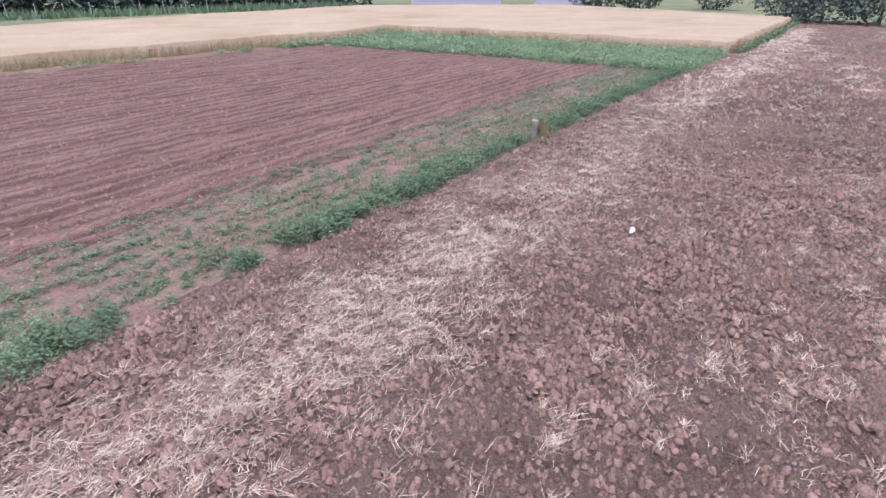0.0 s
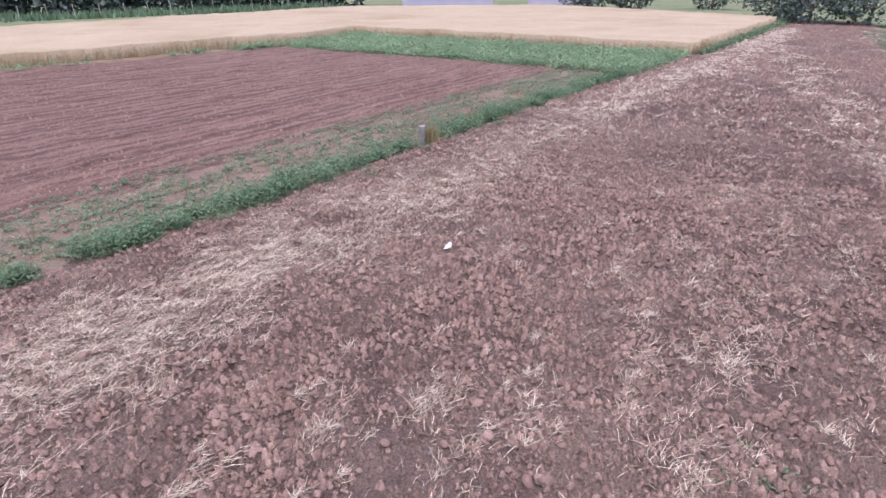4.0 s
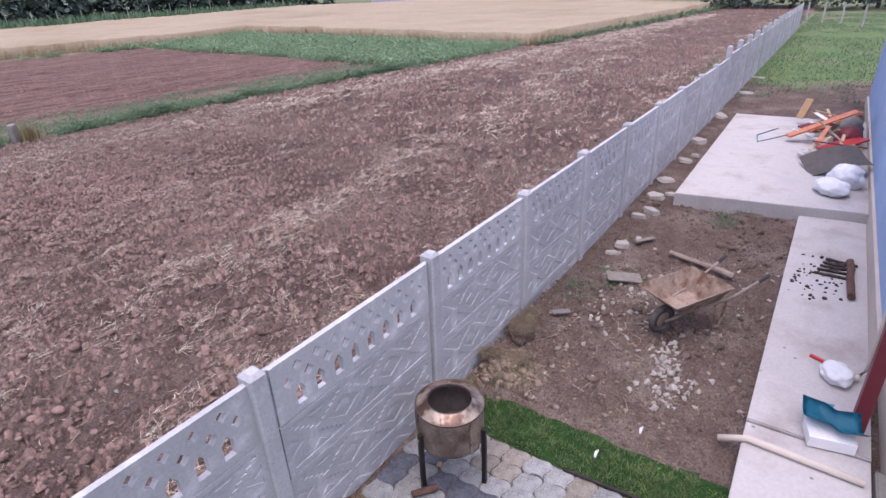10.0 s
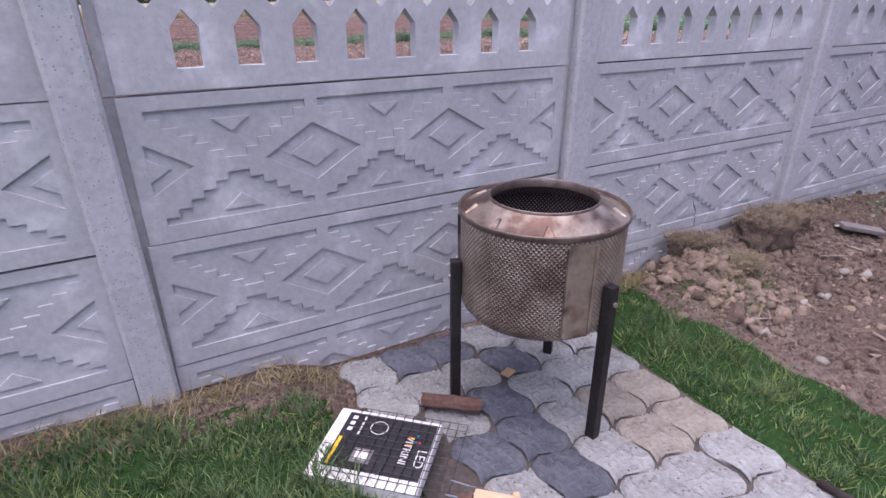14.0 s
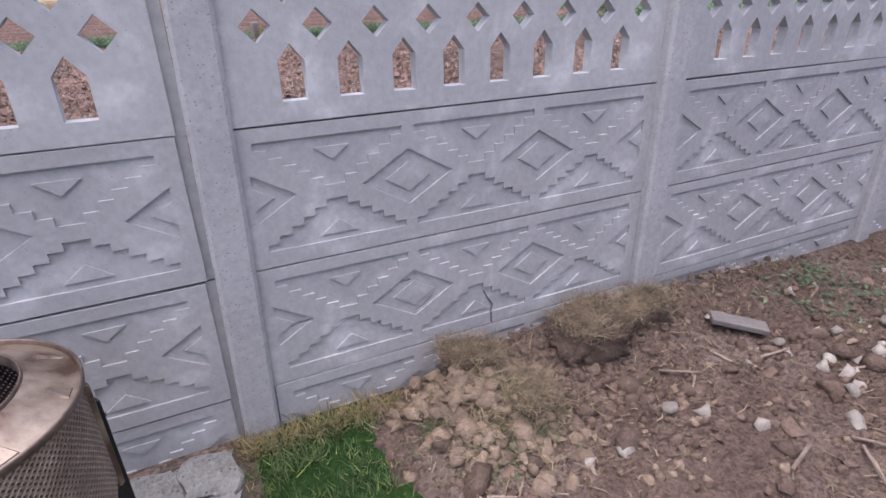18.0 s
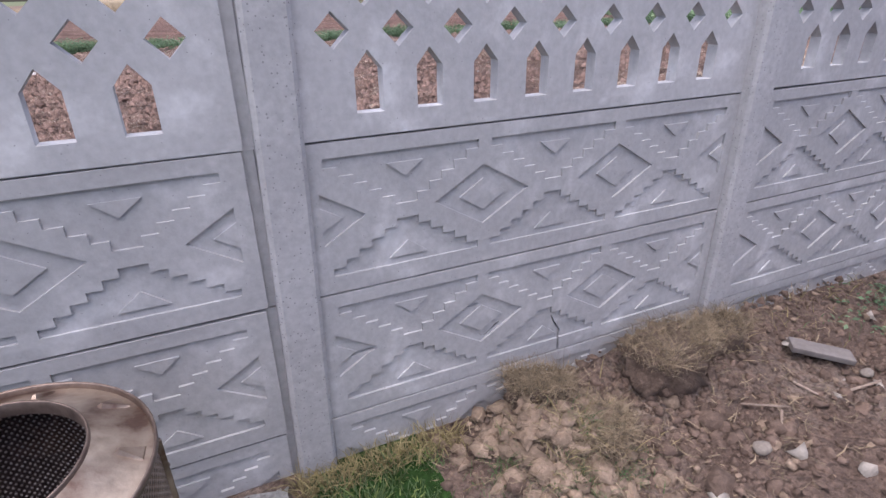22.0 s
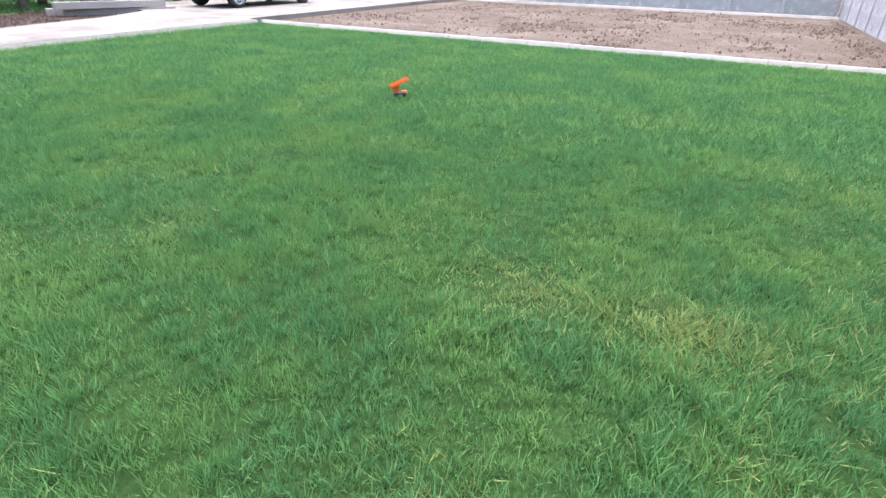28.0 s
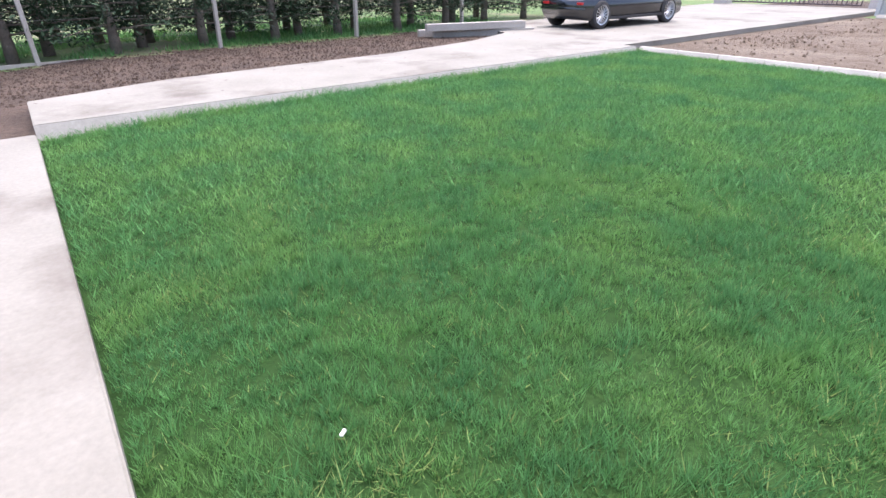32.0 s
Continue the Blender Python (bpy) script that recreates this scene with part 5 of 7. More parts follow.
# ---- more materials ----
M.update({
    "paver": mat("paver_grey", (0.215, 0.218, 0.210), (0.315, 0.318, 0.306), 9, 45, 0.24, 0.85, 0.9, 0.022, random_obj=0.16, c3=(0.17, 0.150, 0.132), c3_scale=6, c3_at=0.64, spots=(26, 0.09, (0.10, 0.088, 0.08))),
    "paver_tan": mat("paver_tan", (0.215, 0.192, 0.160), (0.290, 0.262, 0.218), 9, 45, 0.22, 0.85, 0.9, 0.020, random_obj=0.14, c3=(0.15, 0.12, 0.095), c3_scale=6, c3_at=0.62, spots=(26, 0.08, (0.10, 0.088, 0.08))),
    "paver_dark": mat("paver_sooty", (0.070, 0.075, 0.090), (0.120, 0.126, 0.146), 7, 40, 0.28, 0.6, 0.9, 0.020, random_obj=0.2, c3=(0.18, 0.18, 0.185), c3_scale=8, c3_at=0.68),
    "joint": mat("sandy_joint", (0.062, 0.052, 0.045), (0.105, 0.088, 0.075), 8, 60, 0.3, 0.95, 0.5, 0.01),
    "black_steel": mat("black_steel", (0.025, 0.023, 0.024), (0.05, 0.045, 0.045), 8, 60, 0.25, 0.5, 0.15, 0.002, metal=0.6),
    "burnt": mat("heat_stained_steel", (0.265, 0.212, 0.168), (0.470, 0.395, 0.320), 6, 40, 0.22, 0.36, 0.25, 0.004, metal=0.7, c3=(0.120, 0.076, 0.058), c3_scale=5.0, c3_at=0.50, c3_soft=0.05),
    "soot": mat("sooty_steel", (0.035, 0.028, 0.028), (0.08, 0.06, 0.055), 9, 60, 0.3, 0.6, 0.3, 0.003, metal=0.6),
    "rim_steel": mat("rim_steel", (0.11, 0.080, 0.068), (0.22, 0.170, 0.140), 8, 50, 0.25, 0.42, 0.2, 0.003, metal=0.7),
    "wire": mat("grill_wire", (0.05, 0.05, 0.05), (0.12, 0.12, 0.12), 9, 60, 0.2, 0.4, 0.0, metal=0.9),
    "chrome": mat("plated_wire", (0.55, 0.55, 0.55), (0.65, 0.65, 0.65), 9, 60, 0.1, 0.25, 0.0, metal=1.0),
    "light_wood": mat("light_wood", (0.48, 0.34, 0.20), (0.58, 0.43, 0.28), 6, 60, 0.15, 0.7, 0.2, 0.002, stretch=(1, 8, 8)),
    "bark": mat("reddish_bark", (0.060, 0.032, 0.025), (0.125, 0.072, 0.054), 14, 60, 0.3, 0.9, 0.6, 0.008, random_obj=0.2),
    "char": mat("charred_wood", (0.022, 0.018, 0.017), (0.055, 0.043, 0.038), 12, 60, 0.3, 0.9, 0.6, 0.008),
    "sod_earth": mat("sod_earth", (0.098, 0.069, 0.053), (0.160, 0.117, 0.091), 9, 60, 0.3, 0.95, 0.9, 0.012),
    "grey_wood": mat("weathered_wood", (0.20, 0.15, 0.12), (0.32, 0.26, 0.21), 9, 60, 0.2, 0.85, 0.3, 0.004, random_obj=0.15),
    "card_black": mat("printed_black_card", (0.022, 0.021, 0.023), (0.032, 0.03, 0.032), 6, 60, 0.1, 0.45, 0.0),
    "card_white": mat("white_card", (0.66, 0.65, 0.63), (0.74, 0.73, 0.71), 6, 60, 0.06, 0.6, 0.1, 0.002),
    "card_yellow": mat("yellow_print", (0.75, 0.50, 0.03), (0.80, 0.55, 0.05), 6, 60, 0.05, 0.5, 0.0),
    "card_brown": mat("brown_card", (0.35, 0.22, 0.12), (0.45, 0.30, 0.18), 6, 60, 0.1, 0.8, 0.1, 0.003),
    "rust": mat("rusty_tray", (0.235, 0.172, 0.130), (0.345, 0.272, 0.215), 7, 45, 0.22, 0.85, 0.3, 0.004, metal=0.1, c3=(0.14, 0.072, 0.045), c3_scale=5, c3_at=0.55),
    "plaster": mat("white_plaster", (0.28, 0.252, 0.22), (0.38, 0.35, 0.312), 9, 60, 0.16, 0.9, 0.5, 0.008, island=0.2),
    "rubber": mat("rubber", (0.025, 0.025, 0.026), (0.05, 0.048, 0.048), 8, 60, 0.2, 0.8, 0.1, 0.003),
    "dusty_rubber": mat("dusty_rubber", (0.060, 0.052, 0.047), (0.125, 0.108, 0.096), 8, 60, 0.25, 0.9, 0.1, 0.003),
    "stone": mat("pale_stone", (0.165, 0.142, 0.120), (0.24, 0.212, 0.184), 9, 60, 0.16, 0.9, 0.5, 0.008, island=0.2),
    "tan_clod": mat("tan_clod", (0.185, 0.136, 0.098), (0.292, 0.222, 0.166), 9, 60, 0.25, 0.95, 0.8, 0.010, island=0.25),
    "dark_clod": mat("dark_clod", (0.100, 0.069, 0.053), (0.172, 0.124, 0.098), 9, 60, 0.25, 0.95, 0.8, 0.010, island=0.3),
    "sack": mat("white_sack", (0.60, 0.60, 0.61), (0.72, 0.72, 0.73), 8, 90, 0.08, 0.6, 0.3, 0.006),
    "teal": mat("teal_plastic", (0.02, 0.17, 0.26), (0.03, 0.22, 0.32), 5, 40, 0.1, 0.35, 0.0),
    "red": mat("red_paint", (0.42, 0.03, 0.03), (0.5, 0.05, 0.04), 5, 40, 0.1, 0.45, 0.0),
    "orange_board": mat("painted_board", (0.42, 0.14, 0.07), (0.55, 0.24, 0.14), 6, 40, 0.2, 0.7, 0.2, 0.003),
    "yellow": mat("yellow_plastic", (0.60, 0.48, 0.12), (0.68, 0.55, 0.18), 5, 40, 0.1, 0.5, 0.0),
    "grey_sheet": mat("grey_sheet", (0.16, 0.145, 0.135), (0.22, 0.20, 0.19), 4, 40, 0.15, 0.7, 0.1, 0.004),
    "orange": mat("orange_plastic", (0.80, 0.13, 0.02), (0.86, 0.17, 0.03), 5, 40, 0.05, 0.35, 0.0),
    "dark_blue": mat("navy_plastic", (0.03, 0.05, 0.10), (0.04, 0.06, 0.13), 5, 40, 0.05, 0.4, 0.0),
    "pink": mat("pink_paint", (0.62, 0.06, 0.20), (0.70, 0.10, 0.26), 5, 40, 0.08, 0.45, 0.0),
    "coral": mat("pink_red_paint", (0.50, 0.12, 0.16), (0.58, 0.17, 0.21), 5, 40, 0.08, 0.45, 0.0),
    "petal_red": mat("red_petal", (0.62, 0.02, 0.03), (0.75, 0.05, 0.07), 20, 40, 0.15, 0.6, 0.0, island=0.25),
    "petal_blue": mat("blue_petal", (0.045, 0.10, 0.17), (0.13, 0.22, 0.32), 20, 40, 0.15, 0.6, 0.0, island=0.4),
    "needle": mat("conifer_spray", (0.012, 0.030, 0.014), (0.026, 0.055, 0.024), 2.0, 9, 0.2, 0.8, 0.0, island=0.35),
    "trunk": mat("conifer_bark", (0.10, 0.085, 0.07), (0.16, 0.135, 0.11), 10, 50, 0.3, 0.95, 0.6, 0.01),
    # Leaf green shifted lighter and grey-blue to paint distance haze.
    "far_leaf": mat("hazed_tree_leaf", (0.078, 0.106, 0.090), (0.122, 0.158, 0.128), 0.3, 3, 0.2, 0.85, 0.0, island=0.3),
    "car_paint": mat("black_car_paint", (0.008, 0.009, 0.012), (0.010, 0.011, 0.014), 5, 40, 0.02, 0.18, 0.0, spec=0.6, coat=1.0),
    "glass": mat("dark_glass", (0.010, 0.011, 0.012), (0.014, 0.015, 0.016), 5, 40, 0.02, 0.06, 0.0, spec=0.7),
    "alloy": mat("alloy_rim", (0.55, 0.55, 0.56), (0.62, 0.62, 0.63), 5, 40, 0.04, 0.3, 0.0, metal=0.9),
    "tail": mat("tail_lamp", (0.35, 0.01, 0.01), (0.45, 0.02, 0.02), 5, 40, 0.03, 0.15, 0.0, coat=1.0),
    "gate": mat("gate_steel", (0.10, 0.08, 0.08), (0.15, 0.12, 0.12), 5, 40, 0.1, 0.5, 0.0, metal=0.3),
})


def perforated(name, dark, pitch=0.0165, hole_c=(0.085, 0.066, 0.054)):
    """Heat-stained sheet with staggered round holes, laid round a cylinder."""
    m = mat(name, *dark, 5, 40, 0.18, 0.4, 0.0, metal=0.9, c3=(0.16, 0.10, 0.08), c3_scale=3.0, c3_at=0.55)
    nt = m.node_tree
    N, L = nt.nodes.new, nt.links.new
    tc, sep = N("ShaderNodeTexCoord"), N("ShaderNodeSeparateXYZ")
    L(tc.outputs["Object"], sep.inputs[0])

    def math_node(op, a, b=None):
        k = N("ShaderNodeMath")
        k.operation = op
        for i, v in enumerate((a, b)):
            if v is None:
                continue
            if isinstance(v, (int, float)):
                k.inputs[i].default_value = v
            else:
                L(v, k.inputs[i])
        return k.outputs[0]

    ang = math_node("ARCTAN2", sep.outputs[1], sep.outputs[0])
    au, av = math_node("MULTIPLY", ang, round(0.29 * math.pi / pitch)), math_node("MULTIPLY", sep.outputs[2], math.pi / pitch)
    u = math_node("SINE", math_node("ADD", au, av))
    v = math_node("SINE", math_node("SUBTRACT", au, av))
    lip = math_node("ABSOLUTE", math_node("MULTIPLY", u, v))
    hole = math_node("GREATER_THAN", lip, 0.72)
    b = nt.nodes["Principled BSDF"]
    old = b.inputs["Base Color"].links[0].from_socket
    mx = N("ShaderNodeMix")
    mx.data_type = "RGBA"
    L(hole, mx.inputs["Factor"])
    L(old, mx.inputs["A"])
    mx.inputs["B"].default_value = (*hole_c, 1)
    L(mx.outputs["Result"], b.inputs["Base Color"])
    L(math_node("SUBTRACT", 0.5, math_node("MULTIPLY", hole, 0.5)), b.inputs["Metallic"])
    bn = N("ShaderNodeBump")
    bn.inputs["Strength"].default_value, bn.inputs["Distance"].default_value = 0.8, 0.006
    L(lip, bn.inputs["Height"])
    L(bn.outputs[0], b.inputs["Normal"])
    return m


M["perf"] = perforated("perforated_drum", ((0.36, 0.280, 0.218), (0.53, 0.43, 0.345)))
# Inside, the hole dots are coloured pale to stand for daylight coming through.
M["perf_in"] = perforated("sooty_drum_daylit_holes", ((0.045, 0.033, 0.033), (0.08, 0.06, 0.058)), hole_c=(0.42, 0.38, 0.36))

# ---- paved corner by the fence ----
slab("paver_bed", [(0.71, -2.91), (0.71, -0.05), (1.94, -0.05), (1.94, -0.5), (1.94, -2.91)], -0.3, -0.076, "sandy joints under the paving stones", "joint")
paving = thing("pavement", "wavy interlocking concrete paving stones, some sooty dark", "paving", kind="structure")
PW, PL = 0.205, 0.225


def paver_mesh(material):
    bm = bmesh.new()
    ring, g = [], 0.0050
    wx_ = lambda v: 0.021 * math.sin(2 * math.pi * v / PL)
    wy_ = lambda u: 0.022 * math.sin(2 * math.pi * u / PW)
    k = 8
    for i in range(k):
        ring.append((g + (PW - 2 * g) * i / k, g + wy_(PW * i / k)))
    for i in range(k):
        ring.append((PW - g + wx_(PL * i / k), g + (PL - 2 * g) * i / k))
    for i in range(k):
        ring.append((PW - g - (PW - 2 * g) * i / k, PL - g + wy_(PW * (k - i) / k)))
    for i in range(k):
        ring.append((g + wx_(PL * (k - i) / k), PL - g - (PL - 2 * g) * i / k))
    lo, hi = prism(bm, ring, -0.05, 0.018)
    bmesh.ops.bevel(bm, geom=[e for e in bm.edges if all(v in hi for v in e.verts)], offset=0.009, segments=1, affect="EDGES")
    return bm_mesh("paving_stone", bm, M[material])


stone_me = {m: paver_mesh(m) for m in ("paver", "paver_tan", "paver_dark")}
rnd = random.Random(21)
for i in range(6):
    for j in range(12):
        px, py = 0.70 + PW * i, -0.285 - PL * j
        if py < -2.90 or (i == 0 and j in (2, 3)):
            continue
        mx, my = px + PW / 2, py + PL / 2
        sooty = ((mx - 1.02) ** 2 / 0.045 + (my + 0.18) ** 2 / 0.02 < 1) or ((mx - 1.17) ** 2 / 0.034 + (my + 0.82) ** 2 / 0.10 < 1) or ((mx - 1.47) ** 2 / 0.02 + (my + 0.46) ** 2 / 0.02 < 1)
        kind = "paver_dark" if sooty else ("paver_tan" if rnd.random() < 0.40 and my < -0.75 and mx > 1.45 else "paver")
        ob = part("paving_stone", stone_me[kind], None, paving)
        ob.location = (px, py, -0.084 + rnd.uniform(-0.005, 0.006))
        ob.rotation_euler = (radians(rnd.uniform(-1.3, 1.3)), radians(rnd.uniform(-1.3, 1.3)), radians(rnd.uniform(-1, 1)))
bm = bmesh.new()
tube(bm, [(1.925, -1.52, -0.06), (1.93, -1.7, -0.045), (1.96, -2.3, -0.04), (1.97, -2.85, -0.04)], 0.016, 8)
tagged(new("wooden_edging", bm_mesh("wooden_edging", bm, M["char"], True)), "thin dark charred wooden pole edging the paving", "edging")

# ---- drum grill ----
grill = thing("drum_grill", "heat-stained washing machine drum used as barbecue on black steel legs", "barbecue", (1.357, -0.640, -0.070), 20)
grill.scale = (1.055, 1.055, 1.09)
bm = bmesh.new()
lathe(bm, [(0.232, 0.400), (0.262, 0.410), (0.279, 0.432), (0.287, 0.468), (0.287, 0.748), (0.292, 0.764)], 56)
part("shell", bm_mesh("shell", bm, M["perf"], True), None, grill, "perforated heat-stained steel shell")
bm = bmesh.new()
lathe(bm, [(0.288, 0.770), (0.268, 0.774), (0.240, 0.786), (0.214, 0.799), (0.198, 0.808), (0.190, 0.812)], 64)
part("top_ring", bm_mesh("top_ring", bm, M["burnt"], True), None, grill, "sloping stained steel top plate")
bm = bmesh.new()
lathe(bm, [(0.292, 0.762), (0.296, 0.768), (0.2965, 0.780), (0.2935, 0.784), (0.290, 0.780), (0.288, 0.768)], 64)
part("outer_rim", bm_mesh("outer_rim", bm, M["rim_steel"], True), None, grill, "dark rolled outer rim")
bm = bmesh.new()
lathe(bm, [(0.1915, 0.808), (0.1905, 0.818), (0.188, 0.821), (0.185, 0.818), (0.184, 0.79)], 64)
part("collar", bm_mesh("collar", bm, M["rim_steel"], True), None, grill, "dark stained collar round the opening")
bm = bmesh.new()
lathe(bm, [(0.184, 0.792), (0.268, 0.74), (0.268, 0.45), (0.24, 0.43), (0.0001, 0.425)], 48)
part("inner_drum", bm_mesh("inner_drum", bm, M["perf_in"], True), None, grill, "sooty perforated inside of the drum, holes painted pale as daylight")
bm = bmesh.new()
lathe(bm, [(0.0001, 0.40), (0.10, 0.395), (0.232, 0.400)], 48)
part("drum_bottom", bm_mesh("drum_bottom", bm, M["soot"], True), None, grill)
for k in range(3):
    a = radians(117 + 120 * k)
    bm = bmesh.new()
    box(bm, 0.280, -0.046, 0.43, 0.2890, 0.046, 0.75, 0.004, Matrix.Rotation(a, 4, "Z"))
    for e in (-0.046, 0.046):
        box(bm, 0.280, e - 0.006, 0.44, 0.2935, e + 0.006, 0.745, 0.003, Matrix.Rotation(a, 4, "Z"))
    part("rib", bm, M["burnt"], grill)
for k in range(9):
    bm = bmesh.new()
    m = Matrix.Rotation(radians(40 * k + 15), 4, "Z") @ Matrix.Translation((0.252, 0, 0.7800)) @ Matrix.Rotation(radians(22), 4, "Y")
    wide = 0.018 if k % 3 else 0.026
    vs = [bm.verts.new(m @ Vector(p)) for p in [(-0.030, -wide * 0.4, -0.004), (0.030, -wide * 1.4, -0.004), (0.030, wide * 1.4, -0.004), (-0.030, wide * 0.4, -0.004), (-0.020, -wide * 0.15, 0.010), (0.022, -wide * 0.9, 0.004), (0.022, wide * 0.9, 0.004), (-0.020, wide * 0.15, 0.010)]]
    for q in ((4, 5, 6, 7), (0, 1, 5, 4), (1, 2, 6, 5), (2, 3, 7, 6), (3, 0, 4, 7)):
        bm.faces.new([vs[i] for i in q])
    part("pressed_tab", bm, M["burnt"], grill)
for k, a in enumerate((139, 259, 18)):
    bm = bmesh.new()
    m = Matrix.Rotation(radians(a - 0), 4, "Z")
    box(bm, 0.289, -0.019, -0.02, 0.327, 0.019, 0.60, 0.004, m)
    leg = part("leg", bm, M["black_steel"], grill, "black square steel tube leg")
    bm = bmesh.new()
    tube(bm, [m @ Vector((0.28, 0, 0.54)), m @ Vector((0.335, 0, 0.54))], 0.008, 8)
    part("bolt", bm, M["burnt"], leg)

# ---- printed box with grill basket ----
led = thing("lamp_box", "black and white printed cardboard box lying on the grass edge", "box", (0.625, -0.705, -0.022), -43)
bm = bmesh.new()
box(bm, -0.198, -0.168, 0, 0.198, 0.168, 0.05, 0.004)
part("carton", bm, M["card_white"], led)
bm = bmesh.new()
box(bm, -0.155, -0.118, 0.0505, 0.188, 0.150, 0.0525)
part("print_panel", bm, M["card_black"], led, "black printed face")


def flat_bar(name, x0, y0, x1, y1, m, parent, z=0.053):
    bm = bmesh.new()
    box(bm, x0, y0, z, x1, y1, z + 0.0015)
    return part(name, bm, M[m], parent)


flat_bar("yellow_strip", -0.148, -0.11, -0.135, 0.02, "card_yellow", led)
flat_bar("lamp_picture", -0.07, -0.085, 0.0, -0.02, "grey_sheet", led)
flat_bar("lamp_picture_glass", -0.058, -0.074, -0.012, -0.031, "card_white", led, 0.055)
for k in range(3):
    flat_bar("print_mark", -0.135, 0.055 + 0.03 * k, -0.115, 0.072 + 0.03 * k, "card_white", led)
for k in range(4):
    flat_bar("print_mark", -0.09, 0.04 + 0.026 * k, -0.083, 0.058 + 0.026 * k, "card_white", led)
bm = bmesh.new()
lathe(bm, [(0.034, 0.0), (0.034, 0.0015), (0.031, 0.0015), (0.031, 0.0)], 28)
ring_ob = part("print_ring", bm, M["card_white"], led)
ring_ob.location = (-0.02, 0.09, 0.053)
for k in range(7):
    flat_bar("coloured_print_dot", 0.10 + 0.013 * (k % 4), 0.030 + 0.016 * (k // 2), 0.109 + 0.013 * (k % 4), 0.040 + 0.016 * (k // 2), ("orange", "card_yellow", "teal", "red")[k % 4], led)
for text, loc, size_ in (("LED", (0.150, 0.02, 0.0535), 0.048), ("VITRINI", (0.095, 0.075, 0.0535), 0.040)):
    curve = bpy.data.curves.new("box_text", "FONT")
    curve.body, curve.size, curve.extrude = text, size_, 0.0006
    probe = new("box_text", curve)
    dg = bpy.context.evaluated_depsgraph_get()
    me = bpy.data.meshes.new_from_object(probe.evaluated_get(dg))
    bpy.data.objects.remove(probe)
    me.materials.clear()
    me.materials.append(M["card_white"])
    t_ob = part("box_text", me, None, led)
    t_ob.location, t_ob.rotation_euler = loc, (0, 0, radians(-90))
basket = thing("grill_basket", "dark wire grill basket with wooden handle lying over the box", "grill rack", (0.69, -0.75, 0.036), -43)
bm = bmesh.new()
for k in range(13):
    tube(bm, [(-0.19 + 0.034 * k, -0.19, 0), (-0.19 + 0.034 * k, 0.16, 0.004)], 0.0016, 5)
for k in range(11):
    tube(bm, [(-0.19, -0.19 + 0.035 * k, 0.003), (0.218, -0.19 + 0.035 * k, 0.003)], 0.0016, 5)
part("mesh", bm, M["wire"], basket, "dark wire mesh")
bm = bmesh.new()
tube(bm, [(0.21, -0.10, 0), (0.44, -0.135, 0.01), (0.455, -0.155, 0.01), (0.44, -0.175, 0.01), (0.21, -0.16, 0)], 0.003, 6)
part("handle_wire", bm, M["chrome"], basket)
bm = bmesh.new()
box(bm, 0.30, -0.172, 0.0, 0.43, -0.128, 0.02, 0.006)
part("handle_grip", bm, M["light_wood"], basket, "light wooden grip")


def log(name, a, b, r, label, category="firewood", m="bark", group=""):
    bm = bmesh.new()
    a, b = Vector(a), Vector(b)
    pts = [a.lerp(b, t) + Vector((rnd.uniform(-1, 1), rnd.uniform(-1, 1), rnd.uniform(-1, 1))) * r * 0.14 for t in (0, 0.25, 0.5, 0.75, 1)]
    tube(bm, pts, [r * rnd.uniform(0.88, 1.1) for _ in pts], 9)
    for vert in bm.verts:
        vert.co += Vector((rnd.uniform(-1, 1), rnd.uniform(-1, 1), rnd.uniform(-1, 1))) * r * 0.16
    return tagged(new(name, bm_mesh(name, bm, M[m])), label, category, group)


log("firewood_log", (0.915, -0.500, -0.030), (1.105, -0.640, -0.030), 0.030, "short reddish-brown log by the grill leg")
for k, (ax, ay, bx, by, z) in enumerate([(0.70, -1.07, 0.62, -1.34, 0.05), (0.77, -1.10, 0.70, -1.38, 0.05), (0.64, -1.06, 0.54, -1.32, 0.05), (0.73, -1.09, 0.66, -1.37, 0.105), (0.67, -1.08, 0.59, -1.35, 0.105)]):
    log("firewood_log", (ax + 0.055, ay + 0.05, z - 0.085), (bx + 0.055, by + 0.05, z - 0.085), rnd.uniform(0.026, 0.036), "reddish-brown split log in a small firewood pile", group="firewood pile")
bm = bmesh.new()
box(bm, -0.010, -0.13, 0, 0.010, 0.13, 0.020, 0.002)
ob = tagged(new("wooden_stick", bm_mesh("wooden_stick", bm, M["light_wood"])), "pale sawn wooden stick against the firewood", "wood")
ob.matrix_basis = pose(0.91, -1.20, -0.04, 8, 0, -22)
bm = bmesh.new()
box(bm, -0.03, -0.022, 0, 0.03, 0.022, 0.006, 0.001)
ob = tagged(new("cardboard_scrap", bm_mesh("cardboard_scrap", bm, M["card_brown"])), "small square scrap of brown cardboard on the paving", "scrap")
ob.matrix_basis = pose(1.345, -0.495, -0.054, 0, 0, 20)

# ---- dirt yard ----
n = 420
x = np.concatenate([rng.normal(2.87, 0.15, n), rng.normal(2.98, 0.16, n), rng.uniform(2.55, 5.2, 260)])
y = np.concatenate([rng.normal(-0.27, 0.11, n), rng.normal(-0.50, 0.12, n), rng.uniform(-2.4, -0.1, 260)])
y = np.minimum(y, -0.07)
size = np.concatenate([0.006 + 0.046 * rng.power(0.26, n), 0.006 + 0.036 * rng.power(0.3, n), rng.uniform(0.008, 0.026, 260)])
lumps("dug_clods", x, y, size, rng, M["tan_clod"], 1, label="tan dug-up clods of earth by the fence", category="soil", rough_amt=0.68, smooth=False)
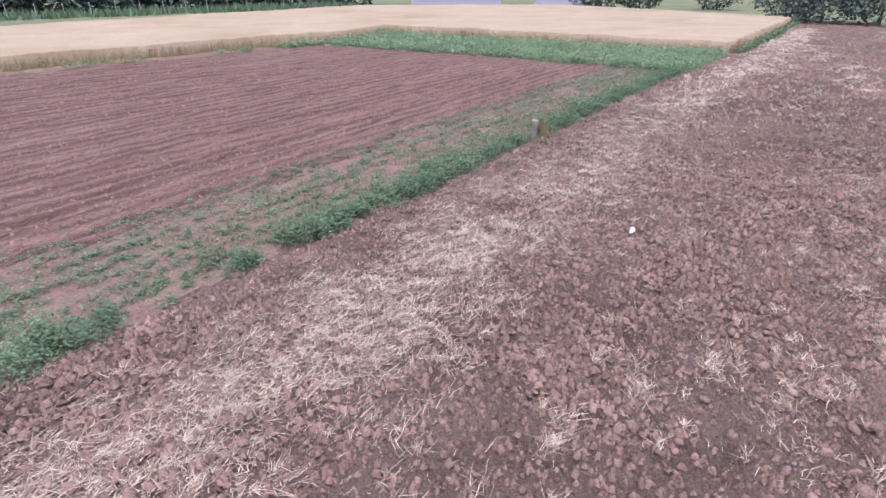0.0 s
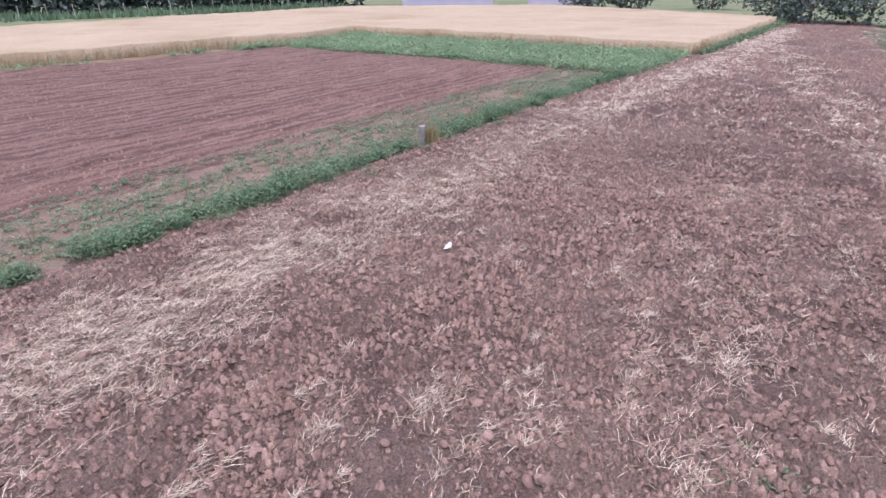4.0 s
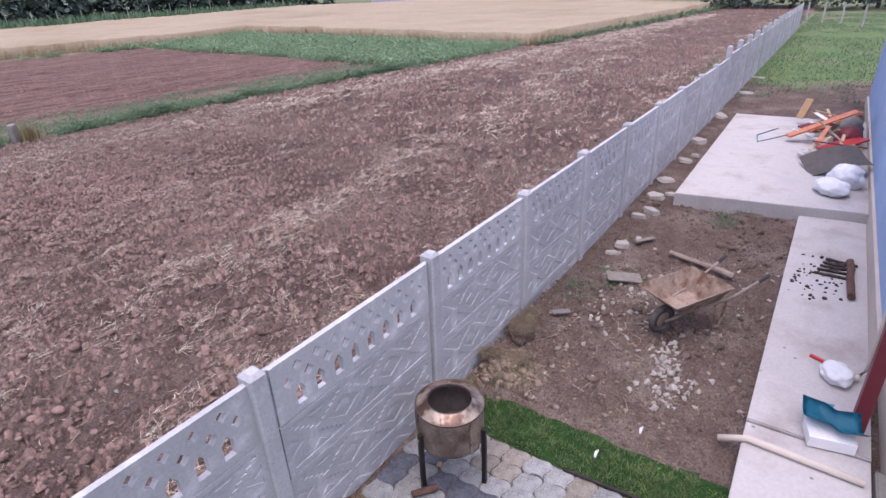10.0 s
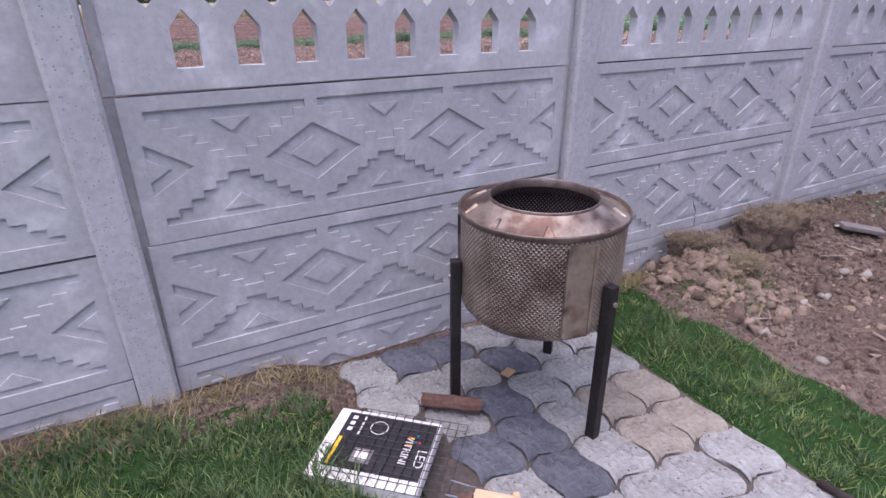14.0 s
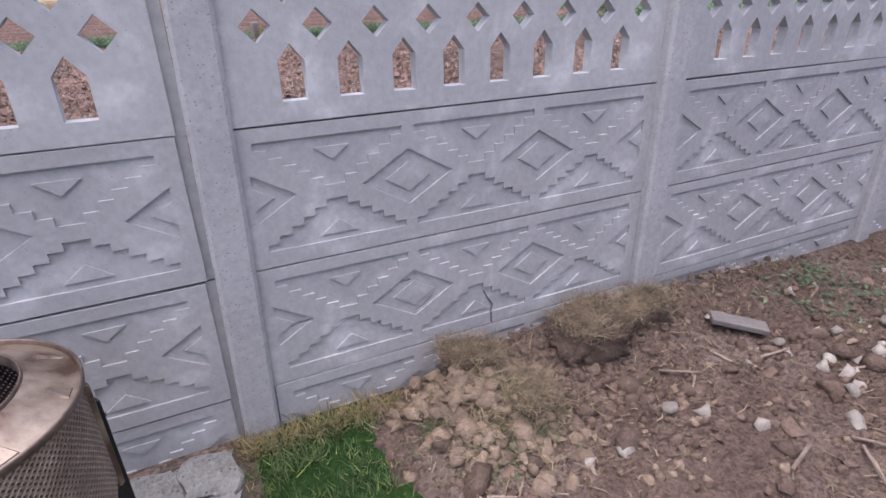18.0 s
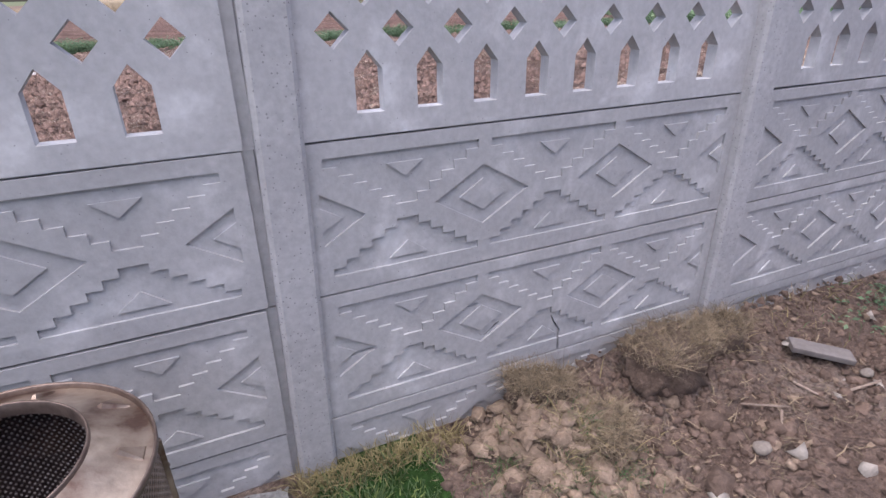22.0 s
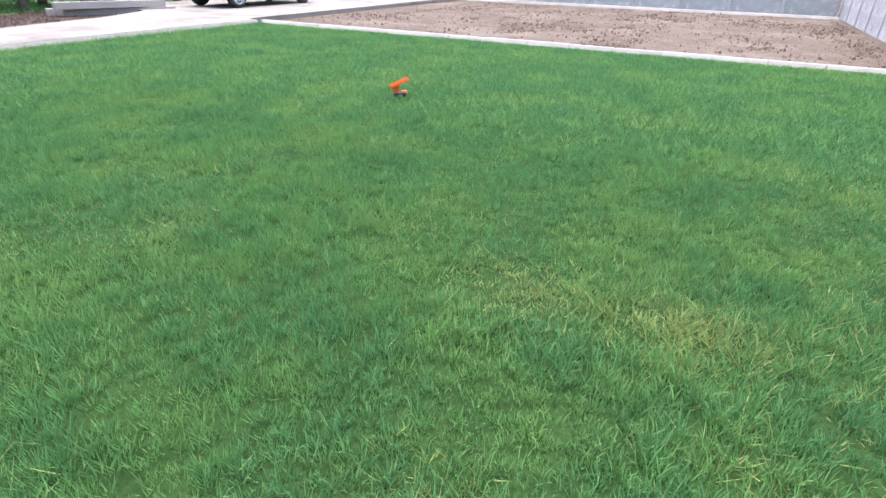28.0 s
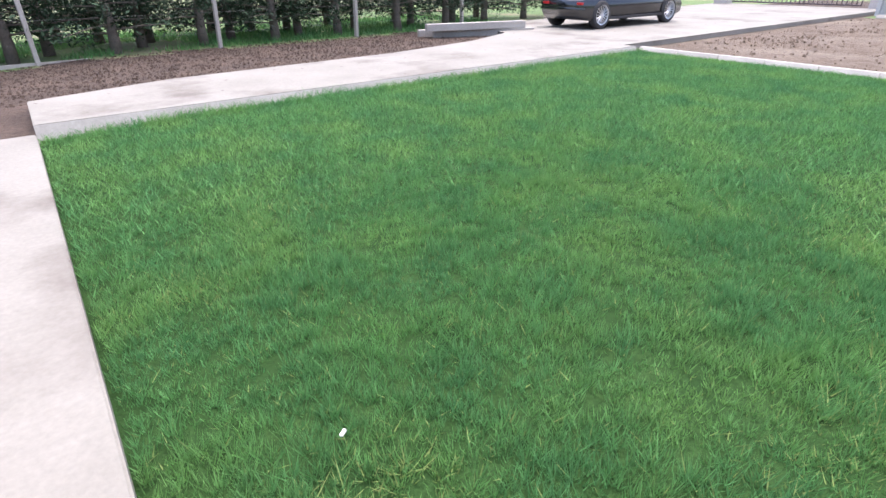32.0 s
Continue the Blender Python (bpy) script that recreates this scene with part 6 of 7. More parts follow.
x = np.concatenate([rng.normal(3.45, 0.16, 500), rng.normal(3.9, 0.45, 700)])
y = np.minimum(np.concatenate([rng.normal(-0.42, 0.12, 500), rng.normal(-0.45, 0.30, 700)]), -0.06)
lumps("dark_crumbs", x, y, 0.004 + 0.026 * rng.power(0.4, len(x)), rng, M["dark_clod"], 1, label="dark crumbled earth fallen from the turned sods", category="soil", rough_amt=0.42, smooth=False)


def sod(at, size_, turn, seed, label):
    """A turned sod: a ragged lump of earth with matted dry grass on it."""
    g = np.random.default_rng(seed)
    th = thing("turned_sod", label, "sod", at, turn, "turned sods")
    v0, f0 = ico(4)
    g1 = np.array([noise.noise(Vector(p) * 2.2 + Vector((seed, 0, 0))) + 0.5 * noise.noise(Vector(p) * 6.0 + Vector((0, seed, 0))) for p in v0])
    v = np.sign(v0) * np.abs(v0) ** 0.75 * (1 + 0.24 * g1)[:, None]
    v[:, 2] = np.clip(v[:, 2], -0.7, 0.70) + 0.16 * g1
    v = v * (1 + 0.10 * g.normal(0, 1, (len(v), 1)) * (g.uniform(0, 1, (len(v), 1)) < 0.5))
    v = v * np.array(size_)
    part("earth", array_mesh("earth", v, f0, M["sod_earth"]), None, th, "dark crumbling earth")
    top = v[(v[:, 2] > size_[2] * 0.42)]
    pick = top[g.integers(0, len(top), 2300)] + g.normal(0, 0.012, (2300, 3)) * np.array([1, 1, 0.3])
    part("dry_grass", array_mesh("dry_grass", *blades(pick[:, 0], pick[:, 1], pick[:, 2] - 0.006, g.uniform(0.010, 0.060, 2300), g.uniform(0.0016, 0.0036, 2300), g, 2.6), M["dead_sod"]), None, th, "matted dry yellow-brown grass")
    return th


sod((3.58, -0.24, 0.08), (0.20, 0.14, 0.15), 10, 3, "turned sod with matted dry grass leaning at the fence")
sod((2.96, -0.15, 0.07), (0.13, 0.08, 0.08), -20, 5, "small turned sod with dry grass at the fence")
sod((3.10, -0.42, 0.0), (0.12, 0.09, 0.07), 35, 8, "broken sod with dry grass on the dug earth")
sod((3.95, -0.17, 0.06), (0.16, 0.09, 0.10), 0, 11, "low dark sod with dry roots at the fence post")
x, y = scatter(rng, 7000, 2.5, 9.8, -2.9, -0.06, lambda x, y: 0.5 + 0 * x)
lumps("dirt_crumbs", x, y, 0.004 + 0.020 * rng.power(0.35, len(x)), rng, M["dark_clod"], 1, rough_amt=0.6, smooth=False, label="small crumbs and stones in the garden dirt", category="soil")
x, y = scatter(rng, 24000, 2.5, 9.6, -2.88, -0.06, lambda x, y: np.clip(0.9 - 0.1 * (x - 2.5), 0.15, 1) * smoothstep(0.25, 0.6, fbm(x * 2.3, y * 2.3, 187, 3)))
clods("fine_dirt_crumbs", x, y, 0.004 + 0.010 * rng.power(0.5, len(x)), rng, M["dark_clod"], "fine dark crumbs of garden earth")
x, y = scatter(rng, 520, 2.6, 9.6, -2.8, -0.1, lambda x, y: smoothstep(0.35, 0.6, fbm(x * 1.1, y * 1.1, 181, 3)))
lumps("dirt_lumps", x, y, 0.018 + 0.045 * rng.power(0.4, len(x)), rng, M["dark_clod"], 1, rough_amt=0.7, smooth=False, label="brown lumps of turned earth on the garden dirt", category="soil")
spots_w = [(3.61, -0.72), (4.47, -0.60), (5.1, -0.75), (5.35, -1.1)]
x = np.concatenate([rng.normal(3.62, 0.20, 80), rng.normal(4.15, 0.15, 60), rng.uniform(2.7, 7.5, 110), rng.normal(5.0, 0.35, 60)])
y = np.concatenate([rng.normal(-2.05, 0.13, 80), rng.normal(-1.88, 0.09, 60), rng.uniform(-2.8, -0.3, 110), rng.normal(-1.15, 0.3, 60)])
lumps("white_rubble", x, y, rng.uniform(0.008, 0.040, len(x)), rng, M["plaster"], 1, smooth=False, rough_amt=0.65, label="crumbs of white plaster rubble on the dirt", category="rubble")
for sx, sy in spots_w + [(4.55, -1.75), (4.7, -1.95)]:
    v0, f0 = ico(2)
    v0 = v0 * (1 + 0.13 * rng.uniform(-1, 1, (len(v0), 1))) * np.array([0.042, 0.032, 0.022]) * rng.uniform(0.7, 1.1)
    ob = tagged(new("stone", array_mesh("stone", v0, f0, M["stone"], True)), "pale rounded stone lying on the dirt", "stone", "stones on the dirt")
    ob.location = (sx, sy, float(total_height(np.array([sx]), np.array([sy]))[0]) + 0.018)
for sx, sy, sz in [(6.6, -0.40, 0.16), (6.98, -0.44, 0.20), (7.25, -0.62, 0.12), (8.3, -0.30, 0.18), (8.6, -0.46, 0.22), (9.4, -0.34, 0.28), (9.75, -0.55, 0.16), (10.6, -0.28, 0.26), (12.2, -0.28, 0.32), (12.7, -0.42, 0.18), (14.1, -0.22, 0.30), (17.4, -0.2, 0.36), (21.5, -0.3, 0.4), (25, -0.3, 0.4)]:
    bm = bmesh.new()
    sides_n = rnd.randint(5, 8)
    outline = [(sz * rnd.uniform(0.65, 1.15) * math.cos(2 * math.pi * k / sides_n), sz * rnd.uniform(0.4, 0.8) * math.sin(2 * math.pi * k / sides_n)) for k in range(sides_n)]
    lo, hi = prism(bm, outline, 0, rnd.uniform(0.05, 0.11))
    for v in hi:
        v.co.x, v.co.y, v.co.z = v.co.x * rnd.uniform(0.75, 0.95), v.co.y * rnd.uniform(0.75, 0.95), v.co.z + rnd.uniform(-0.02, 0.02)
    bmesh.ops.bevel(bm, geom=list(bm.edges), offset=0.008, segments=1, affect="EDGES")
    ob = tagged(new("concrete_lump", bm_mesh("concrete_lump", bm, M["kerb"])), "broken pale chunk of waste concrete at the foot of the fence", "concrete lump", "concrete lumps")
    ob.matrix_basis = pose(sx, sy, float(yard_height(np.array([sx]), np.array([sy]))[0]) - 0.01, rnd.uniform(-9, 9), rnd.uniform(-9, 9), rnd.uniform(0, 180))
# dry fringe at the foot of the fence, grass left on the dug earth
x = np.concatenate([rng.uniform(1.95, 2.62, 1100), rng.normal(4.5, 0.5, 130), rng.normal(3.0, 0.15, 300), rng.uniform(-0.7, 0.7, 900)])
y = np.minimum(np.concatenate([rng.normal(-0.10, 0.035, 1100), rng.normal(-0.18, 0.08, 130), rng.normal(-0.42, 0.10, 300), rng.normal(-0.13, 0.05, 900)]), -0.04)
n = len(x)
stuff("dry_fringe", blades(x, y, total_height(x, y) - 0.005, rng.uniform(0.02, 0.09, n), rng.uniform(0.003, 0.006, n), rng, 1.5), M["dry"], "dry yellow grass fringe at the foot of the fence", "grass")
x = np.concatenate([rng.normal(2.68, 0.07, 260), rng.normal(3.03, 0.07, 320), rng.normal(2.86, 0.09, 420), rng.normal(3.1, 0.08, 150), rng.uniform(4.4, 6.5, 200)])
y = np.minimum(np.concatenate([rng.normal(-0.36, 0.05, 260), rng.normal(-0.36, 0.05, 320), rng.normal(-0.58, 0.06, 420), rng.normal(-0.55, 0.06, 150), rng.uniform(-1.3, -0.1, 200)]), -0.05)
n = len(x)
stuff("sod_grass", blades(x, y, total_height(x, y) - 0.005, rng.uniform(0.02, 0.065, n), rng.uniform(0.002, 0.0045, n), rng, 1.2), M["dull_blade"], "green grass left on the dug-up earth", "grass")
x, y = rng.uniform(-0.9, 0.75, 900), -0.16 + rng.normal(0, 0.06, 900)
y = np.minimum(y - 0.14 * smoothstep(-0.3, 0.5, x), -0.05)
lumps("edge_crumbs", x, y, 0.004 + 0.013 * rng.power(0.5, 900), rng, M["dark_clod"], 1, label="brown crumbs of soil between lawn and fence", category="soil", smooth=False)
x, y = rng.normal(2.95, 0.20, 900), np.minimum(rng.normal(-0.40, 0.15, 900), -0.07)
stuff("heap_fibres", straw_bits(x, y, rng.uniform(0.02, 0.09, 900), rng.uniform(0.0015, 0.0035, 900), rng.uniform(0.01, 0.05, 900), 0.4, 0.1), M["dead_sod"], "dry root fibres hanging on the dug-up earth", "litter")
x, y = scatter(rng, 6500, 2.6, 8.5, -2.8, -0.06, lambda x, y: np.clip(1.25 - 0.14 * (x - 2.6), 0.2, 1) * smoothstep(0.3, 0.6, fbm(x * 1.7, y * 1.7, 171, 2)))
n = len(x)
stuff("root_litter", straw_bits(x, y, rng.uniform(0.02, 0.11, n), rng.uniform(0.002, 0.006, n), rng.uniform(0.0, 0.02, n), 0.4, 0.2), M["dead_sod"], "brown roots and straw bits strewn over the dirt", "litter")
for k in range(26):
    sx, sy = rnd.uniform(2.7, 5.6), rnd.uniform(-2.2, -0.4)
    z = float(total_height(np.array([sx]), np.array([sy]))[0]) + 0.015
    a, l = rnd.uniform(0, 6.28), rnd.uniform(0.06, 0.22)
    log("twig", (sx, sy, z), (sx + l * math.cos(a), sy + l * math.sin(a), z + rnd.uniform(0, 0.02)), rnd.uniform(0.004, 0.010), "dry grey-brown twig lying on the dirt", "twig", "grey_wood", "twigs on the dirt")
bm = bmesh.new()
box(bm, -0.14, -0.045, 0, 0.14, 0.045, 0.030, 0.006)
ob = tagged(new("brick_shard", bm_mesh("brick_shard", bm, M["grey_sheet"])), "weathered grey slab shard on the dirt", "shard")
ob.matrix_basis = pose(4.38, -0.43, 0.0, 4, 8, -38)
x, y = np.concatenate([rng.normal(5.15, 0.22, 16), rng.normal(5.7, 0.25, 14), rng.normal(8.9, 0.30, 26)]), np.concatenate([rng.normal(-0.35, 0.15, 16), rng.normal(-0.75, 0.2, 14), rng.normal(-1.68, 0.16, 26)])
plants("yard_weeds", x, y, rng.uniform(0.05, 0.13, 56), rng.uniform(0.03, 0.08, 56), rng.uniform(14, 34, 56), 0.030, rng, M["leaf"], "small green weeds sprouting on the garden dirt", "weeds")
for sx, sy, sa, w_, l_, lab in [(5.75, -0.86, 25, 0.32, 0.50, "pale flat board scrap lying on the dirt"), (7.25, -0.75, 60, 0.10, 0.4, "thin pale board scrap lying on the dirt")]:
    bm = bmesh.new()
    box(bm, -w_ / 2, -l_ / 2, 0, w_ / 2, l_ / 2, 0.02, 0.003)
    ob = tagged(new("board_scrap", bm_mesh("board_scrap", bm, M["stone"])), lab, "board")
    ob.matrix_basis = pose(sx, sy, 0.02, 3, 4, sa)
log("old_plank", (6.95, -1.25, 0.03), (6.55, -2.25, 0.04), 0.045, "old brown round timber lying on the dirt", "timber", "grey_wood")

# ---- wheelbarrow ----
barrow = thing("wheelbarrow", "old rusty wheelbarrow with sand-stained tray standing on the dirt", "wheelbarrow", (4.65, -1.68, -0.03), -32)
bm = bmesh.new()
lo = [(0.12, -0.18), (0.62, -0.20), (0.62, 0.20), (0.12, 0.18)]
hi_ = [(-0.14, -0.33), (0.78, -0.33), (0.78, 0.33), (-0.14, 0.33)]
for inner in (0, 1):
    t = 0.006 * inner
    a = [bm.verts.new((x, y, 0.33 + t)) for x, y in lo]
    b = [bm.verts.new((x + (t if x < 0 else -t), y - math.copysign(t, y), 0.56 if x < 0.3 else 0.60)) for x, y in hi_]
    for k in range(4):
        bm.faces.new((a[k], a[(k + 1) % 4], b[(k + 1) % 4], b[k]))
    bm.faces.new(a)
part("tray", bm, M["rust"], barrow, "rusty sheet steel tray")
bm = bmesh.new()
rim = [(-0.14, -0.33, 0.56), (0.78, -0.33, 0.60), (0.78, 0.33, 0.60), (-0.14, 0.33, 0.56), (-0.14, -0.33, 0.56)]
tube(bm, rim, 0.011, 6)
part("rim", bm, M["rust"], barrow)
for s in (-1, 1):
    bm = bmesh.new()
    tube(bm, [(0.0, s * 0.07, 0.19), (0.25, s * 0.17, 0.32), (0.8, s * 0.27, 0.40), (1.38, s * 0.33, 0.62)], 0.017, 8)
    handle = part("handle", bm, M["grey_wood"], barrow, "weathered pale handle")
    bm = bmesh.new()
    tube(bm, [(1.24, s * 0.318, 0.565), (1.39, s * 0.331, 0.625)], 0.022, 8)
    part("grip", bm, M["rubber"], handle)
    bm = bmesh.new()
    tube(bm, [(0.62, s * 0.24, 0.37), (0.66, s * 0.25, 0.02), (0.74, s * 0.25, 0.02), (0.80, s * 0.26, 0.40)], 0.016, 8)
    part("leg", bm, M["rust"], barrow)
wheel_me = bmesh.new()
prof = [(0.11, -0.035), (0.165, -0.04), (0.19, -0.02), (0.195, 0.0), (0.19, 0.02), (0.165, 0.04), (0.11, 0.035), (0.11, -0.035)]
lathe(wheel_me, prof, 28)
wh = part("wheel", bm_mesh("wheel", wheel_me, M["dusty_rubber"], True), None, barrow, "worn dusty rubber wheel")
wh.matrix_basis = pose(0.0, 0, 0.195, 90, 0, 0)
bm = bmesh.new()
lathe(bm, [(0.0001, -0.03), (0.04, -0.03), (0.11, -0.015), (0.11, 0.015), (0.04, 0.03), (0.0001, 0.03)], 20)
part("rim_disc", bm, M["rust"], wh)

# ---- things on the walkway ----
box_thing = thing("white_carton", "white box under a teal plastic seat on the walkway", "box", (3.42, -3.52, 0.10), 12)
bm = bmesh.new()
box(bm, -0.14, -0.19, 0, 0.16, 0.19, 0.12, 0.01)
part("carton", bm, M["card_white"], box_thing)
seat = thing("teal_scoop", "teal plastic scoop seat lying on the white box", "plastic tray", (3.42, -3.52, 0.225), 12)
bm = bmesh.new()
pts = [[bm.verts.new((0.15 * u + (0.10 if v > 0.5 else 0), -0.24 + 0.46 * v, 0.10 * u * u + 0.05 * (1 - v) + (0.16 * max(0, v - 0.6)))) for u in np.linspace(-1, 1, 7)] for v in np.linspace(0, 1, 8)]
for q, s in zip(pts, pts[1:]):
    for k in range(6):
        bm.faces.new((q[k], q[k + 1], s[k + 1], s[k]))
bmesh.ops.solidify(bm, geom=list(bm.faces), thickness=0.006)
part("shell", bm_mesh("shell", bm, M["teal"], True), None, seat)
bm = bmesh.new()
prism(bm, [(0.17, -0.02), (0.36, -0.09), (0.36, 0.15), (0.17, 0.08)], 0.02, 0.035)
part("back_flap", bm, M["teal"], seat)


def sack(at, size_, label, turn=0.0, m="sack", seed=3):
    v0, f0 = ico(4)
    g = np.array([noise.noise(Vector(p) * 1.9 + Vector((seed, 0, 0))) for p in v0])
    g2 = np.array([noise.noise(Vector(p) * 5.0 + Vector((0, seed, 0))) for p in v0])
    v = v0 * (1 + 0.22 * g + 0.07 * g2)[:, None]
    v[:, 2] = np.maximum(v[:, 2], -0.75)
    v = (v + np.array([0, 0, 0.75])) * np.array(size_)
    ob = tagged(new("sack", array_mesh("sack", v, f0, M[m], True)), label, "sack")
    ob.matrix_basis = pose(*at, 0, 0, turn)
    return ob


sack((4.48, -3.55, 0.10), (0.20, 0.15, 0.10), "crumpled white plastic sack on the walkway", 20)
bm = bmesh.new()
box(bm, -0.09, -0.02, 0, 0.09, 0.02, 0.03, 0.008)
ob = tagged(new("red_tool", bm_mesh("red_tool", bm, M["red"])), "small red plastic tool by the sack", "tool")
ob.matrix_basis = pose(4.78, -3.38, 0.10, 0, 0, 65)
bm = bmesh.new()
tube(bm, [(3.02, -2.66, 0.02), (3.03, -2.9, 0.125), (2.98, -3.80, 0.125)], 0.035, 10)
tagged(new("waste_pipe", bm_mesh("waste_pipe", bm, M["cream"], True)), "cream plastic waste pipe laid across the walkway", "pipe")
for k in range(9):
    sx, sy = 7.35 + 0.14 * (k % 5) - 0.25, -3.35 - 0.03 * k
    log("charred_stick", (sx, sy + 0.14, 0.125), (sx + rnd.uniform(-0.05, 0.08), sy - 0.14, 0.125), 0.022, "dark charred stick on the walkway", "firewood", "soot", "charred sticks")
log("charred_log", (7.65, -3.64, 0.15), (6.45, -3.66, 0.15), 0.048, "dark brown burnt log lying by the house wall", "firewood", "bark")
x, y = scatter(rng, 130, 6.2, 8.0, -3.6, -2.96, lambda x, y: np.exp(-((x - 7.0) / 0.5) ** 2))
lumps("charcoal_crumbs", x, y, rng.uniform(0.008, 0.03, len(x)), rng, M["soot"], 1, label="black charcoal crumbs on the walkway", category="charcoal", height=np.full(len(x), 0.102))

# ---- heap on the pad ----
bm = bmesh.new()
sx = [[bm.verts.new((1.5 * u, 0.62 * v, 0.12 * math.sin(math.pi * u) + 0.05 * v * v)) for v in np.linspace(-1, 1, 5)] for u in np.linspace(0, 1, 9)]
for q, s in zip(sx, sx[1:]):
    for k in range(4):
        bm.faces.new((q[k], q[k + 1], s[k + 1], s[k]))
bmesh.ops.solidify(bm, geom=list(bm.faces), thickness=0.012)
ob = tagged(new("grey_sheet", bm_mesh("grey_sheet", bm, M["grey_sheet"], True)), "bent dark grey sheet leaning on the heap", "sheet")
ob.matrix_basis = pose(11.9, -2.75, 0.30, 12, -16, -72)
ob.scale = (0.72, 0.72, 0.8)
sack((10.45, -3.25, 0.27), (0.34, 0.26, 0.17), "stuffed white woven sack on the concrete pad", 35, seed=5)
sack((11.0, -3.45, 0.27), (0.30, 0.24, 0.26), "grey-white woven sack leaning at the wall", 80, seed=9)
boards = [((14.2, -2.2, 0.42), (14.9, -3.5, 1.0), 0.24, "orange_board", "long orange-brown painted board leaning on the heap"), ((15.0, -2.6, 0.40), (15.6, -3.6, 0.85), 0.20, "orange_board", "orange-brown board in the heap"),
          ((15.6, -2.5, 0.33), (16.6, -3.5, 0.60), 0.5, "maroon", "dark red-brown board in the heap"), ((13.5, -3.0, 0.33), (14.3, -3.7, 0.5), 0.4, "red", "red plastic panel in the heap"),
          ((13.0, -3.0, 0.40), (13.4, -3.65, 0.5), 0.35, "yellow", "yellow plastic panel in the heap"), ((16.3, -2.3, 0.45), (16.5, -2.45, 0.95), 0.22, "card_brown", "upright brown board scrap in the heap")]
for a, b, w_, m, lab in boards:
    bm = bmesh.new()
    L_ = (Vector(b) - Vector(a)).length
    box(bm, -w_ / 2, -0.02, 0, w_ / 2, 0.02, L_, 0.004)
    ob = tagged(new("board", bm_mesh("board", bm, M[m])), lab, "board", "boards in the heap")
    q = (Vector(b) - Vector(a)).to_track_quat("Z", "Y")
    ob.matrix_basis = Matrix.Translation(a) @ q.to_matrix().to_4x4()
for k in range(16):
    L_ = rnd.uniform(0.5, 1.5)
    bm = bmesh.new()
    box(bm, -L_ / 2, -rnd.uniform(0.015, 0.05), 0, L_ / 2, rnd.uniform(0.015, 0.05), 0.022, 0.003)
    kind_m = rnd.choice(["grey_wood", "orange_board", "card_brown", "white", "maroon", "light_wood"])
    ob = tagged(new("lath", bm_mesh("lath", bm, M[kind_m])), "thin board lying across the junk heap", "board", "laths in the heap")
    ob.matrix_basis = pose(rnd.uniform(12.8, 16.4), rnd.uniform(-3.3, -2.7), 0.42 + 0.02 * k, rnd.uniform(-15, 15), rnd.uniform(-14, 14), rnd.uniform(0, 180))
v0, f0 = ico(3)
for k, (bx, by, sc) in enumerate([(14.6, -3.45, (0.42, 0.28, 0.26)), (15.5, -3.4, (0.5, 0.32, 0.34))]):
    v = v0 * (1 + 0.25 * np.array([noise.noise(Vector(p) * 2.4 + Vector((k * 7, 0, 0))) for p in v0]))[:, None] * np.array(sc)
    v[:, 2] = np.maximum(v[:, 2] + sc[2] * 0.6, 0)
    ob = tagged(new("rubbish_bag", array_mesh("rubbish_bag", v, f0, M["grey_sheet" if k else "maroon"], True)), "dull crumpled bag of scrap in the heap", "rubbish bag", "bags in the heap")
    ob.location = (bx, by, 0.27)
bm = bmesh.new()
for k in range(5):
    r = 0.20 + 0.02 * k
    tube(bm, [(r * math.cos(a), r * 0.8 * math.sin(a), 0.012 * k + 0.01) for a in np.linspace(0, 6.1, 18)], 0.010, 6)
ob = tagged(new("cable_coil", bm_mesh("cable_coil", bm, M["white"], True)), "loose coil of white cable on the heap", "cable")
ob.location = (12.9, -2.75, 0.34)
bm = bmesh.new()
tube(bm, [(15.2, -2.3, 0.285), (14.4, -1.9, 0.285), (13.9, -1.6, 0.285), (14.6, -1.5, 0.285), (15.6, -1.9, 0.285)], 0.012, 6)
tagged(new("green_hose", bm_mesh("green_hose", bm, M["teal"], True)), "thin green hose on the concrete pad", "hose")


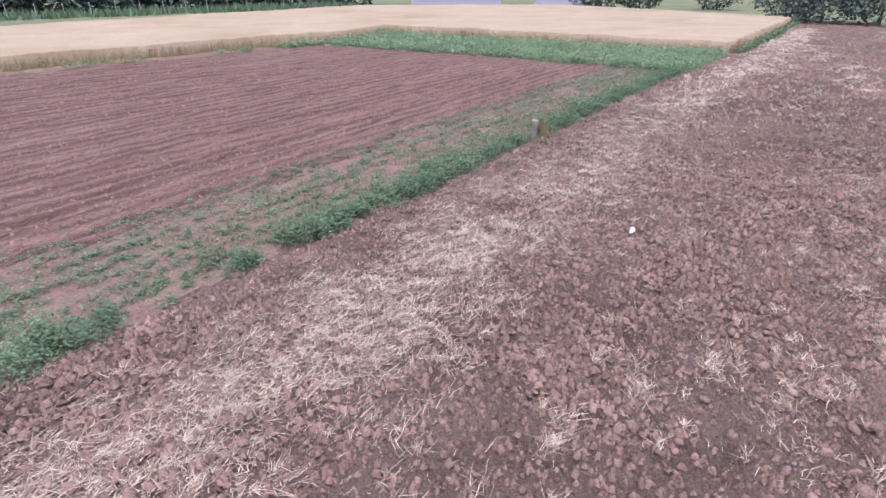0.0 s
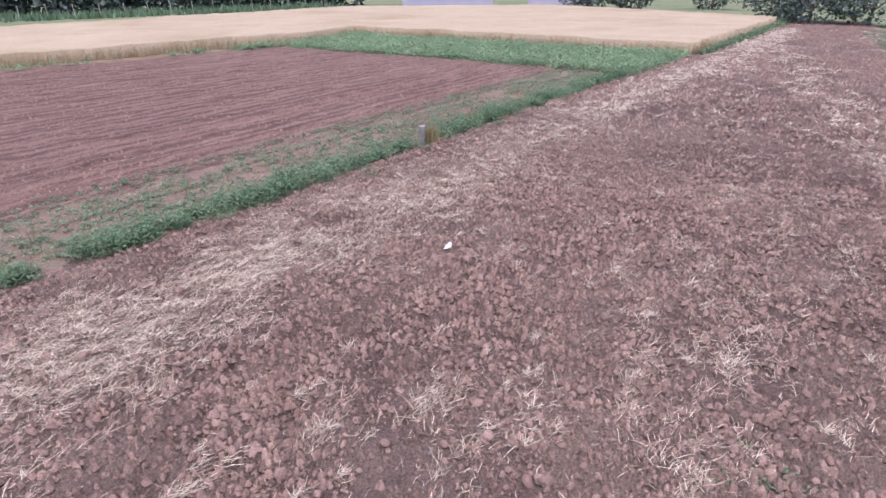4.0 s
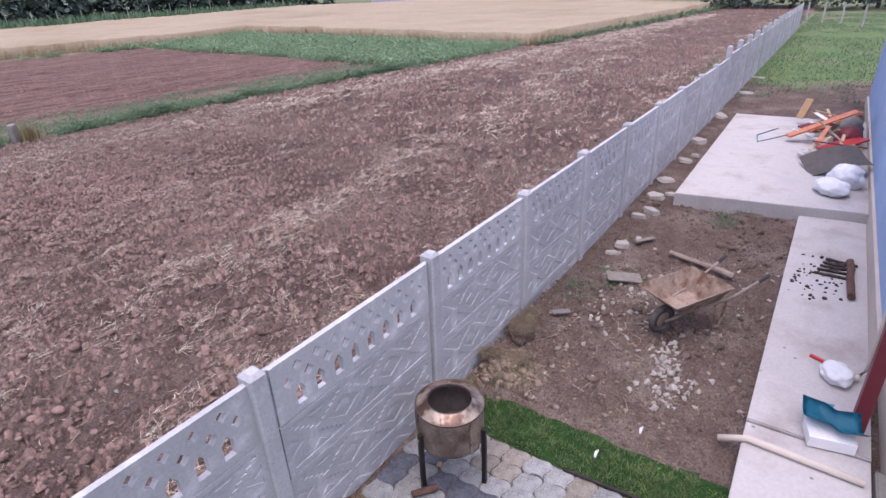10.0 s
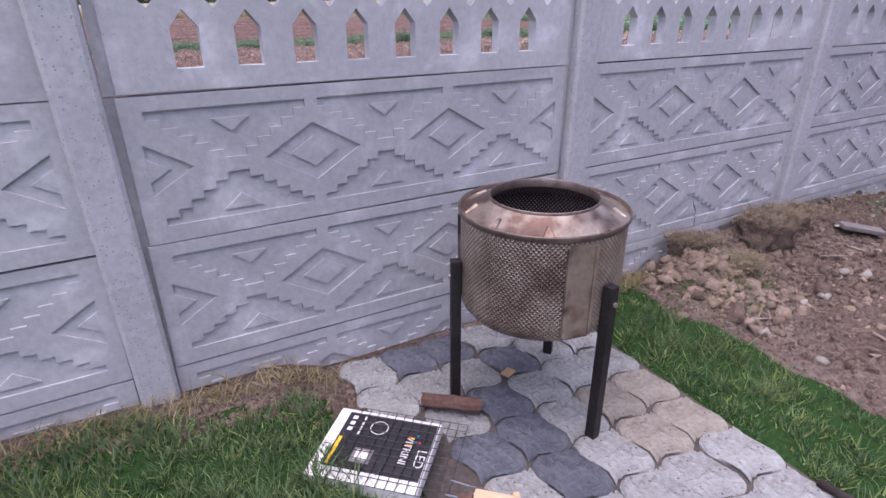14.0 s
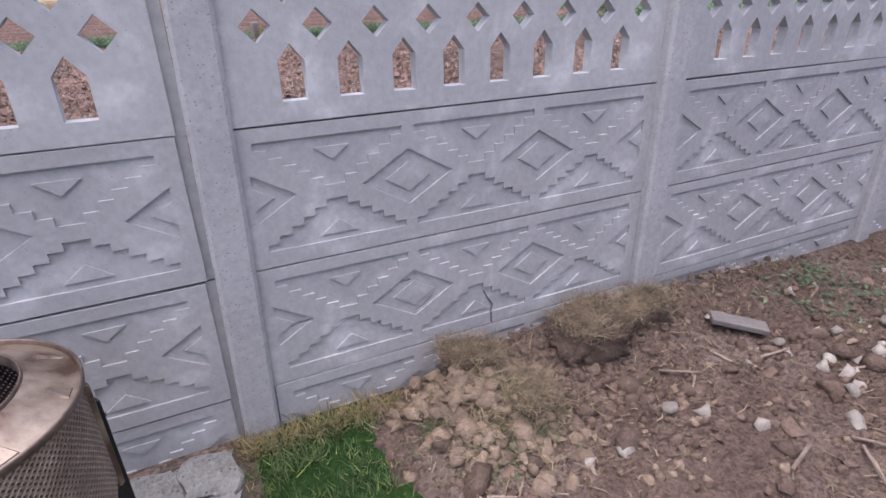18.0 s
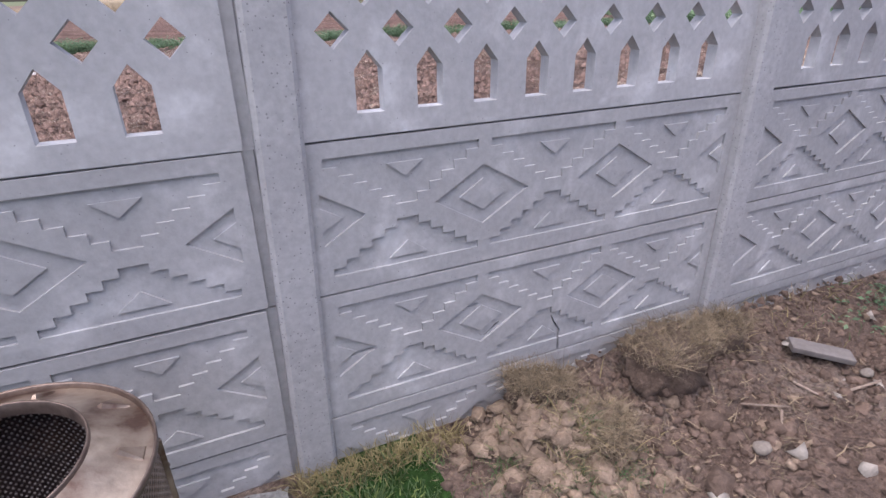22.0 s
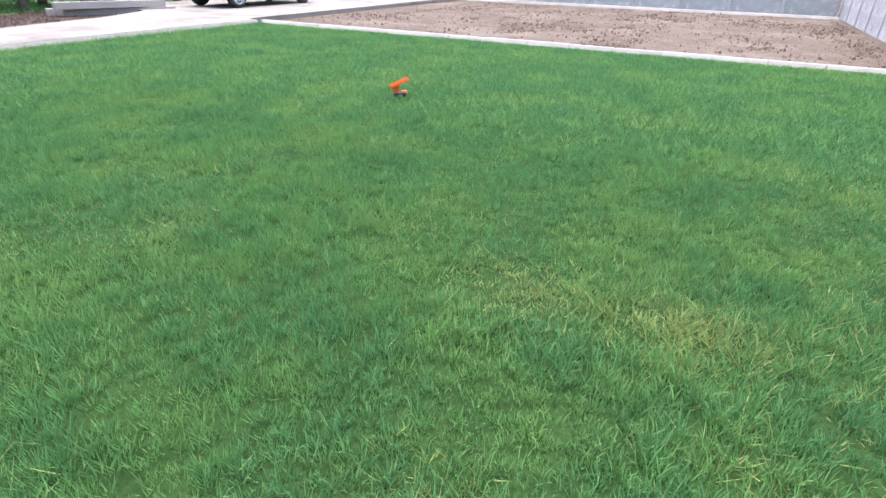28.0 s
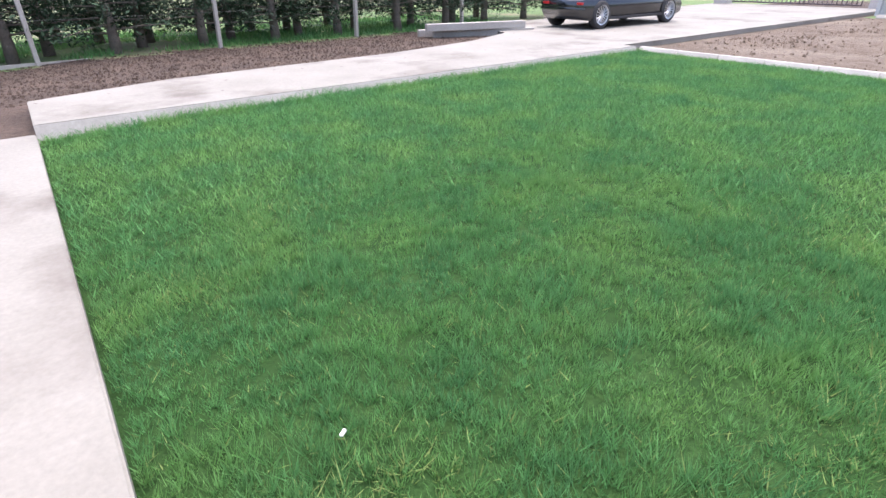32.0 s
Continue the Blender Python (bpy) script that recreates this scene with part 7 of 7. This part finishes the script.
# ---- bicycle planters ----
def planter(at, turn, size_, half, frame_m, pot_m, petal_m, frame_label, petal_label):
    th = thing("bicycle_planter", frame_label, "planter", at, turn, "bicycle planters")
    th.scale = (size_, size_, size_)
    for i, (x, r) in enumerate(((-half, 0.13), (half, 0.075))):
        bm = bmesh.new()
        tube(bm, [(x + r * math.cos(a), 0, r + r * math.sin(a)) for a in np.linspace(0, 2 * math.pi, 21)], 0.008, 6, False)
        w = part("wheel", bm, M[frame_m], th)
        bm = bmesh.new()
        for a in np.linspace(0, math.pi, 5)[:-1]:
            tube(bm, [(x - r * math.cos(a), 0, r - r * math.sin(a)), (x + r * math.cos(a), 0, r + r * math.sin(a))], 0.004, 5)
        part("spoke_cross", bm, M[frame_m], w)
    bm = bmesh.new()
    tube(bm, [(-half, 0, 0.13), (-half * 0.85, 0, 0.36), (-half * 0.4, 0, 0.30), (half * 0.45, 0, 0.28), (half, 0, 0.075)], 0.008, 6)
    tube(bm, [(-half * 0.4, 0, 0.30), (0.0, 0, 0.12), (half, 0, 0.075)], 0.008, 6)
    tube(bm, [(-half * 0.85, -0.09, 0.38), (-half * 0.85, 0.09, 0.38)], 0.007, 6)
    part("frame", bm, M[frame_m], th)
    for x, z in ((-half * 0.92, 0.26), (half * 0.78, 0.18)):
        bm = bmesh.new()
        lathe(bm, [(0.055, 0), (0.085, 0.13), (0.095, 0.14), (0.085, 0.145), (0.08, 0.12), (0.0001, 0.11)], 18)
        pot = part("pot", bm_mesh("pot", bm, M[pot_m], True), None, th)
        pot.location = (x, 0, z)
        r2 = np.random.default_rng(int(abs(x) * 1000))
        v = leaves(0, 0, 0.12, 0.14, 0.10, 190, 0.045, r2)
        part("bloom", array_mesh("bloom", v, np.arange(len(v)).reshape(-1, 4), M[petal_m]), None, pot, petal_label)
        v = leaves(0, 0, 0.11, 0.13, 0.06, 26, 0.07, r2)
        part("foliage", array_mesh("foliage", v, np.arange(len(v)).reshape(-1, 4), M["leaf"]), None, pot)
    return th


lawn_z = 0.10
planter((-2.39, -0.30, lawn_z), 42, 0.92, 0.18, "card_white", "card_white", "petal_red", "white wire bicycle planter with red artificial flowers by the fence", "red artificial flowers")
planter((-3.42, -0.38, lawn_z), 43, 1.06, 0.25, "coral", "pink", "petal_blue", "pink wire bicycle planter with blue artificial flowers by the fence", "blue artificial flowers")

# ---- toy on the lawn ----
toy = thing("toy_tipper", "small orange plastic toy tipper with raised bed on the lawn", "toy", (-6.45, -7.82, lawn_z + 0.02), 122)
toy.scale = (0.54, 0.54, 0.54)
bm = bmesh.new()
box(bm, -0.17, -0.06, 0.05, 0.17, 0.06, 0.085, 0.01)
part("chassis", bm, M["dark_blue"], toy)
bm = bmesh.new()
box(bm, 0.04, -0.07, 0.085, 0.18, 0.07, 0.14, 0.015)
part("cab", bm, M["orange"], toy)
bm = bmesh.new()
m = Matrix.Translation((-0.22, 0, 0.21)) @ Matrix.Rotation(radians(-24), 4, "Y")
box(bm, -0.01, -0.11, 0.0, 0.50, 0.11, 0.014, 0.004, m)
for side in (-1, 1):
    box(bm, -0.01, side * 0.11 - 0.006, 0.0, 0.50, side * 0.11 + 0.006, 0.06, 0.003, m)
box(bm, 0.49, -0.11, 0.0, 0.50, 0.11, 0.06, 0.003, m)
part("bed", bm, M["orange"], toy, "raised orange tipper bed")
bm = bmesh.new()
prism(bm, [(-0.16, 0.07), (-0.03, 0.07), (0.0, 0.29), (-0.17, 0.22)], -0.05, 0.05)
bmesh.ops.rotate(bm, verts=bm.verts, cent=(0, 0, 0), matrix=Matrix.Rotation(radians(90), 3, "X"))
part("bed_mount", bm, M["orange"], toy)
for x in (-0.10, 0.11):
    for s in (-1, 1):
        bm = bmesh.new()
        lathe(bm, [(0.0001, -0.02), (0.04, -0.02), (0.05, -0.012), (0.05, 0.012), (0.04, 0.02), (0.0001, 0.02)], 16)
        w = part("wheel", bm_mesh("wheel", bm, M["rubber"], True), None, toy)
        w.matrix_basis = pose(x, s * 0.09, 0.05, 90, 0, 0)
bm = bmesh.new()
box(bm, -0.018, -0.008, -0.03, 0.018, 0.008, -0.018, 0.003)
ob = tagged(new("white_scrap", bm_mesh("white_scrap", bm, M["card_white"])), "small white plastic scrap lying in the grass", "scrap")
ob.matrix_basis = pose(-1.25, -9.25, lawn_z + 0.05, 15, 10, 30)
for sx, sy in ((2.15, -1.75), (2.75, -2.0)):
    bm = bmesh.new()
    tube(bm, [(-0.05, 0, 0), (0.0, 0.006, 0.012), (0.05, 0, 0.004)], [0.012, 0.016, 0.008], 7)
    ob = tagged(new("white_scrap", bm_mesh("white_scrap", bm, M["card_white"], True)), "bent white plastic scrap by the grass strip", "scrap")
    ob.location = (sx, sy, 0.07 if sx < 2.4 else 0.0)
bm = bmesh.new()
bmesh.ops.create_icosphere(bm, subdivisions=3, radius=1.0)
for vert in bm.verts:
    c = vert.co.copy()
    vert.co = Vector((c.x * 0.11, c.y * 0.05, c.z * 0.035)) * (1 + 0.75 * noise.noise(c * 2.1) + 0.3 * noise.noise(c * 6))
ob = tagged(new("white_rag", bm_mesh("white_rag", bm, M["card_white"])), "crumpled white paper lying on the ploughed soil", "scrap")
ob.location = (-1.2, 13.96, float(total_height(np.array([-1.2]), np.array([13.96]))[0]) + 0.05)

# ---- hedge with concrete posts ----
bm = bmesh.new()
ring = [(-0.055, -0.06), (0.055, -0.06), (0.045, 0.06), (-0.045, 0.06)]
prism(bm, ring, -0.4, 2.1)
bmesh.ops.bevel(bm, geom=[e for e in bm.edges if abs(e.verts[0].co.z - e.verts[1].co.z) > 1], offset=0.012, segments=1, affect="EDGES")
hp_me = bm_mesh("boundary_post", bm, M["kerb"])
wire_fence = thing("wire_fence", "grey concrete posts with wires before the conifers", "fence", (0, -23.8, 0))
for k in range(-3, 5):
    ob = part("post", hp_me, None, wire_fence, "tapered grey concrete post")
    ob.location, ob.rotation_euler = (-5.02 - 4.15 * k, 0, 0), (radians(rnd.uniform(-3, 3)), radians(rnd.uniform(-2, 2)), 0)
for z in (0.5, 1.0, 1.5):
    bm = bmesh.new()
    tube(bm, [(8, 0, z), (-22, 0, z)], 0.003, 5)
    part("wire", bm, M["wire"], wire_fence)
slab("boundary_edge", [(6, -24.05), (-13.4, -24.05), (-13.4, -23.92), (6, -23.92)], -0.2, 0.09, "low grey concrete edge under the boundary posts", "kerb", "edging")


def conifer(at, height, seed):
    th = thing("conifer", "dark green conifer with bare lower trunk behind the boundary posts", "tree", at, 0, "conifer hedge")
    r = random.Random(seed)
    g = np.random.default_rng(seed)
    bm = bmesh.new()
    tube(bm, [(0, 0, -0.2), (r.uniform(-0.03, 0.03), 0.02, 0.5), (0, r.uniform(-0.05, 0.05), 1.3), (0.03, 0, height * 0.9)], [0.16, 0.13, 0.10, 0.02], 9)
    trunk = part("trunk", bm_mesh("trunk", bm, M["trunk"], True), None, th)
    limbs, sprays = bmesh.new(), []
    for k in range(34):
        z = 0.58 + (height - 0.75) * (k / 34) ** 1.05
        a = k * 2.4 + r.uniform(-0.4, 0.4)
        L_ = (1.55 * (1 - z / height) + 0.45) * r.uniform(0.75, 1.15)
        e = Vector((math.cos(a) * L_, math.sin(a) * L_, z + r.uniform(-0.15, 0.25)))
        tube(limbs, [(0, 0, z), e * 0.5 + Vector((0, 0, z * 0.5 + 0.03)), e], [0.03, 0.018, 0.006], 5)
        m = 115
        t = g.uniform(0.2, 1.05, m)
        c = np.stack([e.x * t, e.y * t, z + (e.z - z) * t], -1) + g.normal(0, 0.15, (m, 3)) * np.array([1, 1, 0.8])
        R = rot_batch(g, m, 1.2)
        q = np.array([[-0.5, 0, 0], [0, -0.15, 0.03], [0.5, 0, -0.07], [0, 0.15, 0.03]])
        sprays.append((np.einsum("nij,kj->nki", R, q) * g.uniform(0.09, 0.20, m)[:, None, None] + c[:, None, :]).reshape(-1, 3))
    part("branch_structure", limbs, M["trunk"], th)
    v = np.concatenate(sprays)
    part("crown", array_mesh("crown", v, np.arange(len(v)).reshape(-1, 4), M["needle"]), None, th, "dark green needle crown")
    return th


kinds = [conifer((-2.6, -24.5, 0), 3.6, 1), conifer((-4.9, -24.9, 0), 4.2, 2), conifer((-6.9, -24.7, 0), 3.8, 3)]
for k, (hx, hy) in enumerate([(-0.4, -24.7), (1.9, -24.6), (4.2, -24.8), (-9.1, -24.9), (-11.2, -24.6), (-13.4, -24.9), (-15.6, -25.3), (-17.8, -25.4), (-20.0, -25.4), (-22.2, -25.4), (-24.4, -25.4), (-3.8, -26.6), (-8.2, -26.9), (-12.6, -27.0), (0.9, -26.8), (-17.0, -27.5), (-6.0, -28.2), (-10.4, -28.4), (-1.6, -28.4), (-3.4, -25.5), (-5.9, -25.7), (-8.0, -25.5), (-10.2, -25.8), (-1.2, -25.6), (1.0, -25.5), (-12.4, -25.7), (-14.6, -26.0), (-2.6, -27.4), (-7.2, -27.6)]):
    copy_thing(kinds[k % 3], pose(hx, hy, 0, 0, 0, 77 * k))
x, y = scatter(rng, 30000, -16, 6, -30, -23.9, lambda x, y: smoothstep(0.28, 0.48, fbm(x * 0.5, y * 0.5, 161, 2)))
stuff("hedge_grass", blades(x, y, yard_height(x, y), rng.uniform(0.06, 0.2, len(x)), rng.uniform(0.015, 0.03, len(x)), rng, 0.6, 1), M["blade"], "rough green grass under the conifers", "grass")
x, y = scatter(rng, 9000, -13, 2, -23.8, -18.9, lambda x, y: 0.7 + 0 * x)
clods("border_crumbs", x, y, rng.uniform(0.008, 0.032, len(x)), rng, M["border"], "brown crumbs of soil in the border")
x, y = scatter(rng, 700, -13, 2, -23.8, -19.2, lambda x, y: smoothstep(-21.5, -23.5, y))
n = len(x)
stuff("border_twigs", straw_bits(x, y, rng.uniform(0.06, 0.30, n), rng.uniform(0.004, 0.010, n), rng.uniform(0.0, 0.05, n), 0.1, 0.3), M["dead_sod"], "dry twigs and stalks lying along the border", "litter")
for k in range(4):
    bm = bmesh.new()
    box(bm, -1.6, -0.11, 0, 1.6, 0.11, 0.20, 0.01)
    ob = tagged(new("concrete_beam", bm_mesh("concrete_beam", bm, M["kerb"])), "pale concrete beam stacked beside the driveway", "beam", "stacked beams")
    ob.matrix_basis = pose(-12.3 + 0.1 * k, -21.4 - 0.27 * (k % 3), 0.10 + (0.205 if k == 3 else 0), 0, 0, -24 + 2 * k)
x, y = scatter(rng, 38000, -27, -12.95, -16.2, -0.3, lambda x, y: 0.05 + 0.5 * smoothstep(0.45, 0.62, fbm(x * 0.35, y * 1.1, 171, 3)) * (0.35 + 0.65 * smoothstep(0.35, 0.65, fbm(x * 1.6, y * 1.6, 173, 2))))
clods("bare_soil_clods", x, y, 0.010 + 0.036 * rng.power(0.40, len(x)), rng, M["bare_clod"], "brown clods in loose rows on the levelled bare soil")

# ---- parked car ----
car = thing("car", "black estate car with silver multi-spoke wheels parked on the driveway", "car", (-17.1, -20.35, 0.235))
CW = 0.95
prof = [(2.45, 0.42), (2.52, 0.62), (2.48, 0.95), (2.15, 1.05), (1.75, 1.10), (-1.15, 1.02), (-2.25, 0.86), (-2.5, 0.62), (-2.48, 0.32), (-2.2, 0.24), (2.3, 0.26)]
bm = bmesh.new()
for s in (-1, 1):
    [bm.verts.new((x, s * (CW if z < 0.9 else CW - 0.06), z)) for x, z in prof]
bm.verts.ensure_lookup_table()
n = len(prof)
bm.faces.new([bm.verts[i] for i in range(n)])
bm.faces.new([bm.verts[n + i] for i in reversed(range(n))])
for i in range(n):
    bm.faces.new((bm.verts[i], bm.verts[(i + 1) % n], bm.verts[n + (i + 1) % n], bm.verts[n + i]))
bmesh.ops.bevel(bm, geom=list(bm.edges), offset=0.05, segments=3, affect="EDGES")
part("body", bm_mesh("body", bm, M["car_paint"], True), None, car, "glossy black body")
cab = [(2.2, 1.02), (1.95, 1.50), (-0.1, 1.56), (-0.55, 1.48), (-1.35, 1.0)]
bm = bmesh.new()
for s in (-1, 1):
    [bm.verts.new((x, s * (0.86 - 0.22 * (z - 1.0)), z)) for x, z in cab]
bm.verts.ensure_lookup_table()
n = len(cab)
bm.faces.new([bm.verts[i] for i in range(n)])
bm.faces.new([bm.verts[n + i] for i in reversed(range(n))])
for i in range(n):
    bm.faces.new((bm.verts[i], bm.verts[(i + 1) % n], bm.verts[n + (i + 1) % n], bm.verts[n + i]))
bmesh.ops.bevel(bm, geom=list(bm.edges), offset=0.05, segments=2, affect="EDGES")
part("cabin", bm_mesh("cabin", bm, M["glass"], True), None, car, "dark glazed cabin")
for s in (-1, 1):
    bm = bmesh.new()
    box(bm, 2.36, s * 0.70 - 0.13, 0.70, 2.525, s * 0.70 + 0.13, 0.78, 0.02)
    part("tail_lamp", bm, M["tail"], car, "red tail lamp")
    bm = bmesh.new()
    box(bm, -2.0, s * CW - 0.02, 0.26, 2.0, s * CW + 0.02, 0.34, 0.01)
    part("sill", bm, M["rubber"], car)
    for x in (1.78, -1.72):
        bm = bmesh.new()
        lathe(bm, [(0.27, -0.11), (0.37, -0.12), (0.40, -0.09), (0.405, 0.0), (0.40, 0.09), (0.37, 0.12), (0.27, 0.11)], 32)
        w = part("wheel", bm_mesh("wheel", bm, M["rubber"], True), None, car, "black tyre")
        w.matrix_basis = pose(x, s * (CW - 0.08), 0.405, 90, 0, 0)
        bm = bmesh.new()
        lathe(bm, [(0.275, 0.11), (0.285, 0.125), (0.265, 0.118), (0.255, 0.02)], 32)
        for k in range(15):
            tube(bm, [(0.05 * math.cos(2 * math.pi * k / 15), 0.05 * math.sin(2 * math.pi * k / 15), 0.10), (0.265 * math.cos(2 * math.pi * k / 15), 0.265 * math.sin(2 * math.pi * k / 15), 0.11)], 0.014, 5)
        lathe(bm, [(0.06, 0.09), (0.05, 0.115), (0.0001, 0.12)], 16)
        rim_ob = part("rim", bm, M["alloy"], w, "silver multi-spoke rim")
        rim_ob.rotation_euler = (0, 0 if s < 0 else 0, 0)
        if s < 0:
            rim_ob.matrix_basis = pose(0, 0, 0, 0, 0, 0)
        else:
            rim_ob.matrix_basis = pose(0, 0, 0, 180, 0, 0)
        bm = bmesh.new()
        lathe(bm, [(0.0001, 0.0), (0.26, 0.0), (0.26, 0.02)], 24)
        disc = part("brake_disc", bm, M["soot"], w)
        if s > 0:
            disc.matrix_basis = pose(0, 0, 0, 180, 0, 0)
        else:
            disc.matrix_basis = pose(0, 0, 0, 0, 0, 0)

# ---- gate ----
gate = thing("gate", "dark steel sliding gate with slats across the driveway", "gate", (-31.2, -20.9, 0.235))
for z in (0.10, 0.95, 1.6):
    bm = bmesh.new()
    box(bm, -0.03, -2.9, z - 0.03, 0.03, 3.0, z + 0.03, 0.005)
    part("rail", bm, M["gate"], gate)
for k in range(30):
    bm = bmesh.new()
    box(bm, -0.012, -2.85 + 0.2 * k, 0.10, 0.012, -2.81 + 0.2 * k, 1.6, 0.003)
    part("bar", bm, M["gate"], gate)
for y in (-24.3, -17.2):
    bm = bmesh.new()
    box(bm, -31.5, y - 0.35, -0.2, -30.9, y + 0.35, 2.0, 0.02)
    tagged(new("gate_pillar", bm_mesh("gate_pillar", bm, M["slab"])), "pale plastered gate pillar", "pillar", "gate pillars")


# ---- distance ----
def crown(cx_, cy_, cz, rx, ry, rz, n, leaf, g):
    p = g.normal(0, 1, (n, 3))
    p /= np.linalg.norm(p, axis=1, keepdims=True)
    lump_ = 1 + 0.35 * np.array([noise.noise(Vector(q) * 2.3 + Vector((cx_, cy_, 0))) for q in p])
    p = p * (g.uniform(0.55, 1.0, n) ** 0.6 * lump_)[:, None] * np.array([rx, ry, rz]) + np.array([cx_, cy_, cz])
    R = rot_batch(g, n, 1.4)
    q = np.array([[-0.5, 0, 0], [0, -0.4, 0.08], [0.5, 0, -0.08], [0, 0.4, 0.08]])
    return (np.einsum("nij,kj->nki", R, q) * (leaf * g.uniform(0.6, 1.4, n))[:, None, None] + p[:, None, :]).reshape(-1, 3)


def tree(at, height, r, label, seed, bush=False):
    g = np.random.default_rng(seed)
    th = thing("bush" if bush else "tree", label, "bush" if bush else "tree", at, 0, "far trees")
    bm = bmesh.new()
    tube(bm, [(0, 0, -0.3), (0.1, 0, height * 0.3), (0, 0.1, height * 0.75)], [0.2, 0.14, 0.03], 8)
    for k in range(5):
        a = k * 1.3
        tube(bm, [(0, 0, height * 0.25), (r * 0.6 * math.cos(a), r * 0.6 * math.sin(a), height * 0.6)], [0.09, 0.02], 6)
    part("trunk", bm, M["trunk"], th)
    base = 0.42 if bush else 0.55
    v = np.concatenate([crown(0, 0, height * base, r, r, height * (0.45 if bush else 0.42), 900, 0.42, g)] + [crown(r * 0.7 * math.cos(a), r * 0.7 * math.sin(a), height * g.uniform(0.3, 0.6), r * 0.55, r * 0.55, height * 0.28, 350, 0.36, g) for a in (0.4, 2.2, 4.3)])
    part("crown", array_mesh("crown", v, np.arange(len(v)).reshape(-1, 4), M["far_leaf"]), None, th)
    return th


land = lambda a, b: float(field_height(np.array([a]), np.array([b]))[0])
tree((84.5, 36.2, land(80, 36)), 5.2, 3.9, "dark green rounded bush beyond the wheat", 31, True)
tree((87.0, 30.2, land(80, 30)), 4.6, 3.4, "dark green bush beyond the wheat", 32, True)
tr = [tree((70.5, 6.4, land(70, 6)), 6.0, 4.2, "dark green bushy tree at the end of the ploughed strip", 33, True), tree((71.5, 0.6, land(71, 0)), 5.6, 4.4, "dark green spreading tree at the end of the strip", 34, True)]
for k, (hx, hy) in enumerate([(73, -5.0), (68, -10), (75, 10.0), (74, -15), (104, 20), (66, -17)]):
    copy_thing(tr[k % 2], pose(hx, hy, land(hx, hy), 0, 0, 60 * k))
g = np.random.default_rng(77)
v = []
for k in range(64):
    t = k / 63
    bx, by = -8 + 84 * t, 116 - 39 * t + g.normal(0, 1.6)
    v.append(crown(bx, by, land(bx, by) + 2.4, 2.8, 2.2, g.uniform(2.2, 4.0), 200, 0.95, g))
v = np.concatenate(v)
stuff("hedgerow", (v, np.arange(len(v)).reshape(-1, 4)), M["far_leaf"], "dark green hedgerow of trees and shrubs beyond the wheat", "hedge")
x, y = scatter(rng, 16000, -14, 66, 70, 108, lambda x, y: (np.abs(y - (101 - 0.40 * x)) < 5.5) * smoothstep(0.25, 0.5, fbm(x * 0.2, y * 0.5, 191, 2)))
stuff("far_vines", blades(x, y, field_height(x, y), rng.uniform(0.4, 1.2, len(x)), rng.uniform(0.2, 0.5, len(x)), rng, 0.5, 1), M["leaf"], "pale green rows of vines behind the wheat", "vines")
stakes = thing("vineyard_stakes", "thin pale stakes in a row behind the wheat", "stakes")
bm = bmesh.new()
tube(bm, [(0, 0, -0.2), (0, 0, 1.7)], 0.045, 6)
stake_me = bm_mesh("stake", bm, M["kerb"])
for k in range(26):
    ob = part("stake", stake_me, None, stakes)
    bx = -2 + 2.6 * k
    ob.location = (bx, 97.5 - 0.40 * bx, land(bx, 97.5 - 0.40 * bx))
barn = thing("farm_building", "low pale lilac farm building with maroon roof beyond the wheat", "building", (86.0, 62.5, land(80, 62)), -62)
bm = bmesh.new()
box(bm, -8, -3, -0.3, 8, 3, 2.9, 0.03)
part("wall", bm, M["lilac"], barn)
bm = bmesh.new()
bmesh.ops.convex_hull(bm, input=[bm.verts.new(p) for p in [(-8.4, -3.5, 2.9), (8.4, -3.5, 2.9), (8.4, 3.5, 2.9), (-8.4, 3.5, 2.9), (-8.4, 0, 4.6), (8.4, 0, 4.6)]])
part("roof", bm, M["maroon"], barn, "maroon sheet roof")
bm = bmesh.new()
box(bm, -5.5, -2.5, -0.3, 5.5, 2.5, 2.4, 0.03)
ob = tagged(new("greenhouse", bm_mesh("greenhouse", bm, M["lilac"])), "low white plastic greenhouse beyond the wheat", "greenhouse")
ob.matrix_basis = pose(104.0, 48.0, land(80, 48), 0, 0, -66)
for k, (hx, hy) in enumerate([(52.5, -0.1), (52.0, -1.2), (51.5, -2.4), (48.0, -3.7)]):
    bm = bmesh.new()
    tube(bm, [(hx, hy, -0.2), (hx, hy, 1.95)], 0.06, 8)
    tagged(new("fence_stake", bm_mesh("fence_stake", bm, M["slab"])), "thin pale stake standing in the rough grass", "stake", "stakes in the rough grass")
